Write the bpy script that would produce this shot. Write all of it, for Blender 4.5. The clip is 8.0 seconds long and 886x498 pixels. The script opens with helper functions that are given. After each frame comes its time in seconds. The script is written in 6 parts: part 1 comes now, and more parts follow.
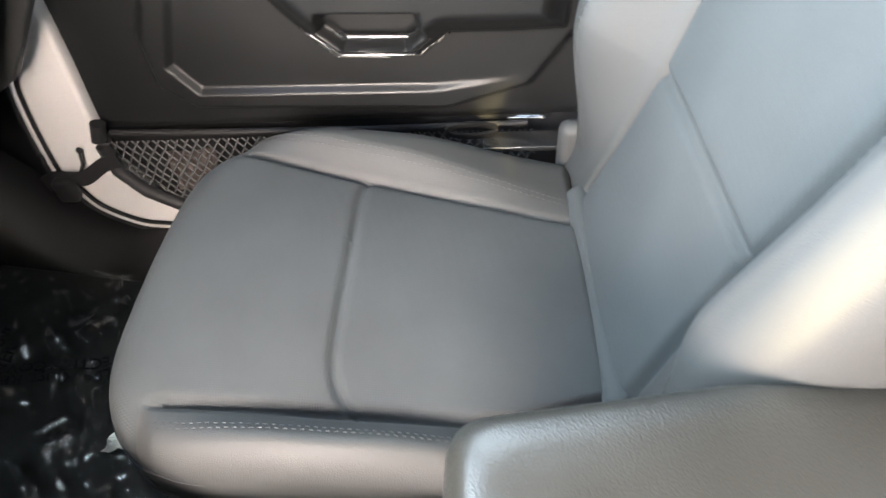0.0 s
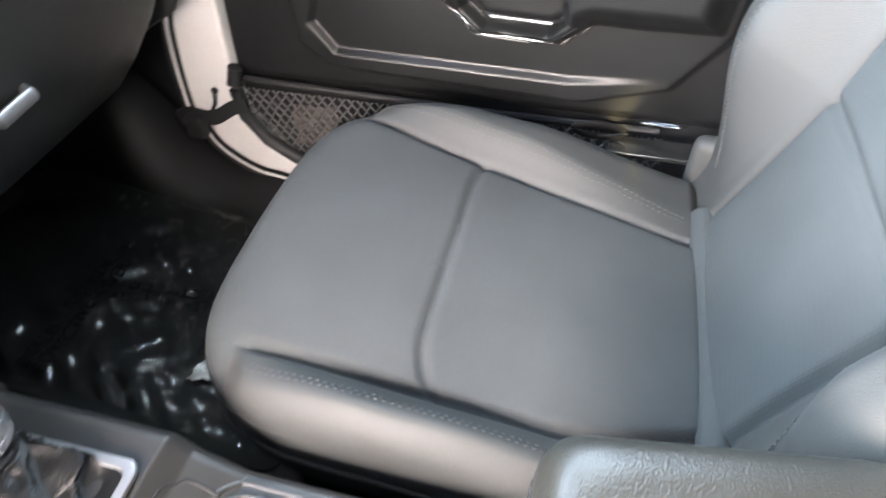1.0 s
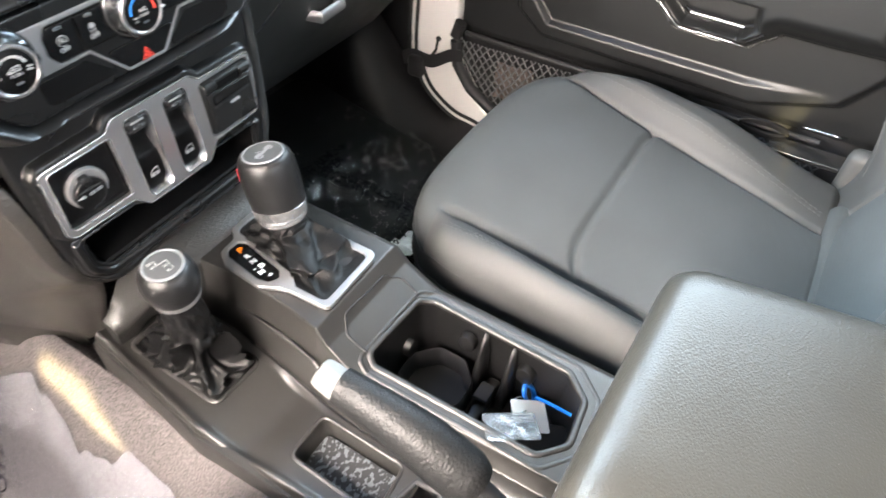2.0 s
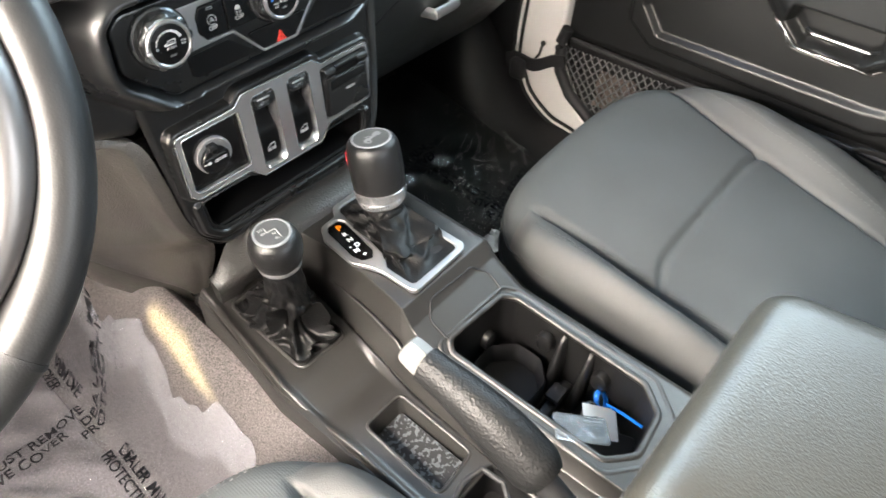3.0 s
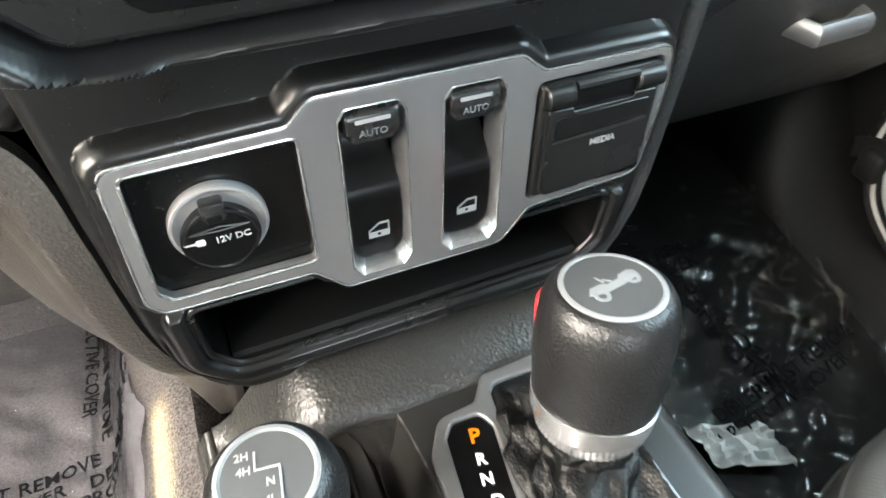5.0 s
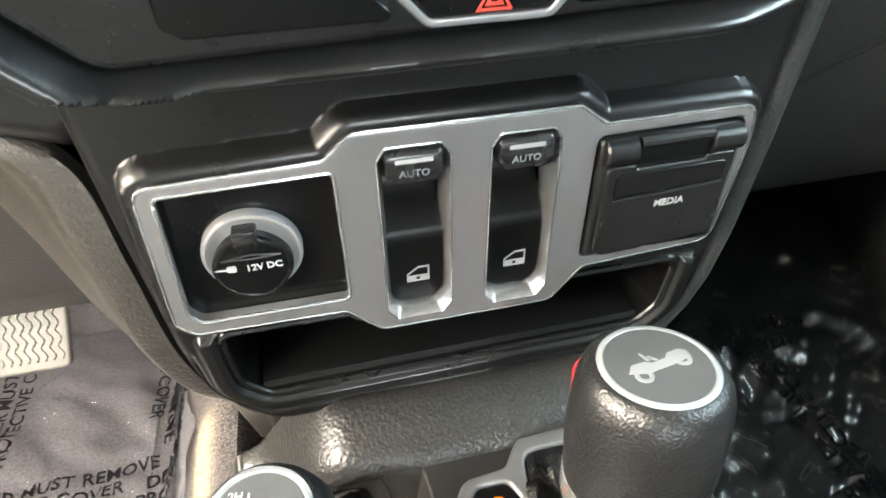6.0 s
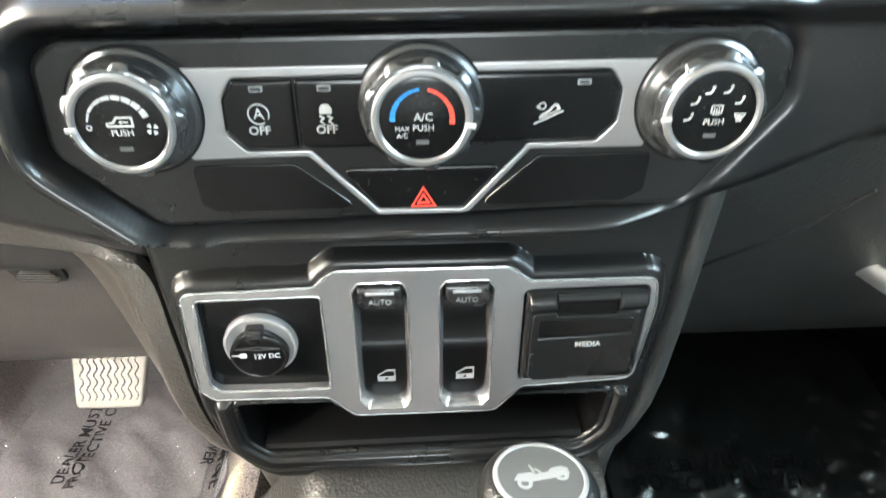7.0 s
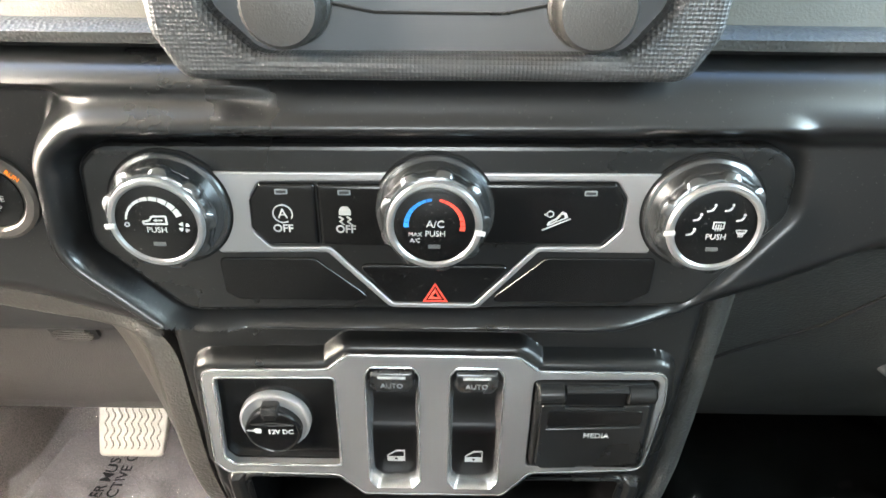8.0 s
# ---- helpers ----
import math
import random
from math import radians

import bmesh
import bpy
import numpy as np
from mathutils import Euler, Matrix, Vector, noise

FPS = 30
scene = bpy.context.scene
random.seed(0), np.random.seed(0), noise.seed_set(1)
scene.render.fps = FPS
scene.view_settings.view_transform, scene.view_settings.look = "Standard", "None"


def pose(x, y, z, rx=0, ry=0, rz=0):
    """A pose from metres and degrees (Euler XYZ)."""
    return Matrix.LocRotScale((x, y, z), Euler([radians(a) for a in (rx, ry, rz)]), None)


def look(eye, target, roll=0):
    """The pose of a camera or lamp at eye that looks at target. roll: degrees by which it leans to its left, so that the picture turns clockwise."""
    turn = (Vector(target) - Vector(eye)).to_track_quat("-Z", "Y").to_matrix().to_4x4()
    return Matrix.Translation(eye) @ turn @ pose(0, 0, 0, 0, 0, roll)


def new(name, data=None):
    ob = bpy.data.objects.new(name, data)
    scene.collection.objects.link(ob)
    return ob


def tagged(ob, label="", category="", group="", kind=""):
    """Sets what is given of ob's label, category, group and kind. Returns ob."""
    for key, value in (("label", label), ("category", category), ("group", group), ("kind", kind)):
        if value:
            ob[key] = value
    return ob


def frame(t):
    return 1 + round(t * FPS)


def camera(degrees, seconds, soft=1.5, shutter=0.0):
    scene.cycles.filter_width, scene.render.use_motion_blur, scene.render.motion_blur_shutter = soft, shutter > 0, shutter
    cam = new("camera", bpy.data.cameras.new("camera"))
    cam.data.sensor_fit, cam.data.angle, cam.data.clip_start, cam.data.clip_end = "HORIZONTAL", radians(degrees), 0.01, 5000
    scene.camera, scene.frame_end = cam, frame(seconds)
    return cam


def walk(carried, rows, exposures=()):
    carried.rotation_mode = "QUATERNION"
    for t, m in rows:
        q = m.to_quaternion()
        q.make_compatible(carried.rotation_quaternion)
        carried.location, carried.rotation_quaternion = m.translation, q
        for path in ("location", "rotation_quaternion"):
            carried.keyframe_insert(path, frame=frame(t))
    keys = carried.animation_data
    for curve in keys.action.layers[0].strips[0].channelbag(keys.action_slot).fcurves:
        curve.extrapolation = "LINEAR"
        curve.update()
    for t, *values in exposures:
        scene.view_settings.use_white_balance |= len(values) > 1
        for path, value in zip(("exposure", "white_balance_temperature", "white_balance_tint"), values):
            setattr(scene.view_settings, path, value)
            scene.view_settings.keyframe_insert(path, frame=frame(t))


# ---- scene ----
# Interior of a parked off-road vehicle: x to the passenger side, y to the windscreen, z up from the driver's floor.
cam = camera(70.6, 8.0, 1.5, 0.4)
PATH = [
    (0, (-0.074, -0.456, 0.851), (1.316, -0.353, -0.584), -4.3),
    (0.5, (-0.039, -0.437, 0.842), (1.327, -0.212, -0.601), -3.6),
    (1, (-0.064, -0.43, 0.838), (1.264, -0.064, -0.611), -1.9),
    (1.5, (-0.19, -0.421, 0.844), (1.083, 0.145, -0.59), 0.7),
    (1.7, (-0.236, -0.444, 0.87), (0.999, 0.195, -0.568), 0.8),
    (2.8, (-0.31, -0.464, 0.904), (0.766, 0.412, -0.537), 0.2),
    (3, (-0.306, -0.455, 0.899), (0.739, 0.46, -0.54), -0.0),
    (3.5, (-0.254, -0.388, 0.85), (0.694, 0.641, -0.58), -0.4),
    (4, (-0.174, -0.294, 0.782), (0.655, 0.84, -0.641), 0.2),
    (4.5, (-0.114, -0.218, 0.727), (0.604, 1.008, -0.681), 1.1),
    (4.7, (-0.097, -0.194, 0.708), (0.566, 1.071, -0.692), 1.0),
    (5.8, (-0.06, -0.157, 0.677), (0.327, 1.308, -0.63), -0.6),
    (6, (-0.055, -0.165, 0.683), (0.283, 1.327, -0.605), -0.7),
    (6.5, (-0.032, -0.199, 0.716), (0.161, 1.406, -0.462), -1.2),
    (7, (-0.003, -0.223, 0.747), (0.085, 1.459, -0.331), 0.1),
    (7.5, (0.002, -0.224, 0.765), (0.026, 1.507, -0.235), 0.9),
    (8, (0.005, -0.222, 0.771), (-0.001, 1.538, -0.179), 0.7),
]
walk(cam, [(t, look(eye, target, roll)) for t, eye, target, roll in PATH],
     exposures=[(0.0, 3.92, 6300, 14), (1.0, 4.12, 6100, 15), (1.5, 4.2, 6200, 14), (3.0, 3.85, 6300, 9), (4.0, 4.02, 6150, 6), (4.5, 4.1, 6100, 5), (6.0, 4.36, 6450, 5), (6.5, 4.48, 6350, 5), (7, 4.56, 6300, 4), (7.5, 4.58, 6380, 5), (8, 4.53, 6450, 6)])

# ---- world and sun ----
SUN_DIR = Vector((0.85, 0.20, -0.45)).normalized()      # the way the sunlight travels
world = bpy.data.worlds.new("sky")
scene.world = world
world.use_nodes = True
wn = world.node_tree
sky = wn.nodes.new("ShaderNodeTexSky")
sky.sky_type, sky.sun_disc = "NISHITA", False
sky.sun_elevation = math.asin(-SUN_DIR.z)
sky.sun_rotation = math.atan2(-SUN_DIR.x, -SUN_DIR.y)
wn.links.new(sky.outputs[0], wn.nodes["Background"].inputs[0])
wn.nodes["Background"].inputs[1].default_value = 0.15
sun_data = bpy.data.lights.new("sun", "SUN")
sun_data.energy, sun_data.angle, sun_data.color = 2.6, radians(1.8), (1.0, 0.80, 0.38)
sun = new("sun", sun_data)
sun.matrix_world = look((0, 0, 10), Vector((0, 0, 10)) + SUN_DIR)


def window_light(name, eye, target, w, h, watts, colour):
    data = bpy.data.lights.new(name, "AREA")
    data.shape, data.size, data.size_y, data.energy, data.color = "RECTANGLE", w, h, watts, colour
    new(name, data).matrix_world = look(eye, target)


window_light("windscreen_light", (0.0, 0.62, 1.16), (0.0, -0.5, 0.3), 1.25, 0.40, 6.8, (0.80, 0.97, 0.97))
# Daylight of the open driver's door, set inside the closed wall.
window_light("driver_door_light", (-0.775, -0.03, 0.82), (0.1, -0.02, 0.36), 0.88, 0.62, 15.0, (1.0, 0.87, 0.74))
window_light("passenger_window_light", (0.84, -0.15, 1.05), (-0.2, -0.2, 0.45), 0.90, 0.46, 1.6, (0.82, 0.98, 0.98))
window_light("rear_window_light", (0.0, -1.95, 1.05), (0.0, 0.0, 0.5), 1.1, 0.35, 2.0, (1.0, 0.97, 0.93))


# ---- materials ----
def material(name, colour, rough=0.5, metal=0.0, grain=0.0, grain_scale=900.0, kind="noise", mottle=0.25,
             mottle_scale=14.0, coat=0.0, dust=0.0, spec=0.5, contrast=0.0):
    """A surface with large mottling in colour and gloss, and a fine relief of its own kind."""
    m = bpy.data.materials.new(name)
    m.use_nodes = True
    nt = m.node_tree
    b = nt.nodes["Principled BSDF"]
    co = nt.nodes.new("ShaderNodeTexCoord").outputs["Object"]
    big = nt.nodes.new("ShaderNodeTexNoise")
    big.inputs["Scale"].default_value, big.inputs["Detail"].default_value = mottle_scale, 6.0
    nt.links.new(co, big.inputs["Vector"])
    mix = nt.nodes.new("ShaderNodeMix")
    mix.data_type = "RGBA"
    c = Vector(colour)
    mix.inputs[6].default_value = (*(c * (1 - mottle)), 1)
    mix.inputs[7].default_value = (*[min(1.0, v) for v in c * (1 + mottle)], 1)
    if contrast:
        cr = nt.nodes.new("ShaderNodeMapRange")
        cr.inputs[1].default_value, cr.inputs[2].default_value = 0.5 - 0.5 / contrast, 0.5 + 0.5 / contrast
        nt.links.new(big.outputs[0], cr.inputs[0])
        nt.links.new(cr.outputs[0], mix.inputs[0])
    else:
        nt.links.new(big.outputs[0], mix.inputs[0])
    out = mix.outputs[2]
    if dust:
        d = nt.nodes.new("ShaderNodeTexNoise")
        d.inputs["Scale"].default_value, d.inputs["Detail"].default_value = 950.0, 1.0
        nt.links.new(co, d.inputs["Vector"])
        r = nt.nodes.new("ShaderNodeMapRange")
        r.inputs[1].default_value, r.inputs[2].default_value, r.inputs[4].default_value = 0.72, 0.78, dust * 3
        nt.links.new(d.outputs[0], r.inputs[0])
        m2 = nt.nodes.new("ShaderNodeMix")
        m2.data_type = "RGBA"
        m2.inputs[7].default_value = (0.35, 0.33, 0.30, 1)
        nt.links.new(r.outputs[0], m2.inputs[0])
        nt.links.new(out, m2.inputs[6])
        out = m2.outputs[2]
    nt.links.new(out, b.inputs["Base Color"])
    rr = nt.nodes.new("ShaderNodeMapRange")
    rr.inputs[3].default_value, rr.inputs[4].default_value = max(0.03, rough - 0.10), min(1.0, rough + 0.10)
    nt.links.new(big.outputs[0], rr.inputs[0])
    nt.links.new(rr.outputs[0], b.inputs["Roughness"])
    b.inputs["Metallic"].default_value = metal
    b.inputs["Coat Weight"].default_value = coat
    b.inputs["Specular IOR Level"].default_value = spec
    if grain:
        if kind == "noise":
            g = nt.nodes.new("ShaderNodeTexNoise")
            g.inputs["Scale"].default_value, g.inputs["Detail"].default_value = grain_scale, 3.0
            h = g.outputs[0]
        else:
            g = nt.nodes.new("ShaderNodeTexVoronoi")
            g.inputs["Scale"].default_value = grain_scale
            g.feature = "F1" if kind == "dots" else "SMOOTH_F1"
            if kind == "dots":
                g.inputs["Randomness"].default_value = 0.0
            h = g.outputs["Distance"]
        nt.links.new(co, g.inputs["Vector"])
        bump = nt.nodes.new("ShaderNodeBump")
        bump.inputs["Strength"].default_value, bump.inputs["Distance"].default_value = min(1.0, grain), 0.0006
        nt.links.new(h, bump.inputs["Height"])
        nt.links.new(bump.outputs[0], b.inputs["Normal"])
    return m


def satin_metal(name, colour, rough, metal):
    """Evenly painted or plated metal with a faint broad cast in its colour."""
    m = material(name, colour, rough, metal, 0.0, 900, "noise", 0.05, 12)
    nt = m.node_tree
    sock = nt.nodes["Principled BSDF"].inputs["Roughness"]
    nt.links.remove(sock.links[0])
    sock.default_value = rough
    return m


def glowing(name, colour, strength):
    m = material(name, colour, 0.4)
    b = m.node_tree.nodes["Principled BSDF"]
    b.inputs["Emission Color"].default_value = (*colour, 1)
    b.inputs["Emission Strength"].default_value = strength
    return m


def clear(name, colour, rough=0.06, alpha=0.3, crease=0.9, crease_scale=35.0):
    """Thin clear film or acrylic: seen through, with a weak haze of its own and a glossy creased skin."""
    m = bpy.data.materials.new(name)
    m.use_nodes = True
    nt = m.node_tree
    nt.nodes.remove(nt.nodes["Principled BSDF"])
    co = nt.nodes.new("ShaderNodeTexCoord").outputs["Object"]
    big = nt.nodes.new("ShaderNodeTexNoise")
    big.inputs["Scale"].default_value, big.inputs["Detail"].default_value, big.inputs["Distortion"].default_value = crease_scale, 4.0, 1.2
    nt.links.new(co, big.inputs["Vector"])
    bump = nt.nodes.new("ShaderNodeBump")
    bump.inputs["Strength"].default_value, bump.inputs["Distance"].default_value = crease, 0.006
    nt.links.new(big.outputs[0], bump.inputs["Height"])
    see, haze, shine = (nt.nodes.new(k) for k in ("ShaderNodeBsdfTransparent", "ShaderNodeBsdfDiffuse", "ShaderNodeBsdfGlossy"))
    haze.inputs["Color"].default_value = (*colour, 1)
    shine.inputs["Roughness"].default_value = rough
    fres = nt.nodes.new("ShaderNodeFresnel")
    fres.inputs["IOR"].default_value = 1.5
    for node in (haze, shine, fres):
        nt.links.new(bump.outputs[0], node.inputs["Normal"])
    body, skin = nt.nodes.new("ShaderNodeMixShader"), nt.nodes.new("ShaderNodeMixShader")
    body.inputs[0].default_value = alpha
    nt.links.new(see.outputs[0], body.inputs[1])
    nt.links.new(haze.outputs[0], body.inputs[2])
    nt.links.new(fres.outputs[0], skin.inputs[0])
    nt.links.new(body.outputs[0], skin.inputs[1])
    nt.links.new(shine.outputs[0], skin.inputs[2])
    nt.links.new(skin.outputs[0], nt.nodes["Material Output"].inputs[0])
    return m


satin = material("satin_black_plastic", (0.006, 0.0062, 0.0065), 0.29, 0, 0.04, 1500, "noise", 0.25, 20, 0, 0.05, 0.55)
fascia_pl = material("dash_black_plastic", (0.0070, 0.0073, 0.0079), 0.30, 0, 0.06, 1500, "noise", 0.25, 12, 0, 0.05, 0.60)
gloss = material("gloss_black_plastic", (0.0035, 0.0035, 0.0038), 0.22, 0, 0, 900, "noise", 0.3, 20, 0, 0.04, 0.36)
shell = material("console_black_plastic", (0.021, 0.020, 0.0188), 0.37, 0, 0.25, 1300, "noise", 0.25, 16, 0, 0.05, 0.60)
grained = material("grained_black_plastic", (0.029, 0.0300, 0.029), 0.44, 0, 0.7, 700, "cells", 0.2, 18, 0, 0.06, 0.5)
kneepl = material("grained_grey_plastic", (0.040, 0.037, 0.034), 0.36, 0, 0.55, 800, "cells", 0.2, 12, 0, 0.06)
bright_silver = satin_metal("bright_silver_paint", (0.46, 0.46, 0.465), 0.27, 0.85)
frame_pl = material("frame_black_plastic", (0.014, 0.014, 0.0145), 0.26, 0, 0.04, 1500, "noise", 0.2, 20, 0, 0.04, 0.7)
side_pl = material("grained_side_plastic", (0.034, 0.031, 0.028), 0.33, 0, 0.7, 700, "cells", 0.2, 12, 0, 0.06, 0.75)
# Console plastic with the cup holder's shade put into its colour.
shaded_well_pl = material("shaded_well_plastic", (0.0065, 0.0065, 0.0067), 0.38, 0, 0.3, 900, "noise", 0.2, 20, 0, 0.03, 0.5)
switch_pl = material("switch_black_plastic", (0.003, 0.003, 0.0032), 0.38, 0, 0, 900, "noise", 0.2, 20, 0, 0.0, 0.20)
roll_pl = material("grained_roll_skin", (0.020, 0.0195, 0.0185), 0.36, 0, 0.8, 520, "cells", 0.2, 18, 0, 0.05, 0.6)
ring_pale = satin_metal("pale_grey_ring", (0.30, 0.31, 0.32), 0.40, 0.4)
# Near black that puts the shade of slots and gaps into the colour.
shade_black = material("shade_black_plastic", (0.003, 0.003, 0.0032), 0.55, 0, 0.2, 900, "noise", 0.2, 20, 0, 0, 0.15)
dark = material("matt_black_plastic", (0.010, 0.010, 0.011), 0.6, 0, 0.3, 900)
rubber = material("black_rubber", (0.014, 0.014, 0.015), 0.6, 0, 0.3, 600)
silver = satin_metal("satin_silver_paint", (0.36, 0.36, 0.365), 0.37, 0.8)
chrome = material("brushed_chrome", (0.66, 0.66, 0.67), 0.22, 1.0, 0.05, 1500, "noise", 0.08, 40)
smoke = satin_metal("smoked_chrome", (0.125, 0.13, 0.135), 0.24, 0.9)
grip_mat = material("textured_black_grip", (0.0075, 0.0075, 0.0077), 0.50, 0, 1.0, 480, "cells", 0.25, 22, 0, 0.0, 0.28)
leather = material("black_leather", (0.009, 0.009, 0.0093), 0.37, 0, 0.55, 950, "cells", 0.25, 22, 0, 0)
boot_leather = material("soft_black_leather", (0.0040, 0.0040, 0.0042), 0.42, 0, 0.8, 700, "cells", 0.3, 40, 0, 0, 0.30)
vinyl = material("grey_vinyl", (0.027, 0.0255, 0.0215), 0.36, 0, 0.5, 700, "cells", 0.2, 10, 0, 0.03, 0.55)
cloth = material("grey_seat_cloth", (0.044, 0.049, 0.051), 0.88, 0, 0.5, 420, "dots", 0.24, 9, 0, 0, 0.5, 1.5)
cloth_side = material("grey_bolster_cloth", (0.046, 0.047, 0.0465), 0.62, 0, 0.6, 800, "noise", 0.10, 11)
thread = material("grey_thread", (0.085, 0.086, 0.084), 0.8)
dark_thread = material("dark_thread", (0.05, 0.05, 0.048), 0.8)
wheel_leather = material("smooth_wheel_leather", (0.013, 0.013, 0.0135), 0.40, 0, 0.14, 700, "cells", 0.2, 22)
carpet = material("grey_carpet", (0.086, 0.078, 0.078), 0.95, 0, 1.0, 640, "noise", 0.70, 560, 0, 0, 0.2, 3.0)
# Black rubber, with the passenger footwell's shade put into its colour.
shaded_mat_rubber = material("black_floor_mat_in_shade", (0.0065, 0.0068, 0.0072), 0.65, 0, 0.4, 300, "noise", 0.2, 14, 0, 0, 0.25)
white_paint = material("white_body_paint", (0.80, 0.77, 0.75), 0.25, 0, 0.05, 900, "noise", 0.03, 8, 0.5)
door_pl = material("door_black_plastic", (0.0105, 0.0112, 0.0116), 0.40, 0, 0.4, 800, "cells", 0.3, 7, 0, 0.04, 0.42)
net_cord = material("grey_net_cord", (0.095, 0.095, 0.097), 0.8)
film = clear("clear_plastic_film", (0.46, 0.45, 0.50), 0.09, 0.17, 0.60, 26.0)
film_edge = clear("creased_clear_film", (0.56, 0.56, 0.62), 0.10, 0.26, 0.8, 60.0)
# Shaded copy of the floor film: the dark footwell is in its colour.
shaded_film = clear("clear_film_in_shade", (0.20, 0.21, 0.22), 0.05, 0.015, 0.35, 13.0)
acrylic = clear("clear_acrylic", (0.55, 0.62, 0.68), 0.05, 0.14, 0.12, 60.0)
ink = material("black_print", (0.006, 0.006, 0.008), 0.8, 0, 0, 900, "noise", 0.25, 14, 0, 0, 0.15)
white_ink = material("white_print", (0.37, 0.37, 0.37), 0.6)
red_ink = material("red_print", (0.70, 0.05, 0.03), 0.5)
blue_ink = material("blue_print", (0.02, 0.20, 0.62), 0.5)
grey_ink = material("grey_print", (0.22, 0.23, 0.24), 0.4)
amber = glowing("amber_lamp", (0.9, 0.20, 0.0), 0.055)
lamp_white = glowing("white_lamp", (0.85, 0.86, 0.88), 0.04)
disc_grey = material("grey_emblem_disc", (0.080, 0.085, 0.088), 0.35, 0.2)
white_button = material("white_painted_plastic", (0.11, 0.11, 0.103), 0.35)
tag_white = material("white_paper", (0.80, 0.79, 0.76), 0.7, 0, 0.3, 300, "noise", 0.05)
tag_blue = material("blue_plastic", (0.01, 0.16, 0.62), 0.35)
red_pl = material("red_plastic", (0.60, 0.03, 0.04), 0.4)
ground_mat = material("grey_asphalt", (0.10, 0.10, 0.10), 0.9, 0, 0.8, 60, "noise", 0.3, 2)
liner = material("grey_headliner", (0.11, 0.11, 0.103), 0.9, 0, 0.4, 500)
fob_pl = material("dark_fob_plastic", (0.015, 0.015, 0.016), 0.35)


# ---- mesh helpers ----
def finish(me, mat, angle=35):
    me.materials.clear()
    me.materials.append(mat)
    me.polygons.foreach_set("use_smooth", [True] * len(me.polygons))
    me.set_sharp_from_angle(angle=radians(angle))
    me.update()
    return me


def thing(name, label, category, kind="", group="", at=(0, 0, 0)):
    ob = new(name)
    ob.location = at
    ob.empty_display_size = 0.02
    return tagged(ob, label, category, group, kind)


def part(name, shape, mat, parent=None, label="", angle=35):
    """One mesh object, given in world places, under a thing or part."""
    if isinstance(shape, bmesh.types.BMesh):
        me = bpy.data.meshes.new(name)
        bmesh.ops.recalc_face_normals(shape, faces=shape.faces)
        shape.to_mesh(me)
        shape.free()
    else:
        me = shape
    me.name = name
    ob = new(name, finish(me, mat, 12 if me.get("crisp") else angle))
    if parent is not None:
        ob.parent = parent
        if parent.type == "EMPTY":
            ob.matrix_parent_inverse = Matrix.Translation(parent.location).inverted()
    return tagged(ob, label)


def rounded(pts, r, n=6):
    """A closed outline with its corners rounded; r is one radius or one for each corner."""
    out, count = [], len(pts)
    for i in range(count):
        p, a, b = (Vector(pts[k % count]) for k in (i, i - 1, i + 1))
        rad = r[i] if isinstance(r, (list, tuple)) else r
        da, db = (a - p), (b - p)
        if rad <= 0 or da.length < 1e-6 or db.length < 1e-6:
            out.append(tuple(p))
            continue
        ang = da.angle(db)
        cut = min(rad / max(0.05, math.tan(ang / 2)), da.length * 0.48, db.length * 0.48)
        s, e = p + da.normalized() * cut, p + db.normalized() * cut
        for k in range(n + 1):
            f = k / n
            out.append(tuple(s * (1 - f) ** 2 + p * 2 * f * (1 - f) + e * f * f))
    return out


def curve_mesh(cu):
    ob = bpy.data.objects.new("shape", cu)
    me = bpy.data.meshes.new_from_object(ob)
    bpy.data.objects.remove(ob)
    bpy.data.curves.remove(cu)
    return me


def plate(outline, m, thick, bevel=0.0, holes=(), res=2):
    """A flat plate with holes and rounded rims; its top lies at the matrix m's plane."""
    cu = bpy.data.curves.new("plate", "CURVE")
    cu.dimensions, cu.fill_mode = "2D", "BOTH"
    for loop in (outline, *holes):
        sp = cu.splines.new("POLY")
        sp.points.add(len(loop) - 1)
        for q, p in zip(sp.points, loop):
            q.co = (p[0], p[1], 0, 1)
        sp.use_cyclic_u = True
    cu.bevel_depth, cu.bevel_resolution, cu.offset = bevel, res, -bevel
    cu.extrude = max(0.0, thick / 2 - bevel)
    me = curve_mesh(cu)
    me.transform(m @ Matrix.Translation((0, 0, -thick / 2)))
    if 0 < bevel < 0.004:
        me["crisp"] = 1
    return me


def lettering(body, size, m, bold=0.0):
    cu = bpy.data.curves.new("text", "FONT")
    cu.body, cu.size, cu.align_x, cu.align_y, cu.extrude, cu.offset = body, size, "CENTER", "CENTER", 0.0001, bold
    cu.resolution_u = 3
    me = curve_mesh(cu)
    me.transform(m)
    return me


def upright(place, axis):
    """A frame with w along the axis, u to the passenger side and v ahead."""
    w = Vector(axis).normalized()
    v = w.cross(Vector((1, 0, 0))).normalized()
    u = v.cross(w)
    return Matrix(((u.x, v.x, w.x, place[0]), (u.y, v.y, w.y, place[1]), (u.z, v.z, w.z, place[2]), (0, 0, 0, 1)))


def facing(x, y, z):
    """A plane that faces the seats: u to the right, v up, w towards the rear."""
    return Matrix(((1, 0, 0, x), (0, 0, -1, y), (0, 1, 0, z), (0, 0, 0, 1)))


def flat(x, y, z, turn=0.0):
    return Matrix.Translation((x, y, z)) @ Matrix.Rotation(radians(turn), 4, "Z")


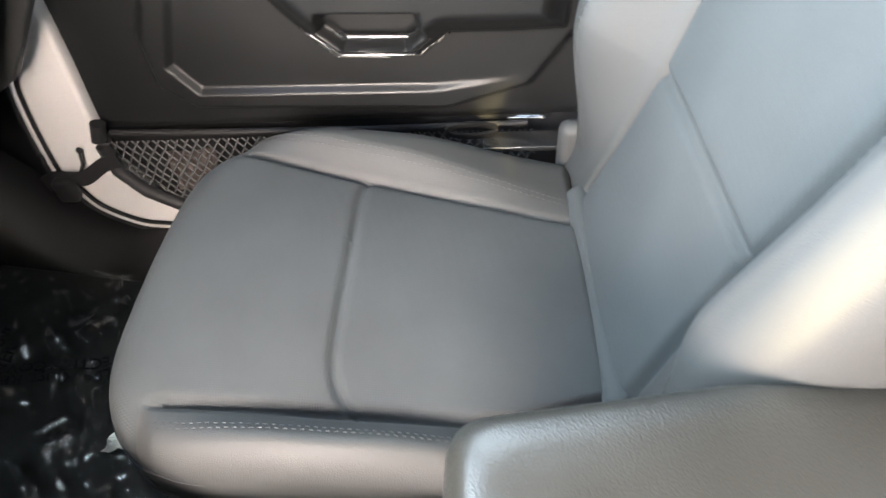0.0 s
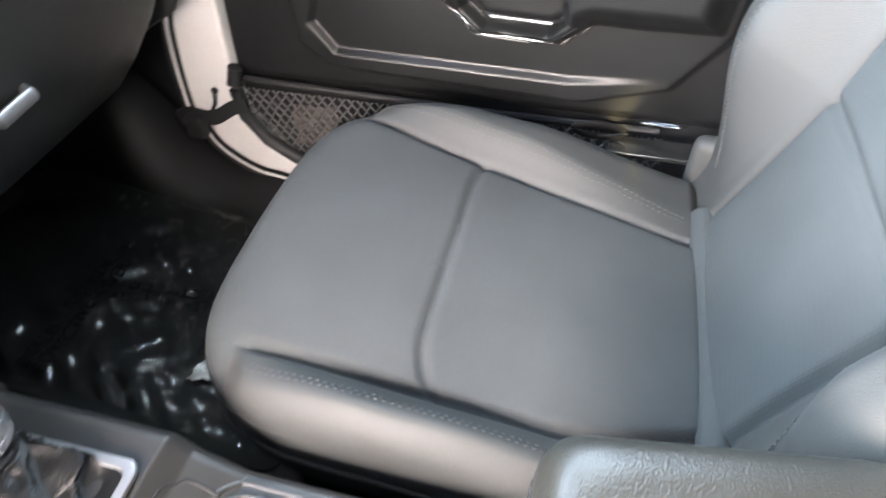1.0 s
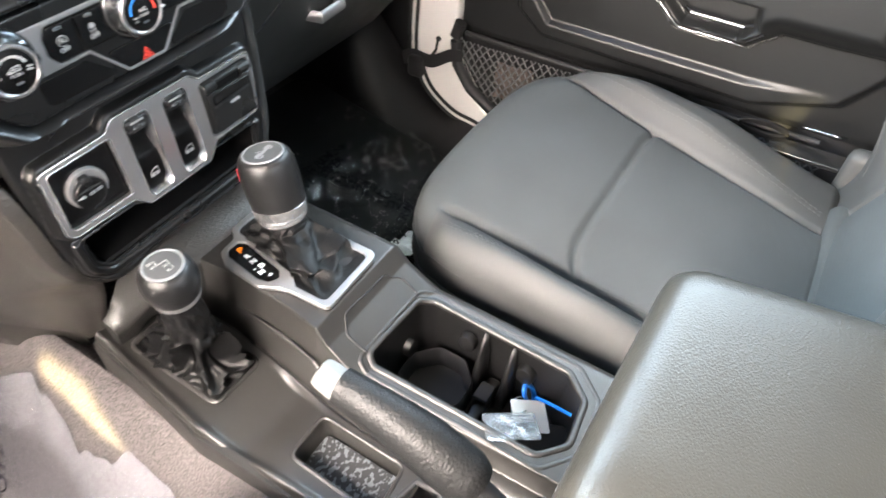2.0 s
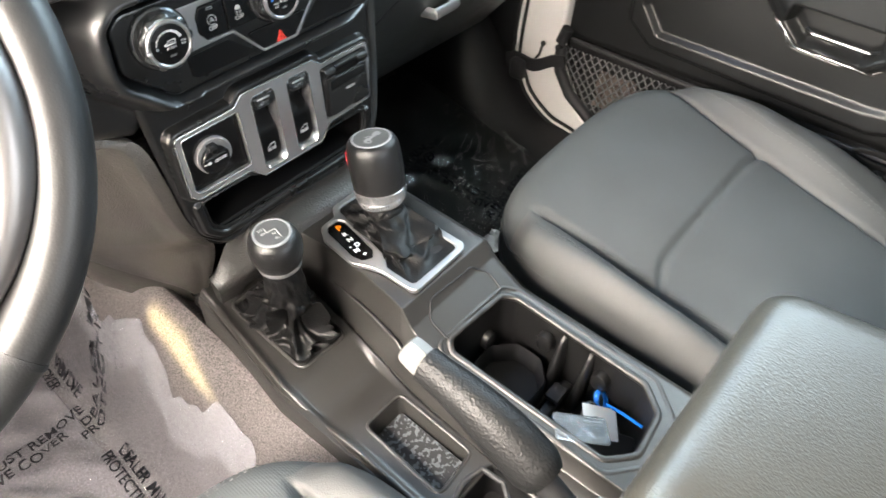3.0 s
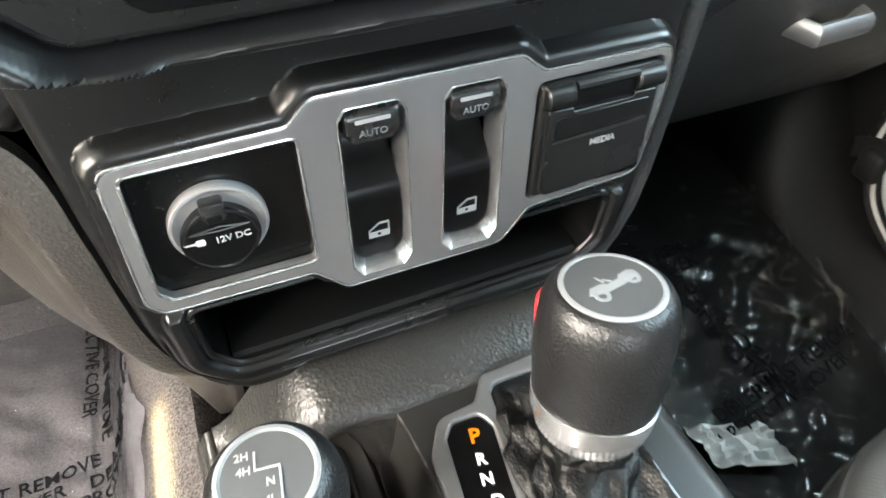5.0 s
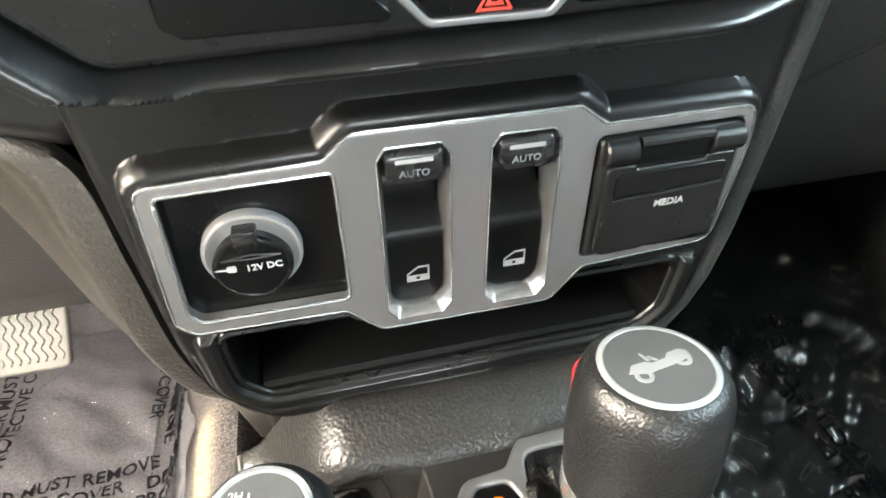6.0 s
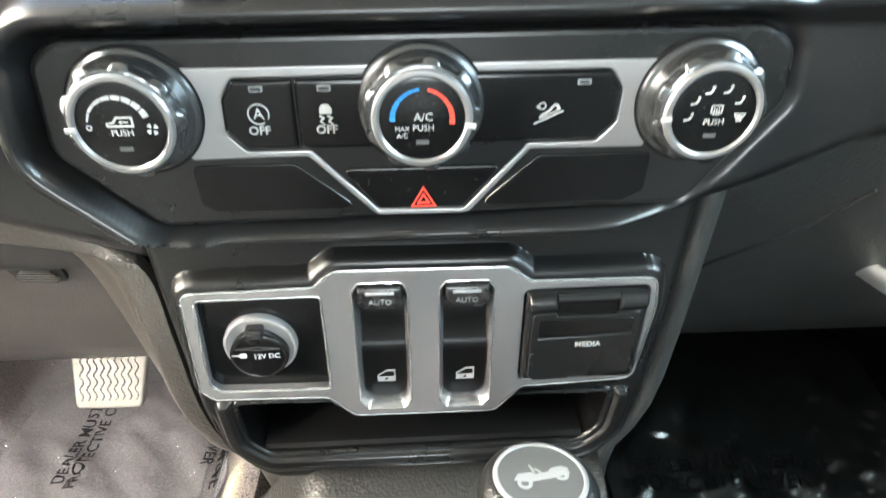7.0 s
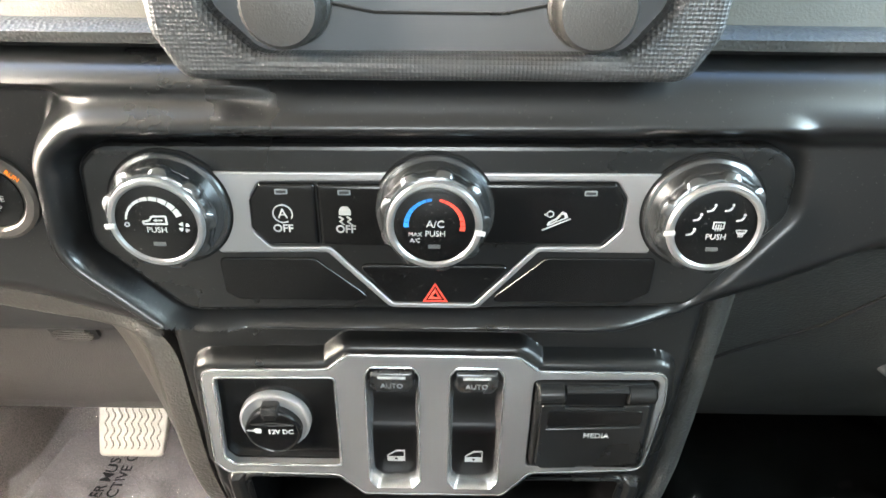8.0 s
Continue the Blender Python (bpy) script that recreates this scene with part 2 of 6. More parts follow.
def joined(meshes):
    bm = bmesh.new()
    for me in meshes:
        bm.from_mesh(me)
        bpy.data.meshes.remove(me)
    return bm


def lathe(profile, m, seg=48, wave=None):
    """Turned shape: profile of (radius, height) about the w axis of m; wave(angle, height) scales the radius."""
    bm = bmesh.new()
    rows = []
    for r, h in profile:
        row = []
        for k in range(seg):
            a = 2 * math.pi * k / seg
            q = r * (wave(a, h) if wave else 1.0)
            row.append(bm.verts.new(m @ Vector((q * math.cos(a), q * math.sin(a), h))))
        rows.append(row)
    for a, b in zip(rows, rows[1:]):
        for k in range(seg):
            bm.faces.new((a[k], a[(k + 1) % seg], b[(k + 1) % seg], b[k]))
    bm.faces.new(rows[0][::-1])
    bm.faces.new(rows[-1])
    return bm


def loft(rings, caps=True, closed=True):
    bm = bmesh.new()
    rows = [[bm.verts.new(p) for p in ring] for ring in rings]
    n = len(rows[0])
    for a, b in zip(rows, rows[1:]):
        for k in range(n if closed else n - 1):
            bm.faces.new((a[k], a[(k + 1) % n], b[(k + 1) % n], b[k]))
    if caps and closed:
        bm.faces.new(rows[0][::-1])
        bm.faces.new(rows[-1])
    return bm


def open_loft(rings):
    """A loft that is closed at its last ring alone."""
    bm = loft(rings, caps=False)
    bm.verts.ensure_lookup_table()
    bm.faces.new(bm.verts[-len(rings[0]):])
    return bm


def tube(path, r, seg=8, closed=False, squash=1.0):
    """A round bar along a path of points; r is one radius or one for each point."""
    pts = [Vector(p) for p in path]
    n = len(pts)
    rings = []
    for i, p in enumerate(pts):
        a = pts[(i - 1) % n] if closed or i else pts[i]
        b = pts[(i + 1) % n] if closed or i < n - 1 else pts[i]
        d = (b - a).normalized()
        side = d.cross(Vector((0, 0, 1)))
        if side.length < 0.05:
            side = d.cross(Vector((1, 0, 0)))
        side.normalize()
        up = side.cross(d)
        rad = r[i] if isinstance(r, (list, tuple)) else r
        rings.append([p + side * rad * math.cos(2 * math.pi * k / seg) + up * rad * squash * math.sin(2 * math.pi * k / seg) for k in range(seg)])
    bm = loft(rings + ([rings[0]] if closed else []), caps=not closed)
    if closed:
        bmesh.ops.remove_doubles(bm, verts=bm.verts, dist=1e-6)
    return bm


def brick(lo, hi, bevel=0.004, seg=3, m=None):
    """A block between two corners with rounded edges."""
    bm = bmesh.new()
    bmesh.ops.create_cube(bm, size=1.0)
    lo, hi = Vector(lo), Vector(hi)
    for v in bm.verts:
        v.co = Vector([lo[k] + (v.co[k] + 0.5) * (hi[k] - lo[k]) for k in range(3)])
    if bevel:
        bmesh.ops.bevel(bm, geom=bm.edges[:] + bm.verts[:], offset=bevel, segments=seg, affect="EDGES", profile=0.5)
    if m is not None:
        bm.transform(m)
    return bm


def grid_mesh(P, keep=None, name="surface"):
    """A sheet from an array of places (rows, columns, 3); keep picks its faces."""
    h, w = P.shape[:2]
    me = bpy.data.meshes.new(name)
    idx = np.arange(h * w).reshape(h, w)
    q = np.stack((idx[:-1, :-1], idx[:-1, 1:], idx[1:, 1:], idx[1:, :-1]), -1).reshape(-1, 4)
    if keep is not None:
        q = q[keep.reshape(-1)]
    used, inv = np.unique(q, return_inverse=True)
    me.from_pydata(P.reshape(-1, 3)[used].tolist(), [], inv.reshape(-1, 4).tolist())
    return me


def sheet(name, P, keep, mat, parent, label=""):
    """A piece of a larger skin that keeps the whole skin's soft shading up to its seams."""
    n = np.cross(np.gradient(P, axis=1), np.gradient(P, axis=0)).reshape(-1, 3)
    n /= np.linalg.norm(n, axis=1)[:, None] + 1e-12
    me = grid_mesh(P, keep)
    h, w = P.shape[:2]
    idx = np.arange(h * w).reshape(h, w)
    q = np.stack((idx[:-1, :-1], idx[:-1, 1:], idx[1:, 1:], idx[1:, :-1]), -1).reshape(-1, 4)
    used = np.unique(q[keep.reshape(-1)])
    ob = part(name, me, mat, parent, label, 180)
    me.normals_split_custom_set_from_vertices(n[used].tolist())
    return ob


def smooth(a, b, v):
    t = np.clip((v - a) / (b - a), 0, 1)
    return t * t * (3 - 2 * t)


def inside_distance(U, V, poly):
    """Signed distance to a closed outline, positive inside."""
    best = np.full(U.shape, 1e9)
    odd = np.zeros(U.shape, bool)
    for (x0, y0), (x1, y1) in zip(poly, poly[1:] + poly[:1]):
        dx, dy = x1 - x0, y1 - y0
        t = np.clip(((U - x0) * dx + (V - y0) * dy) / (dx * dx + dy * dy + 1e-12), 0, 1)
        best = np.minimum(best, np.hypot(U - x0 - t * dx, V - y0 - t * dy))
        hit = ((y0 > V) != (y1 > V)) & (U < (x1 - x0) * (V - y0) / (y1 - y0 + 1e-12) + x0)
        odd ^= hit
    return np.where(odd, best, -best)


def through_points(pts, n):
    """A smooth curve through a few places."""
    k = np.linspace(0, len(pts) - 1, n)
    arr, out_ = np.array(pts), []
    for v in k:
        i = min(int(v), len(pts) - 2)
        f, p0, p1, p2, p3 = v - i, arr[max(0, i - 1)], arr[i], arr[i + 1], arr[min(len(pts) - 1, i + 2)]
        out_.append(0.5 * (2 * p1 + (p2 - p0) * f + (2 * p0 - 5 * p1 + 4 * p2 - p3) * f * f + (3 * p1 - p0 - 3 * p2 + p3) * f ** 3))
    return np.array(out_)


def stitches(points, normals, length=0.0035, r=0.0006, gap=0.0020):
    """A row of thread stitches along a line of places."""
    bm = bmesh.new()
    pts = [Vector(p) for p in points]
    run = 0.0
    for a, b in zip(pts, pts[1:]):
        d = b - a
        if d.length < 1e-6:
            continue
        u = d.normalized()
        side = u.orthogonal().normalized()
        up = u.cross(side)
        run += d.length
        if run < length + gap:
            continue
        run = 0.0
        mid = (a + b) / 2
        ends = []
        for s, k in ((-0.5, 0.6), (0, 1.0), (0.5, 0.6)):
            ends.append([bm.verts.new(mid + u * length * s + side * r * k * math.cos(q * math.pi / 2) + up * r * k * math.sin(q * math.pi / 2)) for q in range(4)])
        for e0, e1 in zip(ends, ends[1:]):
            for q in range(4):
                bm.faces.new((e0[q], e0[(q + 1) % 4], e1[(q + 1) % 4], e1[q]))
        bm.faces.new(ends[0])
        bm.faces.new(ends[-1])
    return bm


def fine(path, step=0.0025):
    out = []
    for a, b in zip(path, path[1:]):
        a, b = Vector(a), Vector(b)
        n = max(1, int((b - a).length / step))
        out += [a.lerp(b, k / n) for k in range(n)]
    return out + [Vector(path[-1])]


# ---- setting: ground, body shell, floor ----
tagged(part("ground", plate([(-60, -60), (60, -60), (60, 60), (-60, 60)], flat(0, 0, -0.62), 0.05), ground_mat),
       "grey asphalt ground under the vehicle", "ground", "", "structure")

# floor pan with the centre tunnel and the toe board
gx, gy = np.meshgrid(np.linspace(-0.78, 0.78, 240), np.linspace(-2.0, 0.95, 300))
base = np.where(gx < 0, -0.03, 0.035 + 0.24 * np.clip(gy + 0.08, 0, 0.6) * (1 - smooth(0.57, 0.64, gx)) - 0.02 * smooth(0.57, 0.64, gx))
left_side = smooth(-0.320, -0.150, gx)
right_side = 1 - smooth(0.12, 0.20, gx)
tunnel = left_side * right_side * (0.248 + 0.030 * smooth(-0.128, -0.145, gx) + 0.03 * smooth(0.15, 0.4, gy) - base)
toe = smooth(0.56, 0.95, gy) * 0.62
rng = np.random.default_rng(4)
gz = np.maximum(base + tunnel, base + toe) + 0.0015 * np.sin(gx * 61) * np.sin(gy * 47)
sill = smooth(-0.60, -0.70, gx) * 0.08
floor = part("floor", grid_mesh(np.stack((gx, gy, gz + sill), -1)), carpet)
tagged(floor, "grey carpet over the cabin floor and tunnel", "floor", "", "structure")


def shell_wall(name, outline, holes, m, thick, mat, label):
    return tagged(part(name, plate(outline, m, thick, 0.01, holes), mat), label, "wall", "", "structure")


SIDE_R = Matrix(((0, 0, -1, 0.80), (1, 0, 0, 0), (0, 1, 0, 0), (0, 0, 0, 1)))
SIDE_L = Matrix(((0, 0, 1, -0.80), (1, 0, 0, 0), (0, 1, 0, 0), (0, 0, 0, 1)))
front_glass = rounded([(-0.62, 0.86), (0.30, 0.86), (0.02, 1.22), (-0.62, 1.22)], 0.03)
rear_glass = rounded([(-1.88, 1.08), (-1.63, 1.08), (-1.63, 1.22), (-1.88, 1.22)], 0.03)
# Front opening of the driver side, kept where sun lands out of view.
front_gap = rounded([(0.17, 0.48), (0.42, 0.48), (0.42, 0.80), (0.17, 0.80)], 0.03)
# Cut to drop a sun patch on the seatback bolster.
bolster_sun_gap = rounded([(-0.93, 1.03), (-0.842, 1.03), (-0.846, 1.17), (-0.93, 1.17)], 0.02)
# Cut to drop a sun patch on the tunnel carpet.
carpet_sun_gap = rounded([(-0.155, 0.556), (-0.09, 0.552), (0.020, 0.580), (0.010, 0.616), (-0.07, 0.609)], 0.008)
body_outline = [(-2.0, -0.1), (0.95, -0.1), (0.95, 0.84), (0.45, 0.90), (0.10, 1.30), (-2.0, 1.30)]
shell_wall("wall_passenger", body_outline, [front_glass, rear_glass], SIDE_R, 0.03, dark, "black passenger side of the cabin with window openings")
# Added wall; blocks sun that the open driver's door would let in.
shell_wall("driver_sun_wall", body_outline, [front_gap, carpet_sun_gap, bolster_sun_gap, rear_glass], SIDE_L, 0.03, dark, "unseen black driver side wall with openings cut for sun patches")
shell_wall("wall_rear", [(-0.8, -0.1), (0.8, -0.1), (0.8, 1.3), (-0.8, 1.3)], [rounded([(-0.6, 0.86), (0.6, 0.86), (0.6, 1.22), (-0.6, 1.22)], 0.04)],
           facing(0, -2.0, 0), 0.03, dark, "black rear wall of the cabin with a window opening")
shell_wall("wall_front", [(-0.8, -0.1), (0.8, -0.1), (0.8, 0.9), (-0.8, 0.9)], [], facing(0, 0.94, 0), 0.03, dark, "black firewall ahead of the footwells")
tagged(part("ceiling", plate([(-0.8, -2.0), (0.8, -2.0), (0.8, 0.12), (-0.8, 0.12)], flat(0, 0, 1.30), 0.04, 0.01), liner),
       "grey cloth headliner", "ceiling", "", "structure")
cowl = loft([[(x, 0.30, 0.80), (x, 0.96, 0.86), (x, 0.96, 0.80), (x, 0.32, 0.74)] for x in (-0.80, 0.80)])
tagged(part("cowl", cowl, dark), "black cowl below the windscreen", "trim", "", "structure")

# ---- passenger door ----
DX = 0.762
gy2, gz2 = np.meshgrid(np.linspace(0.14, -0.78, 330), np.linspace(0.08, 0.86, 290))
bulge = [(0.030, 0.90), (0.000, 0.50), (0.022, 0.445), (0.020, 0.365), (-0.035, 0.322), (-0.42, 0.308), (-0.545, 0.345), (-0.615, 0.44), (-0.64, 0.90)]
recess = [(-0.03, 0.90), (-0.045, 0.50), (-0.012, 0.405), (-0.050, 0.357), (-0.40, 0.350), (-0.70, 0.385), (-0.76, 0.90)]
arm = [(-0.09, 0.90), (-0.145, 0.56), (-0.171, 0.508), (-0.206, 0.468), (-0.252, 0.422), (-0.366, 0.420), (-0.411, 0.454), (-0.568, 0.458), (-0.60, 0.90)]
pull = [(-0.222, 0.462), (-0.260, 0.430), (-0.354, 0.426), (-0.387, 0.455), (-0.380, 0.505), (-0.235, 0.510)]
arm, pull = ([(y - 0.016, z - 0.010) for y, z in poly] for poly in (arm, pull))
d_b, d_r, d_a, d_p = (inside_distance(gy2, gz2, poly) for poly in (bulge, recess, arm, pull))
out = 0.030 * smooth(-0.004, 0.020, d_b) - 0.010 * smooth(0.0, 0.012, d_r) * smooth(-0.55, -0.36, gy2) + 0.040 * smooth(-0.004, 0.045, d_a)
out = out + 0.010 * smooth(-0.003, 0.004, d_a) - 0.035 * smooth(0.004, 0.018, d_p)
out = out - 0.012 * smooth(0.30, 0.27, gz2)
door = thing("door_1", "black plastic passenger door panel with armrest and net pocket", "door", "structure", at=(DX, -0.3, 0.1))
part("door_panel", grid_mesh(np.stack((DX - out, gy2, gz2), -1)), door_pl, door, angle=60)
part("door_core", brick((DX + 0.006, -0.78, 0.08), (DX + 0.03, 0.14, 0.86), 0.004), dark, door)


def door_out(y, z):
    i = int(np.clip(round((0.14 - y) / 0.92 * 329), 0, 329))
    j = int(np.clip(round((z - 0.08) / 0.78 * 289), 0, 289))
    return DX - out[j, i]


trim_line = fine([(0, -0.207, 0.468), (0, -0.252, 0.423), (0, -0.300, 0.421), (0, -0.366, 0.420), (0, -0.411, 0.454)], 0.006)
part("pull_trim", tube([(door_out(p.y - 0.016, p.z - 0.010) - 0.002, p.y - 0.016, p.z - 0.010) for p in trim_line], 0.0022, 8), shell, door, "glossy black trim round the pull")
inner_line = fine([(0, -0.221, 0.461), (0, -0.260, 0.430), (0, -0.354, 0.426), (0, -0.387, 0.454)], 0.006)
part("pull_edge", tube([(door_out(p.y - 0.016, p.z - 0.010) - 0.001, p.y - 0.016, p.z - 0.010) for p in inner_line], 0.0012, 8), smoke, door, "thin bright edge")
part("door_handle", tube([(0.722, -0.280, 0.454), (0.713, -0.291, 0.453), (0.713, -0.372, 0.450), (0.722, -0.382, 0.450)], 0.0035, 10), smoke, door, "dark chrome release lever")

# net pocket: hem, side binding and knotted cords
net = thing("net_pocket", "dark grey elastic net pocket along the door bottom", "net", at=(0.735, -0.2, 0.2))
hem = fine([(0.738, 0.118, 0.294), (0.733, -0.05, 0.293), (0.730, -0.30, 0.291), (0.736, -0.54, 0.289)], 0.02)
part("hem", tube(hem, 0.0048, 8, squash=1.2), rubber, net, "dark stitched hem band")
binding = fine([(0.744, 0.128, 0.315), (0.742, 0.138, 0.285), (0.741, 0.132, 0.225), (0.740, 0.100, 0.180), (0.740, 0.040, 0.140), (0.741, -0.05, 0.118), (0.742, -0.30, 0.108), (0.742, -0.55, 0.105)], 0.01)
part("binding", tube([(p.x - 0.010, p.y, p.z) for p in binding], 0.0120, 12), rubber, net, "black rubber edge strip")


def net_y_limit(z):
    return float(np.interp(z, [0.105, 0.118, 0.14, 0.18, 0.225, 0.29], [-0.30, -0.05, 0.04, 0.10, 0.130, 0.132]))


cords = bmesh.new()
for way in (1, -1):
    for k in range(64):
        y0 = 0.30 - k * 0.0165
        run = []
        for s in range(13):
            z = 0.112 + s * 0.015
            y = y0 + way * (s - 6) * 0.011 + 0.0016 * math.sin(s * 1.7 + k)
            if z < 0.292 and y < net_y_limit(z) and y > -0.56:
                run.append((0.7385 - 0.004 * math.sin(s / 12 * math.pi) + 0.0006 * way, y, z))
        if len(run) > 1:
            b = tube(run, 0.0017, 5)
            me = bpy.data.meshes.new("cord")
            b.to_mesh(me)
            b.free()
            cords.from_mesh(me)
            bpy.data.meshes.remove(me)
tagged(part("netting", cords, net_cord, net), kind="stuff")
pap = np.stack(np.meshgrid(np.linspace(0.055, -0.03, 16), np.linspace(0.165, 0.245, 14)), -1)
px = 0.752 + 0.006 * np.sin(pap[..., 0] * 90) * np.cos(pap[..., 1] * 120) + 0.002 * rng.normal(size=pap.shape[:2])
tagged(part("paper", grid_mesh(np.stack((px, pap[..., 0], pap[..., 1]), -1)), material("crumpled_paper", (0.10, 0.078, 0.072), 0.8, 0, 0.5, 90, "noise", 0.6, 40)),
       "crumpled paper behind the door net", "paper")

# ---- door frame: white painted body edge, seal, strap ----
frame_in = [(0.130, 0.90), (0.132, 0.480), (0.139, 0.332), (0.141, 0.252), (0.129, 0.206), (0.059, 0.122), (-0.03, 0.098), (-0.75, 0.095)]
frame_out = [(-0.75, 0.060), (-0.02, 0.062), (0.081, 0.094), (0.142, 0.106), (0.198, 0.144), (0.222, 0.190), (0.238, 0.225), (0.224, 0.373), (0.190, 0.480), (0.185, 0.90)]
frame_in, frame_out = ([tuple(p) for p in through_points(poly, 64)] for poly in (frame_in, frame_out))
SIDE = Matrix(((0, 0, -1, 0.738), (1, 0, 0, 0), (0, 1, 0, 0), (0, 0, 0, 1)))
pillar = thing("door_frame", "white painted door opening edge with black seal", "door frame", "structure", at=(0.75, 0.15, 0.1))
frame_loop = frame_in + frame_out
part("painted_edge", plate(frame_loop, SIDE, 0.03, 0.006), white_paint, pillar)
for off, rr, mm, nm in ((0.006, 0.0022, rubber, "seal_line"), (0.013, 0.0035, white_paint, "flange"), (0.021, 0.0055, rubber, "seal")):
    line = []
    fo = frame_out[1:-1]
    for i, (yy, zz) in enumerate(fo):
        a, b = Vector(fo[max(0, i - 1)]), Vector(fo[min(len(fo) - 1, i + 1)])
        d = (b - a).normalized()
        line.append((0.7335 + off * 0.15, yy + d.y * (off - 0.006), zz - d.x * (off - 0.006)))
    part(nm, tube(fine(line, 0.012), rr, 8), mm, pillar)
part("plug", lathe([(0.0055, 0), (0.0055, 0.003), (0.004, 0.005)], Matrix.Translation((0.731, 0.178, 0.268)) @ Matrix.Rotation(radians(-90), 4, "Y"), 16), rubber, pillar)
part("pull_cord", tube(fine([(0.728, 0.178, 0.268), (0.724, 0.181, 0.245), (0.722, 0.196, 0.222), (0.722, 0.215, 0.205)], 0.006), 0.0028, 8), rubber, pillar)
strap = thing("door_strap", "black webbing door check strap across the white door edge", "strap", at=(0.72, 0.19, 0.22))
srows = []
for f in np.linspace(0, 1, 22):
    c = Vector((0.716 + 0.012 * abs(f - 0.5), 0.262 - 0.145 * f, 0.205 + 0.043 * f + 0.006 * math.sin(f * 9)))
    w = 0.015 - 0.003 * f
    srows.append([c + Vector((s, 0.006 * v / w * 0.3, v)) for s, v in ((-0.002, -w), (-0.002, w), (0.002, w), (0.002, -w))])
part("webbing", loft(srows), rubber, strap)
part("clip", brick((0.700, 0.205, 0.180), (0.722, 0.240, 0.225), 0.008), rubber, strap, "bunched webbing and clip")

# kick panel and sill cover
kick = []
for f in np.linspace(0, 1, 70):
    y = 0.62 - 1.35 * f
    w = 0.060 + 0.035 * float(smooth(0.50, 0.16, np.array(y)))
    top = 0.088 + 0.24 * float(smooth(0.16, 0.44, np.array(y)))
    kick.append([(0.745 - w * math.cos(a) * 1.6, y, top * max(0.0, math.sin(a)) ** 0.8) for a in np.linspace(0, math.pi / 2, 16)] + [(0.76, y, top), (0.76, y, 0.0)])
tagged(part("sill_cover", loft(kick), dark, None, "", 60), "black moulded sill and kick trim", "trim", "", "structure")
ring = [(0.668 + 0.002 * math.sin(a), 0.335 + 0.034 * math.cos(a), 0.318 + 0.011 * math.sin(a)) for a in np.linspace(0, 2 * math.pi, 26)[:-1]]
tagged(part("kick_recess", tube(ring, 0.0025, 6, True), shell), "black oval recess rim in the kick panel", "trim", "", "structure")

# ---- passenger seat ----
seat = thing("passenger_seat", "grey cloth bucket seat with stitched bolsters", "car seat", at=(0.395, -0.4, 0.02))
CX = 0.395


def crease_l(y):
    return np.interp(y, [-0.62, -0.585, -0.50, -0.451, -0.157], [0.256, 0.249, 0.222, 0.214, 0.214])


def crease_r(y):
    return np.interp(y, [-0.62, -0.580, -0.470, -0.312, -0.164], [0.492, 0.498, 0.516, 0.543, 0.578])


def cushion(a, b):
    """Places on the cushion's skin from a square of parameters, with the region each belongs to."""
    n = np.where(b > 0, 4.2, 14.0)
    big = np.maximum(np.abs(a), np.abs(b)) + 1e-9
    s = big / (np.abs(a) ** n + np.abs(b) ** n) ** (1 / n)
    X, Y = a * s, b * s
    yc, ly = -0.352, 0.266
    y = yc + Y * ly
    half = 0.248 - 0.006 * (y > -0.2) * smooth(-0.2, -0.1, y)
    x = CX + X * half
    rho = (np.abs(X) ** 4 + np.where(Y > 0, np.abs(Y), 0) ** 4) ** 0.25
    d = (1 - np.minimum(1, rho)) * 0.248
    R = 0.050
    drop = np.where(d < R, R - np.sqrt(np.maximum(0, R * R - (R - d) ** 2)), 0)
    z = 0.362 + (y + 0.16) * 0.155
    cl, cr = crease_l(y), crease_r(y)
    body = 0.012 * np.clip(np.sin(np.pi * np.clip((x - cl) / (cr - cl), 0, 1)), 0, 1) ** 0.6
    live = smooth(-0.145, -0.175, y)
    z = z + body * smooth(-0.11, -0.2, y) + 0.004
    outer = np.maximum(np.maximum(cl - x, x - cr), 0)
    z = z + 0.034 * live * smooth(0.0, 0.045, outer) * (0.4 + 0.6 * smooth(-0.15, -0.30, y)) * (0.12 + 0.88 * smooth(-0.60, -0.36, y))
    groove = np.minimum(np.abs(x - cl), np.abs(x - cr))
    z = z - 0.010 * live * np.exp(-(groove / 0.0055) ** 2)
    ends = np.clip((x - cl) / (cr - cl), 0, 1)
    ys = -0.316 - 0.022 * (1 - np.minimum(1, ends / 0.18)) ** 2 - 0.006 * (1 - np.minimum(1, (1 - ends) / 0.15)) ** 2
    inner = (x > cl) & (x < cr)
    seam = np.where(inner, np.abs(y - ys), 1)
    z = z - 0.0070 * np.exp(-(seam / 0.0050) ** 2)
    z = z - 0.03 * smooth(-0.575, -0.61, y)
    z = z - drop + 0.0012 * np.sin(x * 31 + y * 17) * np.sin(y * 23)
    region = np.where(x < cl - 1e-5, 1, np.where(x >= cr - 1e-5, 2, np.where(y > ys - 1e-4, 3, 4)))
    region = np.where(y > -0.15, 3, region)
    return np.stack((x, y, z), -1), region, x - cl, x - cr, y - ys


NA = 190
pa = np.sin(np.linspace(-1, 1, NA) * math.pi / 2 * 0.86) / math.sin(math.pi / 2 * 0.86)
A, B = np.meshgrid(pa, pa)


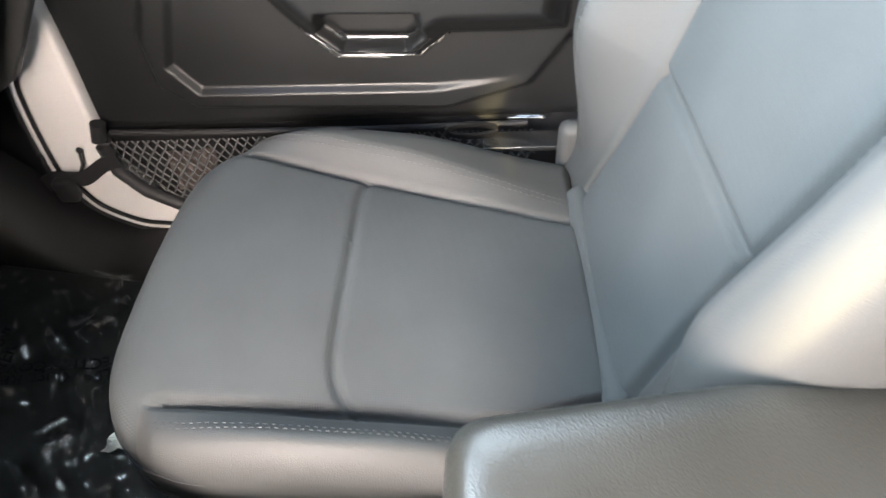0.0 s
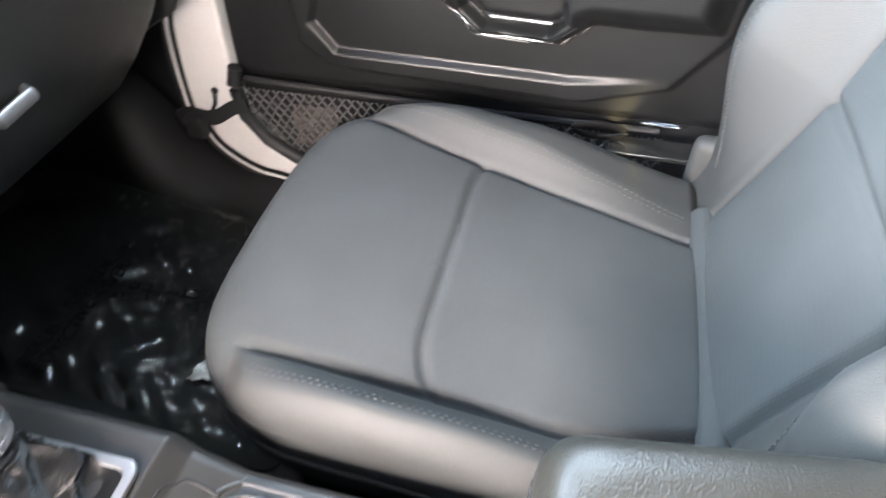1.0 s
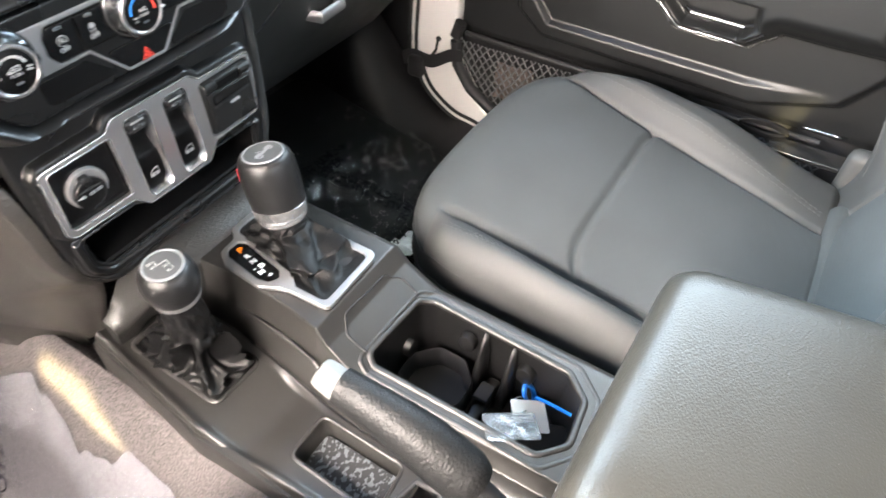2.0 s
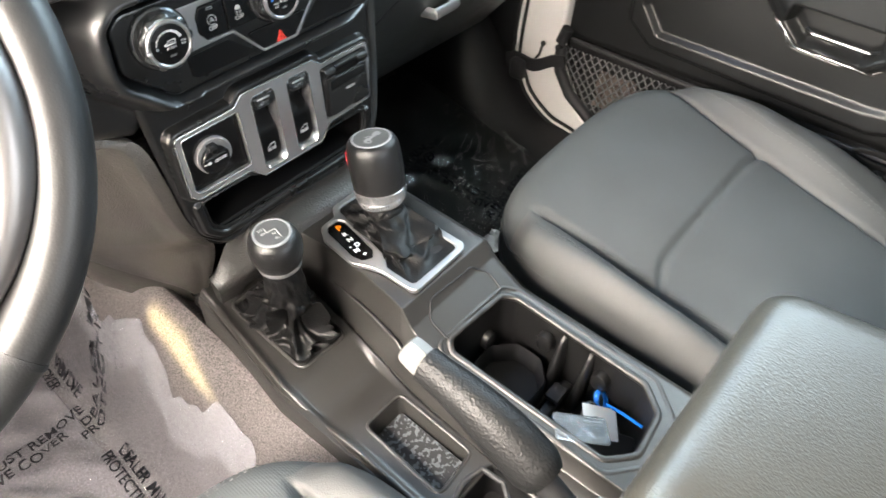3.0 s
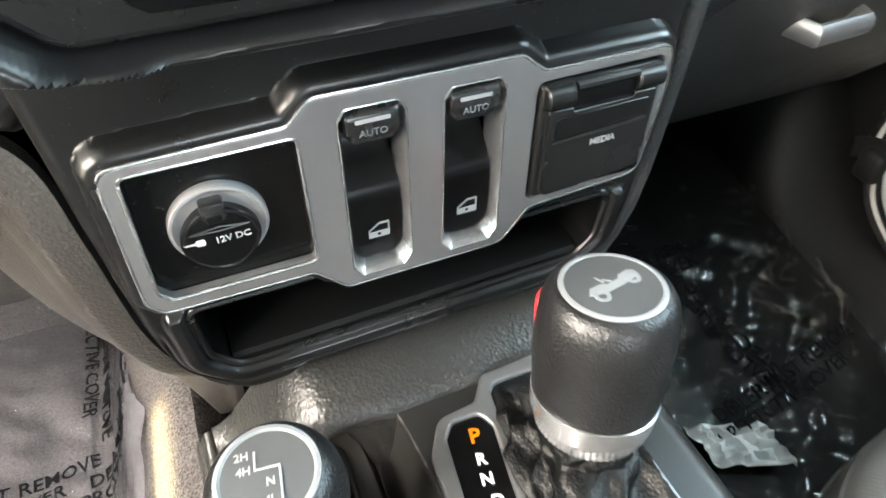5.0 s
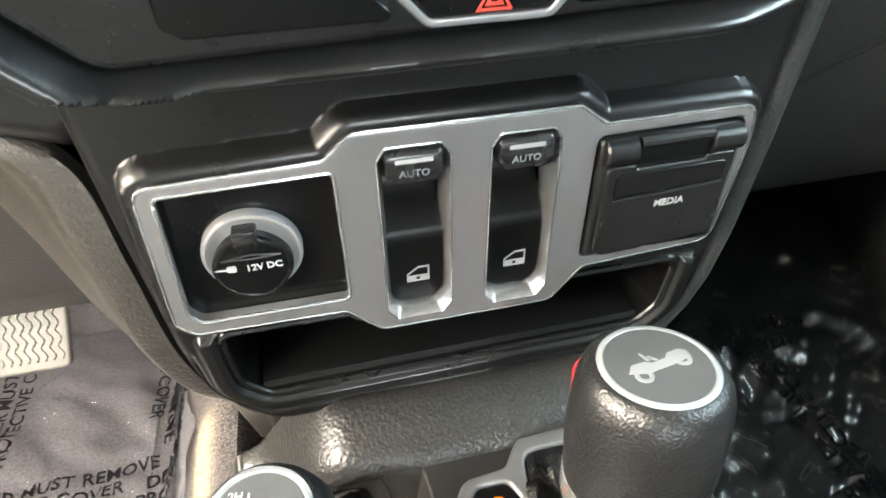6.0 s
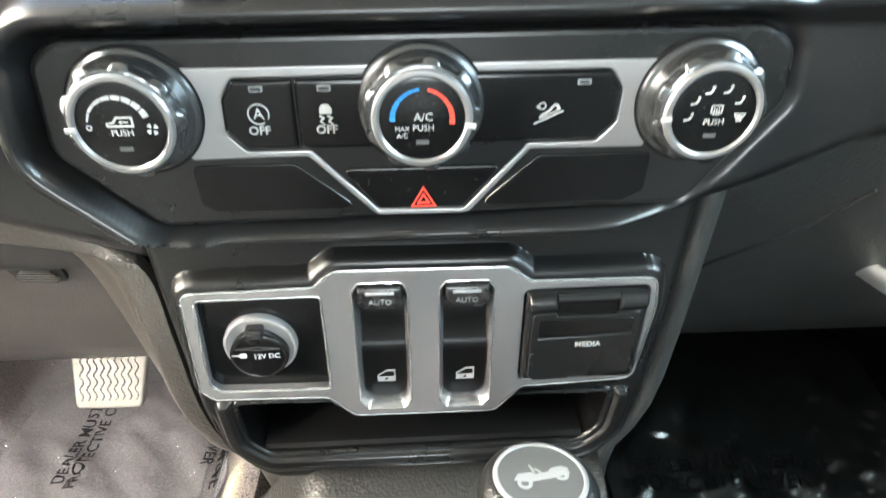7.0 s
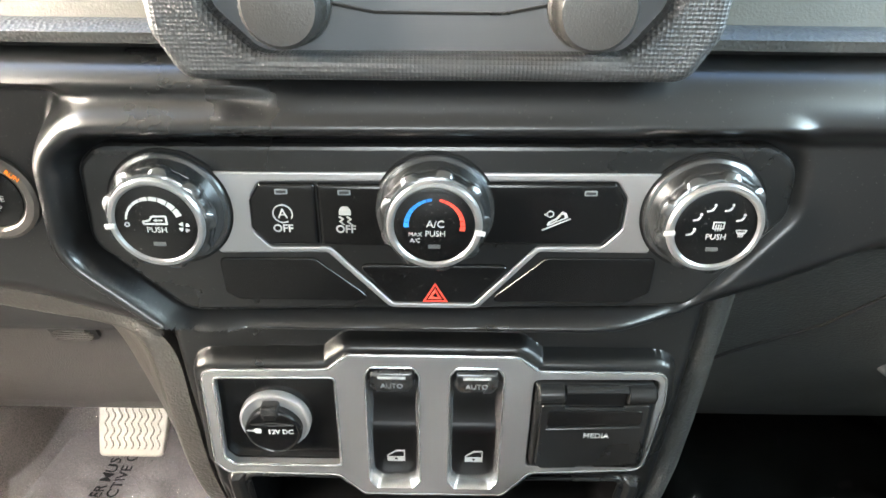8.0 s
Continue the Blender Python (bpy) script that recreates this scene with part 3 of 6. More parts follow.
def solve(which, fixed, lo, hi, along_a):
    """Where a crease line crosses each row or column of the skin, by halving."""
    lo, hi = np.full(fixed.shape, lo), np.full(fixed.shape, hi)
    for _ in range(26):
        m_ = (lo + hi) / 2
        val = cushion(m_, fixed)[which] if along_a else cushion(fixed, m_)[which]
        lo, hi = np.where(val < 0, m_, lo), np.where(val < 0, hi, m_)
    return (lo + hi) / 2


def stretch(v, knots, marks):
    """Piecewise remap of v in -1..1, with the inner knots moved to the marks."""
    res, k0, m0 = np.zeros(v.shape), -1.0, np.full(v.shape, -1.0)
    for k1, m1 in list(zip(knots, marks)) + [(1.0, np.full(v.shape, 1.0))]:
        f = (v - k0) / (k1 - k0)
        res = np.where((v >= k0 - 1e-9) & (v <= k1 + 1e-9), m0 + (m1 - m0) * f, res)
        k0, m0 = k1, m1
    return res


il, ir, jb = int(np.argmin(abs(pa + 0.73))), int(np.argmin(abs(pa - 0.60))), int(np.argmin(abs(pa - 0.13)))
for _ in range(3):
    B = stretch(np.meshgrid(pa, pa)[1], [pa[jb]], [solve(4, A, -0.4, 0.6, False)])
    A = stretch(np.meshgrid(pa, pa)[0], [pa[il], pa[ir]], [solve(2, B, -1.0, 0.0, True), solve(3, B, 0.0, 1.0, True)])
CP, CR = cushion(A, B)[:2]
CR[:, :il] = np.where(CP[:, :il, 1] > -0.15, 3, 1)
CR[:, ir:] = np.where(CP[:, ir:, 1] > -0.15, 3, 2)
CR[:jb, il:ir], CR[jb:, il:ir] = 4, 3
creg = CR[:-1, :-1]
for code, nm, mm, lab in ((3, "thigh_panel", cloth, ""), (4, "seat_insert", cloth, ""), (1, "bolster", cloth_side, "smooth grey bolster"), (2, "bolster", cloth_side, "smooth grey bolster")):
    sheet(nm, CP, creg == code, mm, seat, lab)
edge = np.concatenate((CP[0, :-1], CP[:-1, -1], CP[-1, :0:-1], CP[:0:-1, 0]))[::3]
mid = edge.mean(0)
skirt = []
for f, dz in ((0, 0), (-0.001, 0.012), (0.002, 0.045), (0.006, 0.085), (0.016, 0.120), (0.05, 0.135)):
    ringp = edge.copy()
    vec = ringp[:, :2] - mid[:2]
    ringp[:, :2] -= vec / np.linalg.norm(vec, axis=1)[:, None] * f
    ringp[:, 2] -= dz
    skirt.append([tuple(p) for p in ringp])
part("side_panel", loft(skirt, caps=False), cloth_side, seat, "smooth grey side panel", 80)
part("seat_base", brick((0.19, -0.60, 0.05), (0.60, -0.17, 0.235), 0.02), dark, seat, "black seat frame cover")
bead = [(p[0] + (p[0] - mid[0]) * 0.004, p[1], p[2] - 0.040) for p in edge]
part("piping", tube(bead, 0.0022, 6, True), cloth_side, seat)


def on_cushion(x, y):
    k = np.argmin((CP[..., 0] - x) ** 2 + (CP[..., 1] - y) ** 2)
    p = CP.reshape(-1, 3)[k]
    return Vector((x, y, p[2] + 0.0008))


for off in (-0.024, -0.030):
    path = [on_cushion(crease_l(y) + off + 0.006 * max(0, (y + 0.20) / 0.05), y) for y in np.linspace(-0.165, -0.57, 170)]
    part("stitching", stitches(path, None), thread, seat)
    path = [on_cushion(crease_r(y) - off * 1.2 - 0.006 * max(0, (y + 0.20) / 0.05), y) for y in np.linspace(-0.165, -0.57, 170)]
    part("stitching", stitches(path, None), thread, seat)
part("rear_roll", tube([(x, -0.592, 0.300) for x in np.linspace(0.20, 0.55, 20)], 0.0155, 16, squash=1.2), cloth, seat)

# backrest, reclined
REC = radians(20)
cu_, rv_ = np.meshgrid(np.linspace(0, 1, 261), np.linspace(0, 1, 261))
KL, KR, KS = 70, 190, 84


def back_left(s):
    return np.interp(s, [0, 0.10, 0.20, 0.30, 0.66], [0.238, 0.246, 0.252, 0.246, 0.235])


def back_right(s):
    return np.interp(s, [0, 0.02, 0.10, 0.20, 0.30, 0.66], [0.515, 0.535, 0.530, 0.532, 0.548, 0.560])


def spread3(c, k, m):
    """Piecewise remap of 0..1 so that the knots k land on the marks m."""
    res = np.zeros(c.shape)
    for k0, k1, m0, m1 in zip(k, k[1:], m, m[1:]):
        res = np.where((c >= k0 - 1e-9) & (c <= k1 + 1e-9), m0 + (m1 - m0) * (c - k0) / (k1 - k0), res)
    return res


bs = -0.02 + 0.68 * rv_
for _ in range(3):
    bx = spread3(cu_, [0, KL / 260, KR / 260, 1], [0.115, back_left(bs), back_right(bs), 0.675])
    bs = spread3(rv_, [0, KS / 260, 1], [-0.02, 0.205 + 0.010 * np.cos((np.clip(bx, 0.2, 0.58) - 0.39) / 0.14 * 1.5), 0.66])
bl = np.interp(bs, [0, 0.10, 0.20, 0.30, 0.66], [0.238, 0.246, 0.252, 0.246, 0.235])
br = np.interp(bs, [0, 0.02, 0.10, 0.20, 0.30, 0.66], [0.515, 0.535, 0.530, 0.532, 0.548, 0.560])
wing = np.where(bx < 0.4, 0.064, 0.085) * smooth(0.0, 0.22, bs)
outer = np.maximum(np.maximum(bl - bx, bx - br), 0)
hgt = wing * smooth(0.0, 0.075, outer) + 0.010 * np.clip(np.sin(np.pi * np.clip((bx - bl) / (br - bl), 0, 1)), 0, 1) ** 0.6
edge_d = np.minimum(np.minimum(bx - 0.115, 0.675 - bx), 0.66 - bs)
R2 = 0.045
hgt = hgt - np.where(edge_d < R2, R2 - np.sqrt(np.maximum(0, R2 ** 2 - (R2 - edge_d) ** 2)), 0) * 1.3
gr = np.minimum(np.abs(bx - bl), np.abs(bx - br))
hgt = hgt - 0.009 * np.exp(-(gr / 0.006) ** 2)
inner2 = (bx > bl) & (bx < br)
seam_s = 0.205 + 0.010 * np.cos((bx - 0.39) / 0.14 * 1.5)
hgt = hgt - np.where(inner2, 0.007 * np.exp(-((bs - seam_s) / 0.006) ** 2), 0)
hgt = hgt + 0.0012 * np.sin(bx * 29) * np.sin(bs * 21)
Yb = -0.590 - bs * math.sin(REC) + hgt * math.cos(REC)
Zb = 0.300 + bs * math.cos(REC) + hgt * math.sin(REC)
BP = np.stack((bx, Yb, Zb), -1)
breg = np.full((260, 260), 4)
breg[KS:, :] = 3
breg[:, :KL], breg[:, KR:] = 1, 2
back = sheet("backrest", BP, breg == 4, cloth, seat, "lower back panel in grey cloth")
sheet("upper_panel", BP, breg == 3, cloth, back)
sheet("back_bolster", BP, breg == 1, cloth_side, back, "smooth grey bolster")
sheet("back_bolster", BP, breg == 2, cloth_side, back, "smooth grey bolster")
rim = np.concatenate((BP[0, :-1], BP[:-1, -1], BP[-1, :0:-1], BP[:0:-1, 0]))[::4]
shift = np.array([0, -0.10 * math.cos(REC), -0.10 * math.sin(REC)])
part("back_shell", open_loft([[tuple(p) for p in rim], [tuple(p + shift * 0.5) for p in rim], [tuple(p + shift) for p in rim]]), cloth_side, back, "", 60)


for k in (0.16, 0.34):
    part("back_piping", tube([tuple(p + shift * k + np.array((-0.0006, 0, 0))) for p in BP[::5, 0]], 0.0018, 6), cloth_side, back)


def on_back(x, s):
    p = BP.reshape(-1, 3)[np.argmin((bx - x) ** 2 + (bs - s) ** 2)]
    return Vector((x, p[1] + 0.0008, p[2] + 0.0004))


for off in (0.040, 0.046):
    part("back_stitching", stitches([on_back(np.interp(s, [0, 0.2, 0.66], [0.238, 0.252, 0.235]) - off, s) for s in np.linspace(0.04, 0.6, 230)], None), thread, back)
    part("back_stitching", stitches([on_back(np.interp(s, [0, 0.2, 0.66], [0.525, 0.532, 0.560]) + off + 0.03, s) for s in np.linspace(0.04, 0.6, 230)], None), thread, back)
part("recliner_cover", brick((0.632, -0.66, 0.22), (0.664, -0.575, 0.350), 0.014), cloth_side, seat, "grey recliner cover")

# belt latch parts beside the seat
latch = thing("seat_belt_tongue", "dark metal seat belt tongue on webbing beside the seat", "seat belt", at=(0.66, -0.53, 0.33))
part("tongue", plate(rounded([(-0.028, -0.020), (0.028, -0.020), (0.028, 0.020), (-0.028, 0.020)], 0.008),
                     Matrix.Translation((0.668, -0.535, 0.350)) @ Euler((radians(25), radians(12), radians(70))).to_matrix().to_4x4(), 0.003, 0.001,
                     [rounded([(-0.020, 0.002), (0.020, 0.002), (0.020, 0.010), (-0.020, 0.010)], 0.003)]), smoke, latch)
loop_pts = [(0.675, -0.455 - 0.035 * math.cos(a), 0.322 + 0.010 * math.sin(a)) for a in np.linspace(0, 2 * math.pi, 22)[:-1]]
part("webbing", tube(loop_pts, 0.0034, 8, True, 1.6), shade_black, latch, "dark webbing loop")
part("rail", brick((0.650, -0.60, 0.300), (0.690, -0.47, 0.308), 0.002), smoke, latch, "bright seat rail edge")

buckle = thing("seat_belt_buckle", "black seat belt buckle with red release button", "seat belt buckle", at=(0.155, -0.52, 0.33))
part("body", brick((0.128, -0.552, 0.30), (0.150, -0.500, 0.400), 0.005), dark, buckle)
part("release_button", brick((0.1305, -0.545, 0.398), (0.1475, -0.508, 0.4035), 0.002), red_pl, buckle, "red release button")

# ---- driver seat ----
dseat = thing("driver_seat", "grey cloth bucket seat with stitched front edge", "car seat", at=(-0.40, -0.45, 0.02))
DP = CP.copy()
DP[..., 0] = -0.005 - DP[..., 0]
DP[..., 1] -= 0.045
sheet("seat_insert", DP[:, ::-1], (creg == 4)[:, ::-1], cloth, dseat)
sheet("thigh_panel", DP[:, ::-1], (creg == 3)[:, ::-1], cloth, dseat)
sheet("bolster", DP[:, ::-1], (creg == 1)[:, ::-1], cloth_side, dseat, "smooth grey bolster")
sheet("bolster", DP[:, ::-1], (creg == 2)[:, ::-1], cloth_side, dseat, "smooth grey bolster")
part("side_panel", loft([[(-0.005 - p[0], p[1] - 0.045, p[2]) for p in ring_] for ring_ in skirt], caps=False), cloth_side, dseat, "", 80)
part("seat_base", brick((-0.605, -0.645, 0.02), (-0.195, -0.215, 0.235), 0.02), dark, dseat)
DB = BP.copy()
DB[..., 0] = -0.005 - DB[..., 0]
DB[..., 1] -= 0.03
dback = part("backrest", grid_mesh(DB[:, ::-1]), cloth, dseat, "", 80)
part("back_shell", open_loft([[(-0.005 - p[0], p[1] - 0.03, p[2]) for p in ring_] for ring_ in ([tuple(q) for q in rim], [tuple(q + shift * 0.5) for q in rim])]), cloth_side, dback)
part("headrest", brick((-0.53, -0.98, 0.94), (-0.27, -0.88, 1.12), 0.04, 5), cloth_side, dseat)
for off in (0.020, 0.026):
    loop_s = []
    for a in np.linspace(0.02, 0.98, 150):
        ang = math.pi * a
        x = CX - 0.225 * math.cos(ang) * (1 - 0.1 * off)
        y = -0.155 + (0.075 - off) * math.sin(ang) ** 0.5
        q = on_cushion(x, y)
        loop_s.append((-0.005 - q.x, q.y - 0.045, q.z))
    part("stitching", stitches(loop_s, None), thread, dseat)


# ---- clear films on the floor, with their print ----
cover_skins = {}


def film_sheet(name, label, x0, x1, y0, y1, base_z, ragged, seed, slope=0.0):
    r = np.random.default_rng(seed)
    u, v = np.meshgrid(np.linspace(0, 1, 90), np.linspace(0, 1, 240))
    edge_x = x1 + ragged * (0.011 * np.sin(v * 23) + 0.006 * np.abs(np.sin(v * 37 + 1)) + 0.0015 * np.sin(v * 131))
    x = x0 + (edge_x - x0) * u
    y = y0 + (y1 - y0) * v
    z = base_z + 0.004 * np.sin(x * 23 + y * 9) * np.sin(y * 17) + 0.003 * np.sin(x * 71 + 2 * np.sin(y * 31)) + 0.0016 * np.sin(y * 140 + 3 * np.sin(x * 60)) + 0.0012 * np.sin(x * 170 + 5 * np.sin(y * 45)) * np.sin(y * 190 + 3 * np.sin(x * 38))
    z = z + ragged * smooth(0.90, 1.0, u) * (0.007 + 0.003 * np.sin(v * 31) + 0.002 * np.sin(v * 57 + 1))
    z = z + smooth(0.56, 0.95, y) * 0.62 + slope * np.clip(y + 0.08, 0, 0.6)
    z = z + 0.0025 * np.sin(v * 43 + 4 * np.sin(u * 9)) * smooth(0.80, 0.95, u)
    for _ in range(9):
        # folds: short ridges at random places and angles
        fx, fy, fa, fl = r.uniform(x0, x1), r.uniform(y0, y1), r.uniform(0, 3.14), r.uniform(0.03, 0.09)
        along = (x - fx) * math.cos(fa) + (y - fy) * math.sin(fa)
        across = -(x - fx) * math.sin(fa) + (y - fy) * math.cos(fa) + 0.006 * np.sin(along * 60)
        z = z + 0.007 * np.exp(-(across / 0.0055) ** 2 - (along / fl) ** 2)
    if slope == 0:
        climb = smooth(-0.320, -0.150, x) * (0.308 + 0.03 * smooth(0.15, 0.4, y))
        z = np.maximum(np.maximum(z, -0.0055), -0.03 + climb + 0.0045 + 0.004 * (1 + np.sin(v * 47 + 2 * np.sin(v * 19))) * smooth(0.84, 1.0, u))
    P_ = np.stack((x, y, z), -1)
    keep_ = np.zeros((239, 89), bool)
    keep_[:, :83] = True
    cover = thing(name, label, "plastic film", at=((x0 + x1) / 2, (y0 + y1) / 2, base_z))
    # The passenger side takes the copy of the film darkened for shade.
    part("film", grid_mesh(P_, keep_), film if ragged > 0.8 else shaded_film, cover, "", 80)
    part("torn_edge", grid_mesh(P_, ~keep_), film_edge if ragged > 0.8 else shaded_film, cover, "creased torn edge of the film", 80)
    cover_skins[cover.name] = (x0, y0, y1, edge_x[:, 0], z)
    return cover


def skin_z(cover, x, y):
    """Height of a film at a place."""
    x0, y0, y1, ex, z = cover_skins[cover.name]
    j = int(np.clip(round((y - y0) / (y1 - y0) * 239), 0, 239))
    i = int(np.clip(round((x - x0) / (ex[j] - x0) * 89), 0, 89))
    return float(z[j, i])


tagged(part("floor_mat", plate(rounded([(-0.66, -0.10), (-0.315, -0.10), (-0.315, 0.58), (-0.62, 0.58)], 0.05), flat(0, 0, -0.016), 0.008, 0.003), material("grey_floor_mat", (0.105, 0.099, 0.109), 0.95, 0, 0.9, 420, "noise", 0.45, 420, 0, 0, 0.2, 2.0)),
               "grey carpet mat under clear film", "floor mat")
# Passenger mat: black rubber darkened further for the footwell's shade.
tagged(part("floor_mat", plate(rounded([(0.215, -0.12), (0.61, -0.12), (0.60, 0.46), (0.215, 0.46)], 0.05), flat(0, -0.08, 0.045) @ Matrix.Rotation(math.atan(0.24), 4, "X") @ Matrix.Translation((0, 0.08, 0)), 0.008, 0.003), shaded_mat_rubber),
               "black rubber mat, darkened for shade, under clear film", "floor mat")
film_d = film_sheet("floor_film", "clear printed protective film on the driver's floor", -0.66, -0.207, -0.08, 0.66, -0.001, 1.0, 3)
film_p = film_sheet("floor_film", "clear printed protective film on the passenger floor", 0.235, 0.60, -0.10, 0.50, 0.054, 0.6, 5, 0.24)


def notice(parent, x, y, z, turn, size=0.023):
    # the two-line notice on the film; v runs up the lines
    for row, words, shift_x in ((0.50, "DEALER MUST REMOVE", 0.0), (-0.50, "PROTECTIVE COVER", -1.1 * size)):
        m = flat(x, y, z, turn) @ Matrix.Translation((shift_x, row * size * 0.95, 0))
        me = lettering(words, size, m, 0.0003)
        for v in me.vertices:
            v.co.z = skin_z(parent, v.co.x, v.co.y) + 0.0012 + (v.co.z - z)
        part("notice", me, ink, parent)


for x, y, turn in ((-0.298, 0.462, -92), (-0.195, 0.292, 4), (-0.309, 0.09, -92), (-0.50, 0.48, 90), (-0.52, 0.16, -92), (-0.42, 0.30, 4)):
    notice(film_d, x, y, 0.001, turn)
for x, y, turn in ((0.415, 0.158, 105), (0.365, 0.235, -2), (0.46, 0.05, 8)):
    notice(film_p, x, y, 0.064 + 0.24 * (y + 0.08), turn)


# ---- centre console ----
console = thing("center_console", "black plastic centre console with cup holders", "console", at=(-0.02, -0.2, 0.1))
ux, uy = np.meshgrid(np.linspace(-0.158, 0.110, 320), np.linspace(-0.470, 0.075, 420))
line_a = np.interp(uy, [-0.47, -0.30, -0.199, -0.114, -0.03, 0.03, 0.075], [-0.058, -0.060, -0.058, -0.046, -0.038, -0.040, -0.046])
line_b = np.interp(uy, [-0.47, -0.30, -0.22, -0.175, -0.135, -0.10, -0.068, -0.02, 0.003, 0.075], [-0.034, -0.040, -0.046, -0.044, -0.036, -0.0335, -0.0325, -0.034, -0.0375, -0.044])
for _ in range(3):
    line_a, line_b = ((np.roll(q, 9, 0) + q + np.roll(q, -9, 0)) / 3 * (smooth(-0.47, -0.43, uy) * smooth(0.075, 0.035, uy)) + q * (1 - smooth(-0.47, -0.43, uy) * smooth(0.075, 0.035, uy)) for q in (line_a, line_b))
upper = np.interp(uy, [-0.47, -0.215, -0.175, -0.160, 0.01, 0.075], [0.352, 0.356, 0.378, 0.396, 0.398, 0.402])
lower = np.interp(uy, [-0.47, -0.30, -0.18, -0.10, 0.05, 0.075], [0.300, 0.302, 0.306, 0.312, 0.320, 0.330])
band = np.clip((ux - line_a) / (line_b - line_a), 0, 1)
rise = 0.40 * smooth(0.0, 0.007, ux - line_a) + 0.14 * band + 0.46 * smooth(0.0005, 0.0085, ux - line_b)
uz = lower + (upper - lower) * rise
uz = uz + 0.0030 * np.sin(np.pi * band) - 0.0035 * np.exp(-((ux - line_a + 0.001) / 0.0016) ** 2) - 0.0040 * np.exp(-((ux - line_b) / 0.0015) ** 2) * smooth(-0.30, -0.20, uy)
# a shallow saddle between the boot and the small tray
uz = uz - 0.010 * np.exp(-((uy + 0.140) / 0.030) ** 2) * smooth(0.0, -0.012, ux - line_a)
lip = np.interp(uy, [-0.47, -0.21, -0.09, 0.06], [-0.146, -0.147, -0.152, -0.136])
uz = uz + 0.004 * np.exp(-((ux - lip - 0.004) / 0.005) ** 2)
uz = uz - 0.012 * smooth(0.002, -0.006, ux - lip)
ux = np.maximum(ux, lip - 0.005)
ur = 0.014
right_d = 0.110 - ux
uz = uz - np.where(right_d < ur, ur - np.sqrt(np.maximum(0, ur ** 2 - (ur - right_d) ** 2)), 0)
cup_hole = rounded([(-0.010, -0.204), (0.076, -0.208), (0.087, -0.222), (0.083, -0.385), (0.060, -0.412), (0.010, -0.417), (-0.015, -0.395), (-0.018, -0.215)], 0.014)
gear_hole = [(-0.006, -0.150), (0.067, -0.150), (0.070, -0.004), (0.014, -0.004), (0.010, -0.090)]
pill_hole = [(0.012, -0.016), (0.014, -0.03), (0.002, -0.085), (-0.010, -0.090), (-0.018, -0.075), (-0.012, -0.022)]
tc_hole = rounded([(-0.120, -0.086), (-0.058, -0.088), (-0.058, 0.042), (-0.120, 0.042)], 0.010)
pad_hole = rounded([(-0.123, -0.290), (-0.068, -0.286), (-0.068, -0.184), (-0.120, -0.184)], 0.010)
hb_hole = rounded([(-0.128, -0.450), (-0.062, -0.450), (-0.062, -0.306), (-0.128, -0.306)], 0.012)
cxm, cym = (ux[:-1, :-1] + ux[1:, 1:]) / 2, (uy[:-1, :-1] + uy[1:, 1:]) / 2
keep = np.ones(cxm.shape, bool)
for hole in (cup_hole, gear_hole, tc_hole, pad_hole, hb_hole, pill_hole):
    keep &= inside_distance(cxm, cym, list(hole)) < 0.0012
part("deck", grid_mesh(np.stack((ux, uy, uz), -1), keep), shell, console, "", 50)


def deck_z(x, y):
    i = int(np.clip(round((x + 0.158) / 0.268 * 319), 0, 319))
    j = int(np.clip(round((y + 0.470) / 0.545 * 419), 0, 419))
    return float(uz[j, i])


def hole_rim(name, hole, r, mat, lift=0.0, label=""):
    pts = fine([(x, y, 0) for x, y in list(hole) + [hole[0]]], 0.004)[:-1]
    part(name, tube([(p.x, p.y, deck_z(p.x, p.y) + lift) for p in pts], r, 8, True), mat, console, label, 70)


def well(name, hole, depth, taper, mat, floor_z=None, label=""):
    """The lining of a recess: walls that run down from the rim, and its floor."""
    cx = sum(p[0] for p in hole) / len(hole)
    cy = sum(p[1] for p in hole) / len(hole)
    rings = []
    for f in (0, 0.15, 0.9, 1.0):
        k = 1 - taper * f - (0.05 if f == 1.0 else 0)
        rings.append([(cx + (x - cx) * k, cy + (y - cy) * k, (deck_z(x, y) - 0.001) * (1 - f) + depth * f) for x, y in hole])
    bm = loft(rings, caps=False)
    bm.verts.ensure_lookup_table()
    bm.faces.new(bm.verts[-len(hole):])
    part(name, bm, mat, console, label, 50)


for nm, hole, r in (("cup_rim", cup_hole, 0.0040), ("pad_rim", pad_hole, 0.0026), ("boot_rim", tc_hole, 0.0035), ("brake_rim", hb_hole, 0.003)):
    hole_rim(nm, hole, r, shell, -0.0014)
# Darker lining than the deck: shade inside the cups is painted.
well("cup_well", cup_hole, 0.265, 0.06, shaded_well_pl)
well("pad_well", pad_hole, 0.272, 0.10, shell)
well("brake_slot", hb_hole, 0.250, 0.02, dark)
well("boot_well", tc_hole, 0.300, 0.02, dark)

# outer rail round the cup holders
rail = rounded([(-0.022, -0.200), (0.084, -0.202), (0.097, -0.216), (0.094, -0.392), (0.066, -0.424), (0.006, -0.428), (-0.026, -0.402), (-0.028, -0.212)], 0.016)
hole_rim("outer_rail", rail, 0.0040, shell, -0.0030)

# cups: ring insert, divider, fins and spring tabs
floor_z = 0.267
cup_a = [(0.034 + 0.040 * math.cos(a) * (1.05 if abs(math.cos(a)) > 0.7 else 1), -0.256 + 0.042 * math.sin(a)) for a in np.linspace(0, 2 * math.pi, 9)[:-1] + math.pi / 8]
rings = []
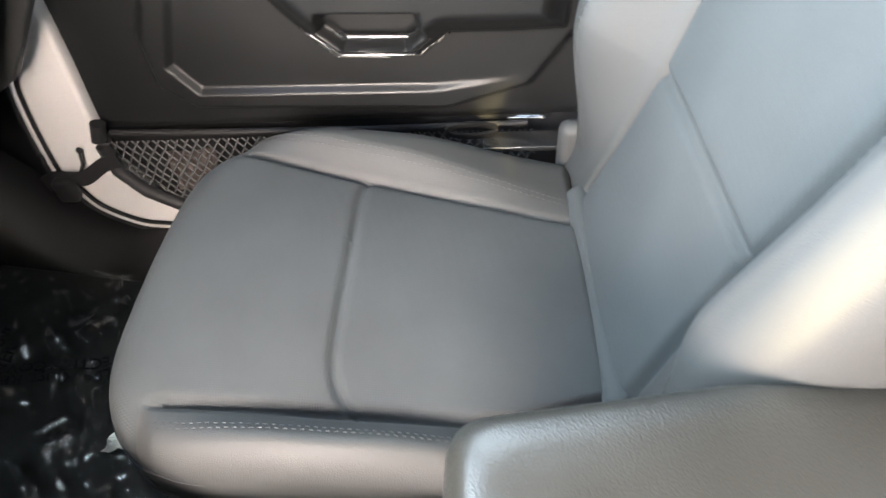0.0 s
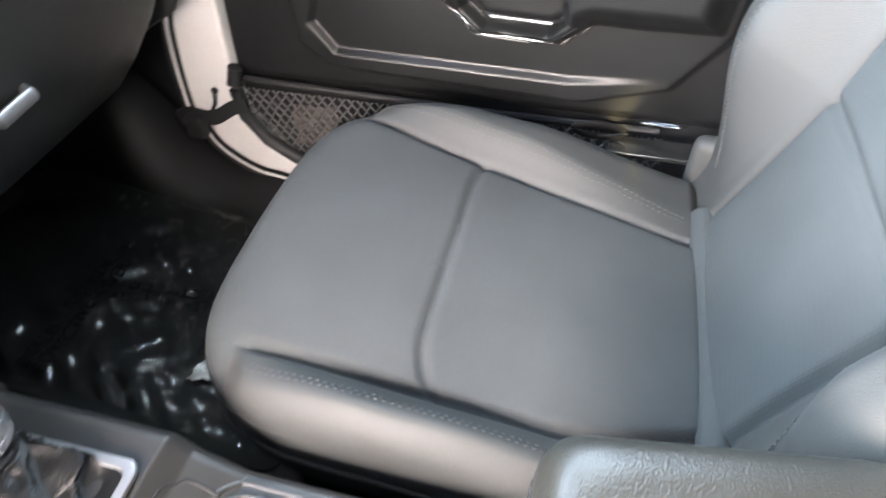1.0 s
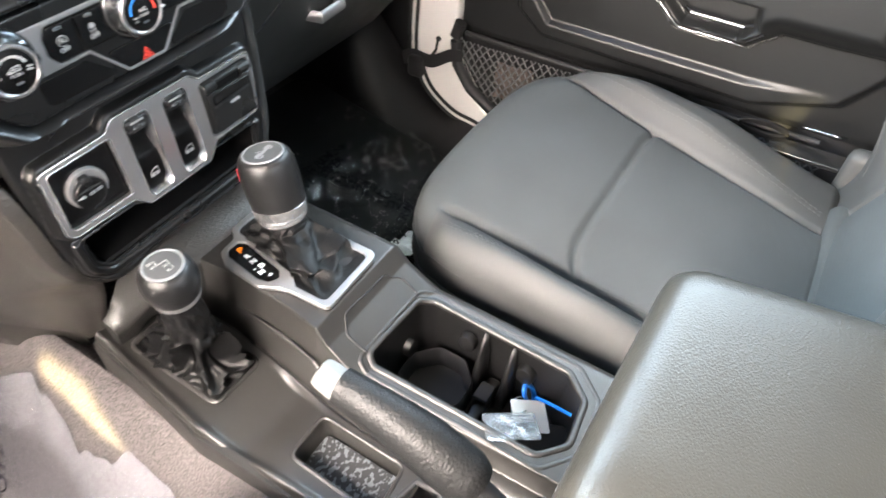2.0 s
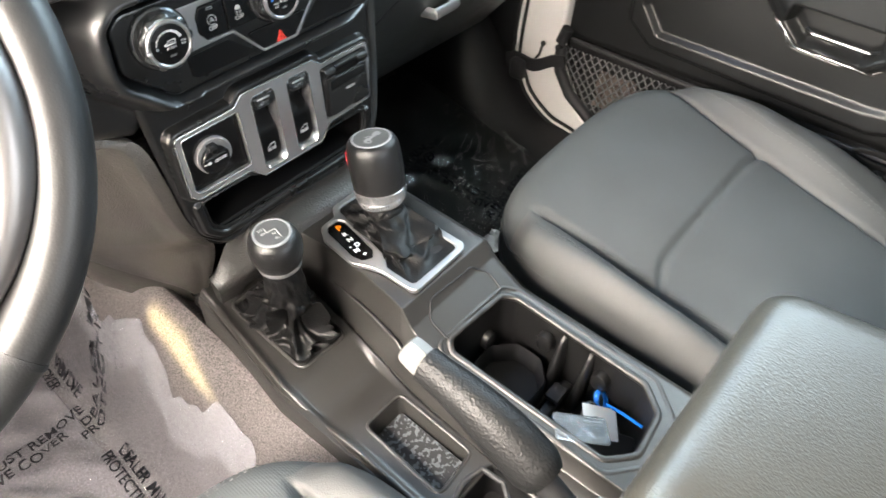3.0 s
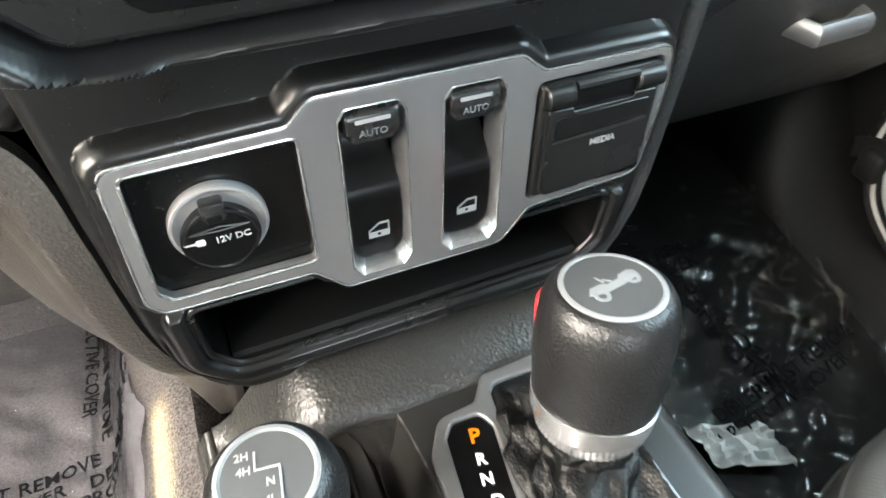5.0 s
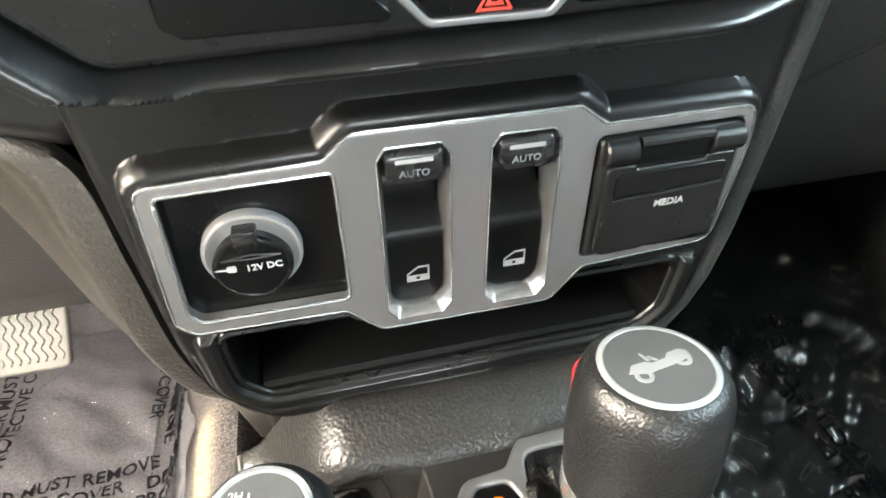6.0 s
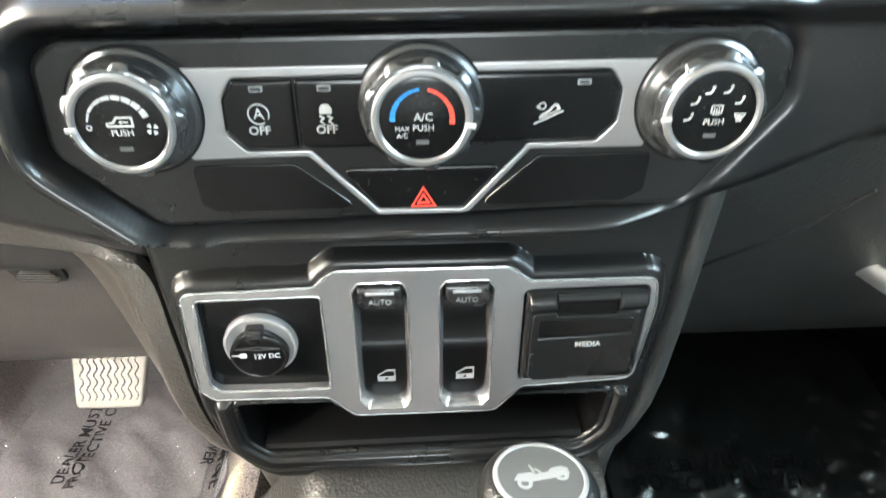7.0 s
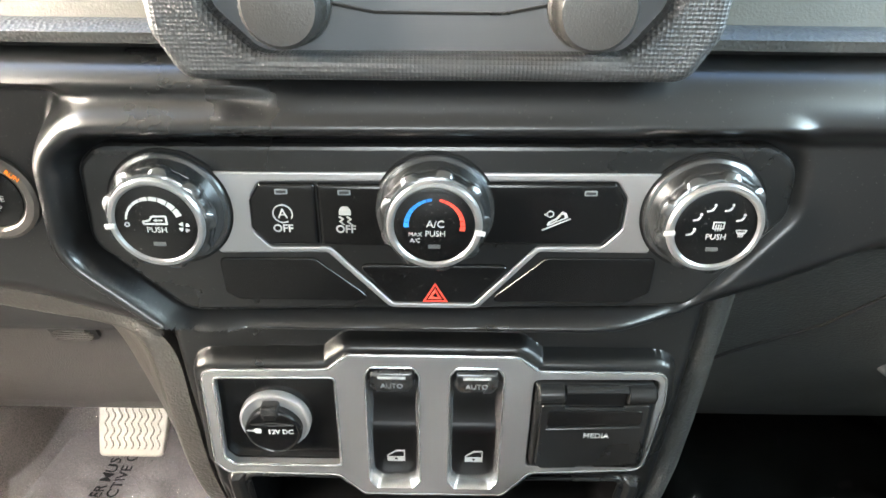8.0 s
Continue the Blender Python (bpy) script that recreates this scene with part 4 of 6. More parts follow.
for r, z in ((1.0, floor_z), (1.02, floor_z + 0.030), (0.97, floor_z + 0.033), (0.93, floor_z + 0.028), (0.88, floor_z + 0.004)):
    rings.append([(0.034 + (x - 0.034) * r, -0.256 + (y + 0.256) * r, z) for x, y in rounded(cup_a, 0.012, 4)])
bm = loft(rings, caps=False)
bm.verts.ensure_lookup_table()
bm.faces.new(bm.verts[-len(rings[0]):])
part("cup_insert", bm, rubber, console, "black rubber cup insert", 50)
part("divider", loft([[(-0.014, y, floor_z), (-0.014, y, floor_z + h * 0.55), (0.004, y, floor_z + h * 0.6), (0.016, y, floor_z + 0.006), (0.016, y, floor_z)] for y, h in ((-0.325, 0.05), (-0.318, 0.072), (-0.306, 0.072), (-0.299, 0.05))]), shaded_well_pl, console)
part("divider", loft([[(0.082, y, floor_z), (0.083, y, floor_z + h), (0.074, y, floor_z + h * 0.90), (0.064, y, floor_z + h * 0.5), (0.056, y, floor_z + 0.016), (0.054, y, floor_z)] for y, h in ((-0.330, 0.060), (-0.327, 0.081), (-0.323, 0.083), (-0.320, 0.060))]), shaded_well_pl, console, "", 70)
part("divider", loft([[(0.082, y, floor_z), (0.083, y, floor_z + h), (0.074, y, floor_z + h * 0.90), (0.064, y, floor_z + h * 0.5), (0.056, y, floor_z + 0.016), (0.054, y, floor_z)] for y, h in ((-0.296, 0.060), (-0.293, 0.081), (-0.289, 0.083), (-0.286, 0.060))]), shaded_well_pl, console, "", 70)
part("crossbar", brick((-0.014, -0.318, floor_z), (0.080, -0.300, floor_z + 0.016), 0.006), shaded_well_pl, console)
part("notch", brick((0.040, -0.317, floor_z + 0.02), (0.062, -0.300, floor_z + 0.028), 0.002), rubber, console)


def tab(x, y, z, turn):
    m = Matrix.Translation((x, y, z)) @ Matrix.Rotation(radians(turn), 4, "Z") @ Matrix.Rotation(radians(90), 4, "Y") @ Matrix.Diagonal((1.25, 1, 1, 1))
    part("spring_tab", lathe([(0.0105, -0.004), (0.0105, 0.002), (0.0095, 0.0048), (0.0060, 0.0066), (0.0008, 0.0070)], m, 24), shaded_well_pl, console)


tab(0.050, -0.212, 0.305, -90)
tab(0.079, -0.270, 0.324, 180)
tab(0.079, -0.342, 0.318, 180)

# tray lid ahead of the cups
tray_out = rounded([(-0.012, -0.2065), (0.080, -0.2065), (0.082, -0.182), (0.068, -0.170), (0.002, -0.168), (-0.012, -0.180)], 0.008)
hole_rim("tray_seam", tray_out, 0.0012, dark, 0.0004)

# console sides, front apron over the console, rear base
part("side_wall", loft([[(0.110, y, 0.05), (0.110, y, 0.342), (0.106, y, 0.342), (0.106, y, 0.05)] for y in (-0.80, 0.30)]), shell, console)
part("side_wall", loft([[(lx - 0.016, y, 0.16), (lx - 0.0065, y, lz - 0.012), (lx - 0.004, y, lz - 0.004), (lx + 0.004, y, lz - 0.004), (lx, y, 0.16)] for y, lx, lz in ((-0.80, -0.146, 0.300), (-0.47, -0.146, 0.300), (-0.30, -0.1465, 0.302), (-0.21, -0.147, 0.305), (-0.15, -0.1495, 0.308), (-0.09, -0.152, 0.313), (-0.02, -0.1435, 0.316), (0.06, -0.136, 0.323), (0.075, -0.136, 0.330))]), shell, console, "", 60)
part("rear_base", brick((-0.150, -0.98, 0.10), (0.108, -0.455, 0.462), 0.012), shell, console)
part("rear_ledge", loft([[(-0.150, -0.47, 0.302), (-0.150, -0.425, 0.300), (-0.150, -0.47, 0.25)], [(0.108, -0.47, 0.356), (0.108, -0.425, 0.352), (0.108, -0.47, 0.25)]]), shell, console)

# silver gear surround with the lamp window
ring_out = rounded([(-0.012, -0.160), (0.070, -0.157), (0.077, -0.150), (0.077, -0.004), (0.070, 0.006), (0.020, 0.004), (0.010, -0.010), (-0.012, -0.012), (-0.023, -0.030), (-0.027, -0.080), (-0.018, -0.098), (-0.014, -0.112)],
                   [0.010, 0.010, 0.010, 0.012, 0.010, 0.006, 0.006, 0.010, 0.010, 0.012, 0.010, 0.010])
ring_in = rounded([(-0.005, -0.151), (0.068, -0.149), (0.069, -0.004), (0.021, -0.004), (0.016, -0.040), (0.005, -0.100), (-0.006, -0.112)], 0.008)
pill_in = rounded([(0.009, -0.017), (0.013, -0.026), (0.003, -0.082), (-0.006, -0.091), (-0.016, -0.085), (-0.019, -0.072), (-0.012, -0.024), (-0.006, -0.017)], 0.005)
DECK_TILT = Matrix.Translation((0, 0, 0.4035))
gear_surround = thing("gear_surround", "satin silver gear surround with lit selector window", "trim", at=(0.03, -0.08, 0.40))
part("silver_frame", plate(ring_out, DECK_TILT, 0.006, 0.0016, [ring_in, pill_in]), silver, gear_surround)
pill = part("selector_window", plate(pill_in, Matrix.Translation((0, 0, 0.4010)), 0.003), gloss, gear_surround, "gloss black selector window")
part("gear_plate", plate(ring_in, Matrix.Translation((0, 0, 0.3990)), 0.003), dark, gear_surround)
for ch, x, y, s, mm in (("P", 0.002, -0.0275, 0.0115, amber), ("R", -0.0005, -0.0400, 0.0085, lamp_white), ("N", -0.0022, -0.0505, 0.0085, lamp_white), ("D", -0.0020, -0.0620, 0.0085, lamp_white),
                        ("-", -0.0100, -0.0590, 0.0075, lamp_white), ("M", -0.0088, -0.0685, 0.0085, lamp_white), ("+", -0.0065, -0.0790, 0.0080, lamp_white)):
    part("letter", lettering(ch, s, flat(x, y, 0.4012, -12), 0.0003), mm, pill, "lit amber letter" if ch == "P" else "lit white character")

# ---- gear selector ----
gear = thing("gear_selector", "black leather gear selector with silver collar and boot", "gear lever", at=(0.036, -0.085, 0.40))
axis = Vector((0.03, 0.14, 1.0)).normalized()
top = Vector((0.051, -0.042, 0.507))
KM = upright(top, axis)
part("knob", lathe([(0.0212, 0.0), (0.0228, -0.0004), (0.0250, -0.0020), (0.0270, -0.0055), (0.0285, -0.0110), (0.0296, -0.0250), (0.0296, -0.0420), (0.0287, -0.0560), (0.0280, -0.0640)], KM, 56), leather, gear)
collar_rows = []
for r, base_h, slant in ((0.0280, -0.0560, 1.0), (0.0291, -0.0566, 1.0), (0.0291, -0.0600, 0.9), (0.0289, -0.0680, 0.0), (0.0264, -0.0700, 0.0), (0.0252, -0.0705, 0.0), (0.0252, -0.0780, 0.0), (0.0235, -0.0800, 0.0)):
    collar_rows.append([KM @ Vector((r * math.cos(a), r * math.sin(a), base_h - slant * 0.0055 * (0.5 - 0.5 * math.cos(a - 3.6)))) for a in np.linspace(0, 2 * math.pi, 57)[:-1]])
part("collar", loft(collar_rows), bright_silver, gear, "satin silver collar with a slanted upper edge", 30)
part("knurl", lathe([(0.0260, -0.0712), (0.0264, -0.0720), (0.0264, -0.0772), (0.0256, -0.0782)], KM, 120, lambda a, h: 1 + 0.012 * math.cos(a * 60)), bright_silver, gear)
part("emblem_ring", lathe([(0.0218, -0.0010), (0.0217, 0.0003), (0.0210, 0.0007), (0.0196, 0.0007), (0.0192, 0.0003)], KM, 56), ring_pale, gear, "thin bright ring")
part("emblem_disc", lathe([(0.0193, -0.0010), (0.0193, 0.0005), (0.0010, 0.0008)], KM, 48), disc_grey, gear, "grey disc with a vehicle outline")
part("release_button", brick((-0.005, 0.022, -0.032), (0.005, 0.0308, -0.013), 0.003, 3, KM @ Matrix.Rotation(radians(38), 4, "Z")), red_pl, gear, "small red release button")
EM = KM @ Matrix.Translation((0, 0, 0.0009)) @ Matrix.Rotation(radians(8), 4, "Z")
marks = [plate([(-0.013, -0.001), (-0.010, 0.0025), (-0.004, 0.0025), (-0.002, 0.001), (0.004, 0.0015), (0.006, 0.0035), (0.011, 0.0040), (0.0135, 0.0025), (0.0135, -0.001), (0.004, -0.0025), (-0.006, -0.0030)], EM, 0.0003)]
for wx, wy in ((-0.0085, -0.0035), (0.0095, -0.0012)):
    marks.append(plate([(wx + 0.0034 * math.cos(a), wy + 0.0034 * math.sin(a)) for a in np.linspace(0, 2 * math.pi, 18)[:-1]], EM @ Matrix.Translation((0, 0, 0.0001)), 0.0003, 0, [[(wx + 0.0018 * math.cos(a), wy + 0.0018 * math.sin(a)) for a in np.linspace(0, 2 * math.pi, 14)[:-1]]]))
marks.append(plate([(-0.003, 0.0025), (-0.0038, 0.0070), (-0.0030, 0.0070), (-0.0018, 0.0025)], EM, 0.0003))
marks.append(plate([(0.000, 0.0015), (-0.002, 0.0045), (-0.0012, 0.0048), (0.0012, 0.0018)], EM, 0.0003))
part("emblem", joined(marks), grey_ink, gear, "white vehicle outline")


def gaiter(name, top_c, top_r, base_loop, base_z, folds, seed, sag, parent, label):
    """A soft leather boot: gathered under the collar, wide and creased at its frame."""
    r = random.Random(seed)
    ph = [r.uniform(0, 6.28) for _ in range(8)]
    n = 96
    loop = fine([(x, y, 0) for x, y in list(base_loop) + [base_loop[0]]], 0.0006)
    loop = [loop[int(k * (len(loop) - 1) / n)] for k in range(n)]
    cx, cy = sum(p.x for p in loop) / n, sum(p.y for p in loop) / n
    start = math.atan2(loop[0].y - cy, loop[0].x - cx)
    turn = 1 if (loop[0].x - cx) * (loop[4].y - cy) - (loop[0].y - cy) * (loop[4].x - cx) > 0 else -1
    rings = []
    for f in np.linspace(0, 1, 72):
        ring_ = []
        for k, p in enumerate(loop):
            a = start + turn * 2 * math.pi * k / n
            t = Vector((top_c[0] + top_r * math.cos(a), top_c[1] + top_r * math.sin(a), top_c[2]))
            # a tight sleeve, one slumped roll over its foot, then broad folds out to the frame
            side = 0.5 + 0.5 * math.cos(a - sag)
            spread = float(np.interp(f, [0, 0.30, 0.46, 0.58, 0.66, 0.72, 0.80, 0.90, 1.0], [0, 0.05, 0.17 + 0.06 * side, 0.35 + 0.14 * side, 0.42 + 0.20 * side, 0.42 + 0.18 * side, 0.56 + 0.08 * side, 0.80, 1.0]))
            fall = float(np.interp(f, [0, 0.30, 0.46, 0.58, 0.66, 0.72, 0.80, 0.90, 1.0], [0, 0.36, 0.52 - 0.05 * side, 0.57 - 0.05 * side, 0.67, 0.79, 0.88, 0.95, 1.0]))
            q = Vector((t.x + (p.x - t.x) * spread, t.y + (p.y - t.y) * spread, t.z + (base_z - t.z) * fall))
            live = float(smooth(0.0, 0.12, np.array(f)) * smooth(1.0, 0.90, np.array(f)))
            low_f = float(smooth(0.30, 0.62, np.array(f)))
            ridge = 1 - abs(noise.noise(Vector((2.0 * math.cos(a) + ph[2], 2.0 * math.sin(a) + ph[6], 2.6 * f + ph[3])))) * 3.0
            lump = noise.noise(Vector((1.3 * math.cos(a) + ph[1], 1.3 * math.sin(a), 2.4 * f + ph[5])))
            crimp = noise.noise(Vector((3.2 * math.cos(a) + ph[4], 3.2 * math.sin(a), 9.0 * f + 2.0 * math.sin(a + ph[0]))))
            d = Vector((math.cos(a), math.sin(a), 0))
            q += d * folds * live * (low_f * (0.9 * (ridge - 0.45) + 1.1 * lump) + 0.26 * crimp)
            q.z += folds * live * low_f * (0.55 * (ridge - 0.45) + 0.5 * lump)
            ring_.append(q)
        rings.append(ring_)
    return part(name, loft(rings, caps=False), boot_leather, parent, label, 80)


collar_low = KM @ Vector((0, 0, -0.078))
gaiter("boot", collar_low, 0.0205, ring_in, 0.4015, 0.0085, 11, 4.3, gear, "creased black leather boot")

# ---- transfer lever ----
tcase = thing("transfer_lever", "black drive-range lever with silver ring and leather boot", "gear lever", at=(-0.09, -0.02, 0.31))
axis2 = Vector((-0.03, -0.06, 1.0)).normalized()
TM = upright((-0.0935, -0.052, 0.4805), axis2)
part("knob", lathe([(0.0165, 0.0), (0.0200, -0.0015), (0.0235, -0.0060), (0.0258, -0.0130), (0.0265, -0.0205), (0.0258, -0.0290), (0.0235, -0.0370), (0.0215, -0.0400)], TM, 56), leather, tcase)
part("collar", lathe([(0.0222, -0.0385), (0.0228, -0.0400), (0.0222, -0.0440), (0.0200, -0.0460)], TM, 48), silver, tcase, "satin silver ring")
part("cap_ring", lathe([(0.0188, -0.0008), (0.0188, 0.0008), (0.0172, 0.0012), (0.0160, 0.0002)], TM, 48), grey_ink, tcase, "white ring")
cap = part("cap_disc", lathe([(0.0163, -0.0006), (0.0163, 0.0006), (0.0010, 0.0010)], TM, 40), disc_grey, tcase, "grey disc with range pattern")
CM = TM @ Matrix.Translation((0, 0, 0.0012)) @ Matrix.Rotation(radians(-8), 4, "Z")
for a, b in (((-0.0040, 0.0090), (-0.0040, 0.0020)), ((-0.0044, 0.0022), (0.0048, 0.0022)), ((0.0046, 0.0020), (0.0046, -0.0100))):
    part("range_line", tube([CM @ Vector((*a, 0)), CM @ Vector((*b, 0))], 0.00045, 6), white_ink, cap)
for ch, x, y in (("2H", -0.0085, 0.0080), ("4H", -0.0080, 0.0025), ("N", 0.0010, -0.0030), ("4L", 0.0005, -0.0095)):
    part("range_letter", lettering(ch, 0.0042, CM @ Matrix.Translation((x, y, 0)), 0.0001), white_ink, cap)
gaiter("boot", TM @ Vector((0, 0, -0.045)), 0.0195, tc_hole, 0.316, 0.0145, 5, 3.6, tcase, "creased black leather boot")

# ---- parking brake ----
hb = thing("parking_brake", "black textured parking brake lever with white button", "brake lever", at=(-0.098, -0.40, 0.30))
tip, tail = Vector((-0.106, -0.262, 0.480)), Vector((-0.102, -0.378, 0.440))
path, radii = [], []
for f in np.linspace(0, 1, 26):
    path.append(tip.lerp(tail, f) + Vector((0, 0, 0.008 * math.sin(f * math.pi))))
    radii.append(0.0150 + 0.0060 * float(smooth(0.0, 0.8, np.array(f))) - 0.004 * float(smooth(0.93, 1.0, np.array(f))))
part("grip", tube(path, radii, 28, squash=1.15), grip_mat, hb)
part("button", tube([tip + (tip - tail).normalized() * d for d in (-0.004, 0.002, 0.016, 0.0200, 0.0215)], [0.0130, 0.0140, 0.0132, 0.0118, 0.0080], 8, squash=1.0), white_button, hb, "worn white release button")
part("collar", tube([tip + (tip - tail).normalized() * d for d in (-0.008, -0.002)], 0.0138, 24, squash=1.1), satin, hb)
part("arm", tube([tail + Vector((0.0, 0.008, 0.0)), (-0.100, -0.400, 0.415), (-0.098, -0.435, 0.365), (-0.096, -0.46, 0.30)], [0.010, 0.011, 0.013, 0.015], 20, squash=1.2), dark, hb)
slot = tube(fine([(-0.122, -0.318, 0.309), (-0.122, -0.306, 0.309), (-0.100, -0.300, 0.310), (-0.078, -0.306, 0.311), (-0.075, -0.330, 0.309), (-0.090, -0.350, 0.308)], 0.005), 0.0030, 8)
part("slot_trim", slot, rubber, hb)

# rubber pad in the small tray
pad = thing("tray_pad", "dark rubber pad with mottled camouflage print in the console tray", "pad", at=(-0.095, -0.235, 0.273))
pm = material("mottled_rubber_pad", (0.022, 0.023, 0.025), 0.7)
nt = pm.node_tree
vor = nt.nodes.new("ShaderNodeTexNoise")
vor.inputs["Scale"].default_value, vor.inputs["Detail"].default_value = 190.0, 1.0
ramp = nt.nodes.new("ShaderNodeValToRGB")
ramp.color_ramp.interpolation = "CONSTANT"
ramp.color_ramp.elements[0].color, ramp.color_ramp.elements[1].color = (0.018, 0.019, 0.020, 1), (0.11, 0.12, 0.13, 1)
ramp.color_ramp.elements[1].position = 0.55
nt.links.new(nt.nodes["Texture Coordinate"].outputs["Object"], vor.inputs["Vector"])
nt.links.new(vor.outputs[0], ramp.inputs[0])
nt.links.new(ramp.outputs[0], nt.nodes["Principled BSDF"].inputs["Base Color"])
part("pad", plate(rounded([(-0.118, -0.284), (-0.073, -0.281), (-0.073, -0.190), (-0.116, -0.190)], 0.006), flat(0, 0, 0.2785), 0.005, 0.001), pm, pad)

# ---- armrest ----
armrest = thing("armrest", "padded grey vinyl armrest lid on the console", "armrest", at=(0.0, -0.62, 0.46))
lid_out = rounded([(-0.130, -0.433), (0.108, -0.436), (0.130, -0.60), (0.126, -0.86), (-0.140, -0.86), (-0.142, -0.55)], [0.030, 0.028, 0.05, 0.03, 0.03, 0.05], 10)
rings = []
for inset, z in ((0.010, 0.462), (0.002, 0.468), (0.0, 0.480), (0.0, 0.508), (0.0025, 0.522), (0.008, 0.532), (0.016, 0.5390), (0.030, 0.5415), (0.055, 0.5425)):
    cx, cy = 0.0, -0.65
    ring_ = []
    for x, y in lid_out:
        d = Vector((cx - x, (cy - y)))
        ring_.append((x + inset * np.sign(cx - x) * min(1, abs(cx - x) / 0.06), y + inset * np.sign(cy - y) * min(1, abs(cy - y) / 0.06), z))
    rings.append(ring_)
part("lid", loft(rings), vinyl, armrest, "", 80)
seam_l = [Vector((x * 1.004, -0.65 + (y + 0.65) * 1.004, 0.4955)) for x, y in lid_out]
part("stitching", stitches(fine(seam_l + [seam_l[0]], 0.003), None), dark_thread, armrest)
part("seam", tube([(x * 1.001, -0.65 + (y + 0.65) * 1.001, 0.4915) for x, y in lid_out], 0.0013, 6, True), dark, armrest)

# ---- keys with tags in the cup holder ----
keys = thing("car_key", "black car key with paper and plastic tags in the cup holder", "key", at=(0.04, -0.36, 0.268))
part("fob", brick((-0.017, -0.034, -0.007), (0.017, 0.034, 0.007), 0.006, 3, Matrix.Translation((0.040, -0.378, 0.277)) @ Euler((radians(8), radians(-12), radians(25))).to_matrix().to_4x4()), fob_pl, keys)
part("fob_button", brick((-0.007, -0.006, 0), (0.007, 0.006, 0.009), 0.002, 2, Matrix.Translation((0.030, -0.352, 0.279)) @ Euler((radians(8), radians(-12), radians(25))).to_matrix().to_4x4()), red_pl, keys, "red panic button")
TG = Matrix.Translation((0.044, -0.366, 0.306)) @ Euler((radians(28), radians(-14), radians(38))).to_matrix().to_4x4()
part("paper_tag", plate(rounded([(-0.017, -0.022), (0.017, -0.022), (0.017, 0.022), (-0.017, 0.022)], 0.002), TG, 0.0006), tag_white, keys, "white paper tag")
part("plastic_tag", plate(rounded([(-0.017, -0.026), (0.017, -0.026), (0.017, 0.026), (-0.017, 0.026)], 0.003), Matrix.Translation((0.000, -0.362, 0.352)) @ Euler((radians(6), radians(16), radians(38))).to_matrix().to_4x4(), 0.0022, 0.0005), acrylic, keys, "clear plastic tag sleeve")
loop_pts = [(0.072 + 0.008 * math.cos(a), -0.352 + 0.006 * math.sin(a), 0.296 + 0.012 * math.sin(a)) for a in np.linspace(0, 2 * math.pi, 20)[:-1]]
part("blue_tie", tube(loop_pts, 0.0028, 8, True), tag_blue, keys, "blue plastic loop tie")
part("blue_tail", tube(fine([(0.070, -0.360, 0.300), (0.068, -0.378, 0.306), (0.064, -0.402, 0.312)], 0.005), 0.0020, 6), tag_blue, keys)
part("key_ring", tube([(0.047 + 0.010 * math.cos(a), -0.352 + 0.008 * math.sin(a), 0.308 + 0.004 * math.sin(2 * a)) for a in np.linspace(0, 2 * math.pi, 24)[:-1]], 0.0008, 6, True), chrome, keys)

# crumpled film scrap between seat and console, its shine painted as white
fo = np.stack(np.meshgrid(np.linspace(-0.040, 0.040, 14), np.linspace(-0.026, 0.026, 12)), -1)
fz = 0.006 * np.sin(fo[..., 0] * 260) * np.cos(fo[..., 1] * 210) + 0.003 * rng.normal(size=fo.shape[:2])
tagged(part("film_scrap", grid_mesh(np.stack((0.346 + fo[..., 0], 0.012 + fo[..., 1] - 0.4 * fo[..., 0], 0.085 + fz), -1)), material("shine_white_film", (0.85, 0.85, 0.86), 0.35, 0.2, 0.4, 120)),
       "crumpled piece of film on the floor, white for its shine", "litter")


# ---- dashboard ----
dash = thing("dashboard", "satin black dashboard with a bulging ring round the climate panel", "dashboard", "structure", at=(0, 0.1, 0.5))
HEX = [(-0.143, 0.681), (-0.133, 0.6895), (0.133, 0.6925), (0.145, 0.684), (0.147, 0.662), (0.114, 0.6165), (-0.110, 0.6105), (-0.146, 0.645)]
hex_r = rounded(HEX, [0.010, 0.014, 0.014, 0.012, 0.012, 0.016, 0.016, 0.014])
sx = np.concatenate((np.linspace(-0.80, -0.24, 50)[:-1], np.linspace(-0.24, 0.24, 260), np.linspace(0.24, 0.80, 50)[1:]))
sv = np.linspace(0, 1, 130)
FX, FV = np.meshgrid(sx, sv)
low = np.interp(FX, [-0.76, -0.30, -0.207, -0.141, -0.085, 0.085, 0.112, 0.150, 0.190, 0.30, 0.76], [0.606, 0.602, 0.588, 0.5655, 0.6010, 0.6010, 0.6060, 0.6205, 0.6390, 0.651, 0.653])
high = np.full(FX.shape, 0.7225)
FZ = low + (high - low) * FV
dist = -inside_distance(FX, FZ, list(hex_r))
open_side = np.maximum(smooth(0.128, 0.070, FX), smooth(0.690, 0.702, FZ))
FY = 0.0185 - (0.0045 + 0.0090 * open_side) * smooth(-0.0005, 0.0068, dist)
FY = FY - 0.0026 * open_side * np.exp(-((dist - 0.0088) / 0.0034) ** 2)
# the driver's side of the face lies deep behind the ring
behind = smooth(0.0110, 0.0320, dist) * smooth(-0.050, -0.080, FX) * smooth(0.714, 0.700, FZ)
foot = np.interp(FX, [-0.145, -0.136, -0.112, -0.085], [0.603, 0.602, 0.5990, 0.5960]) - FZ
FY = FY + 0.044 * np.maximum(behind, smooth(-0.008, 0.006, foot) * smooth(-0.145, -0.125, FX) * smooth(-0.078, -0.088, FX))
FY = FY + 0.012 * smooth(0.19, 0.45, FX)
rb = 0.016
dl = FZ - low
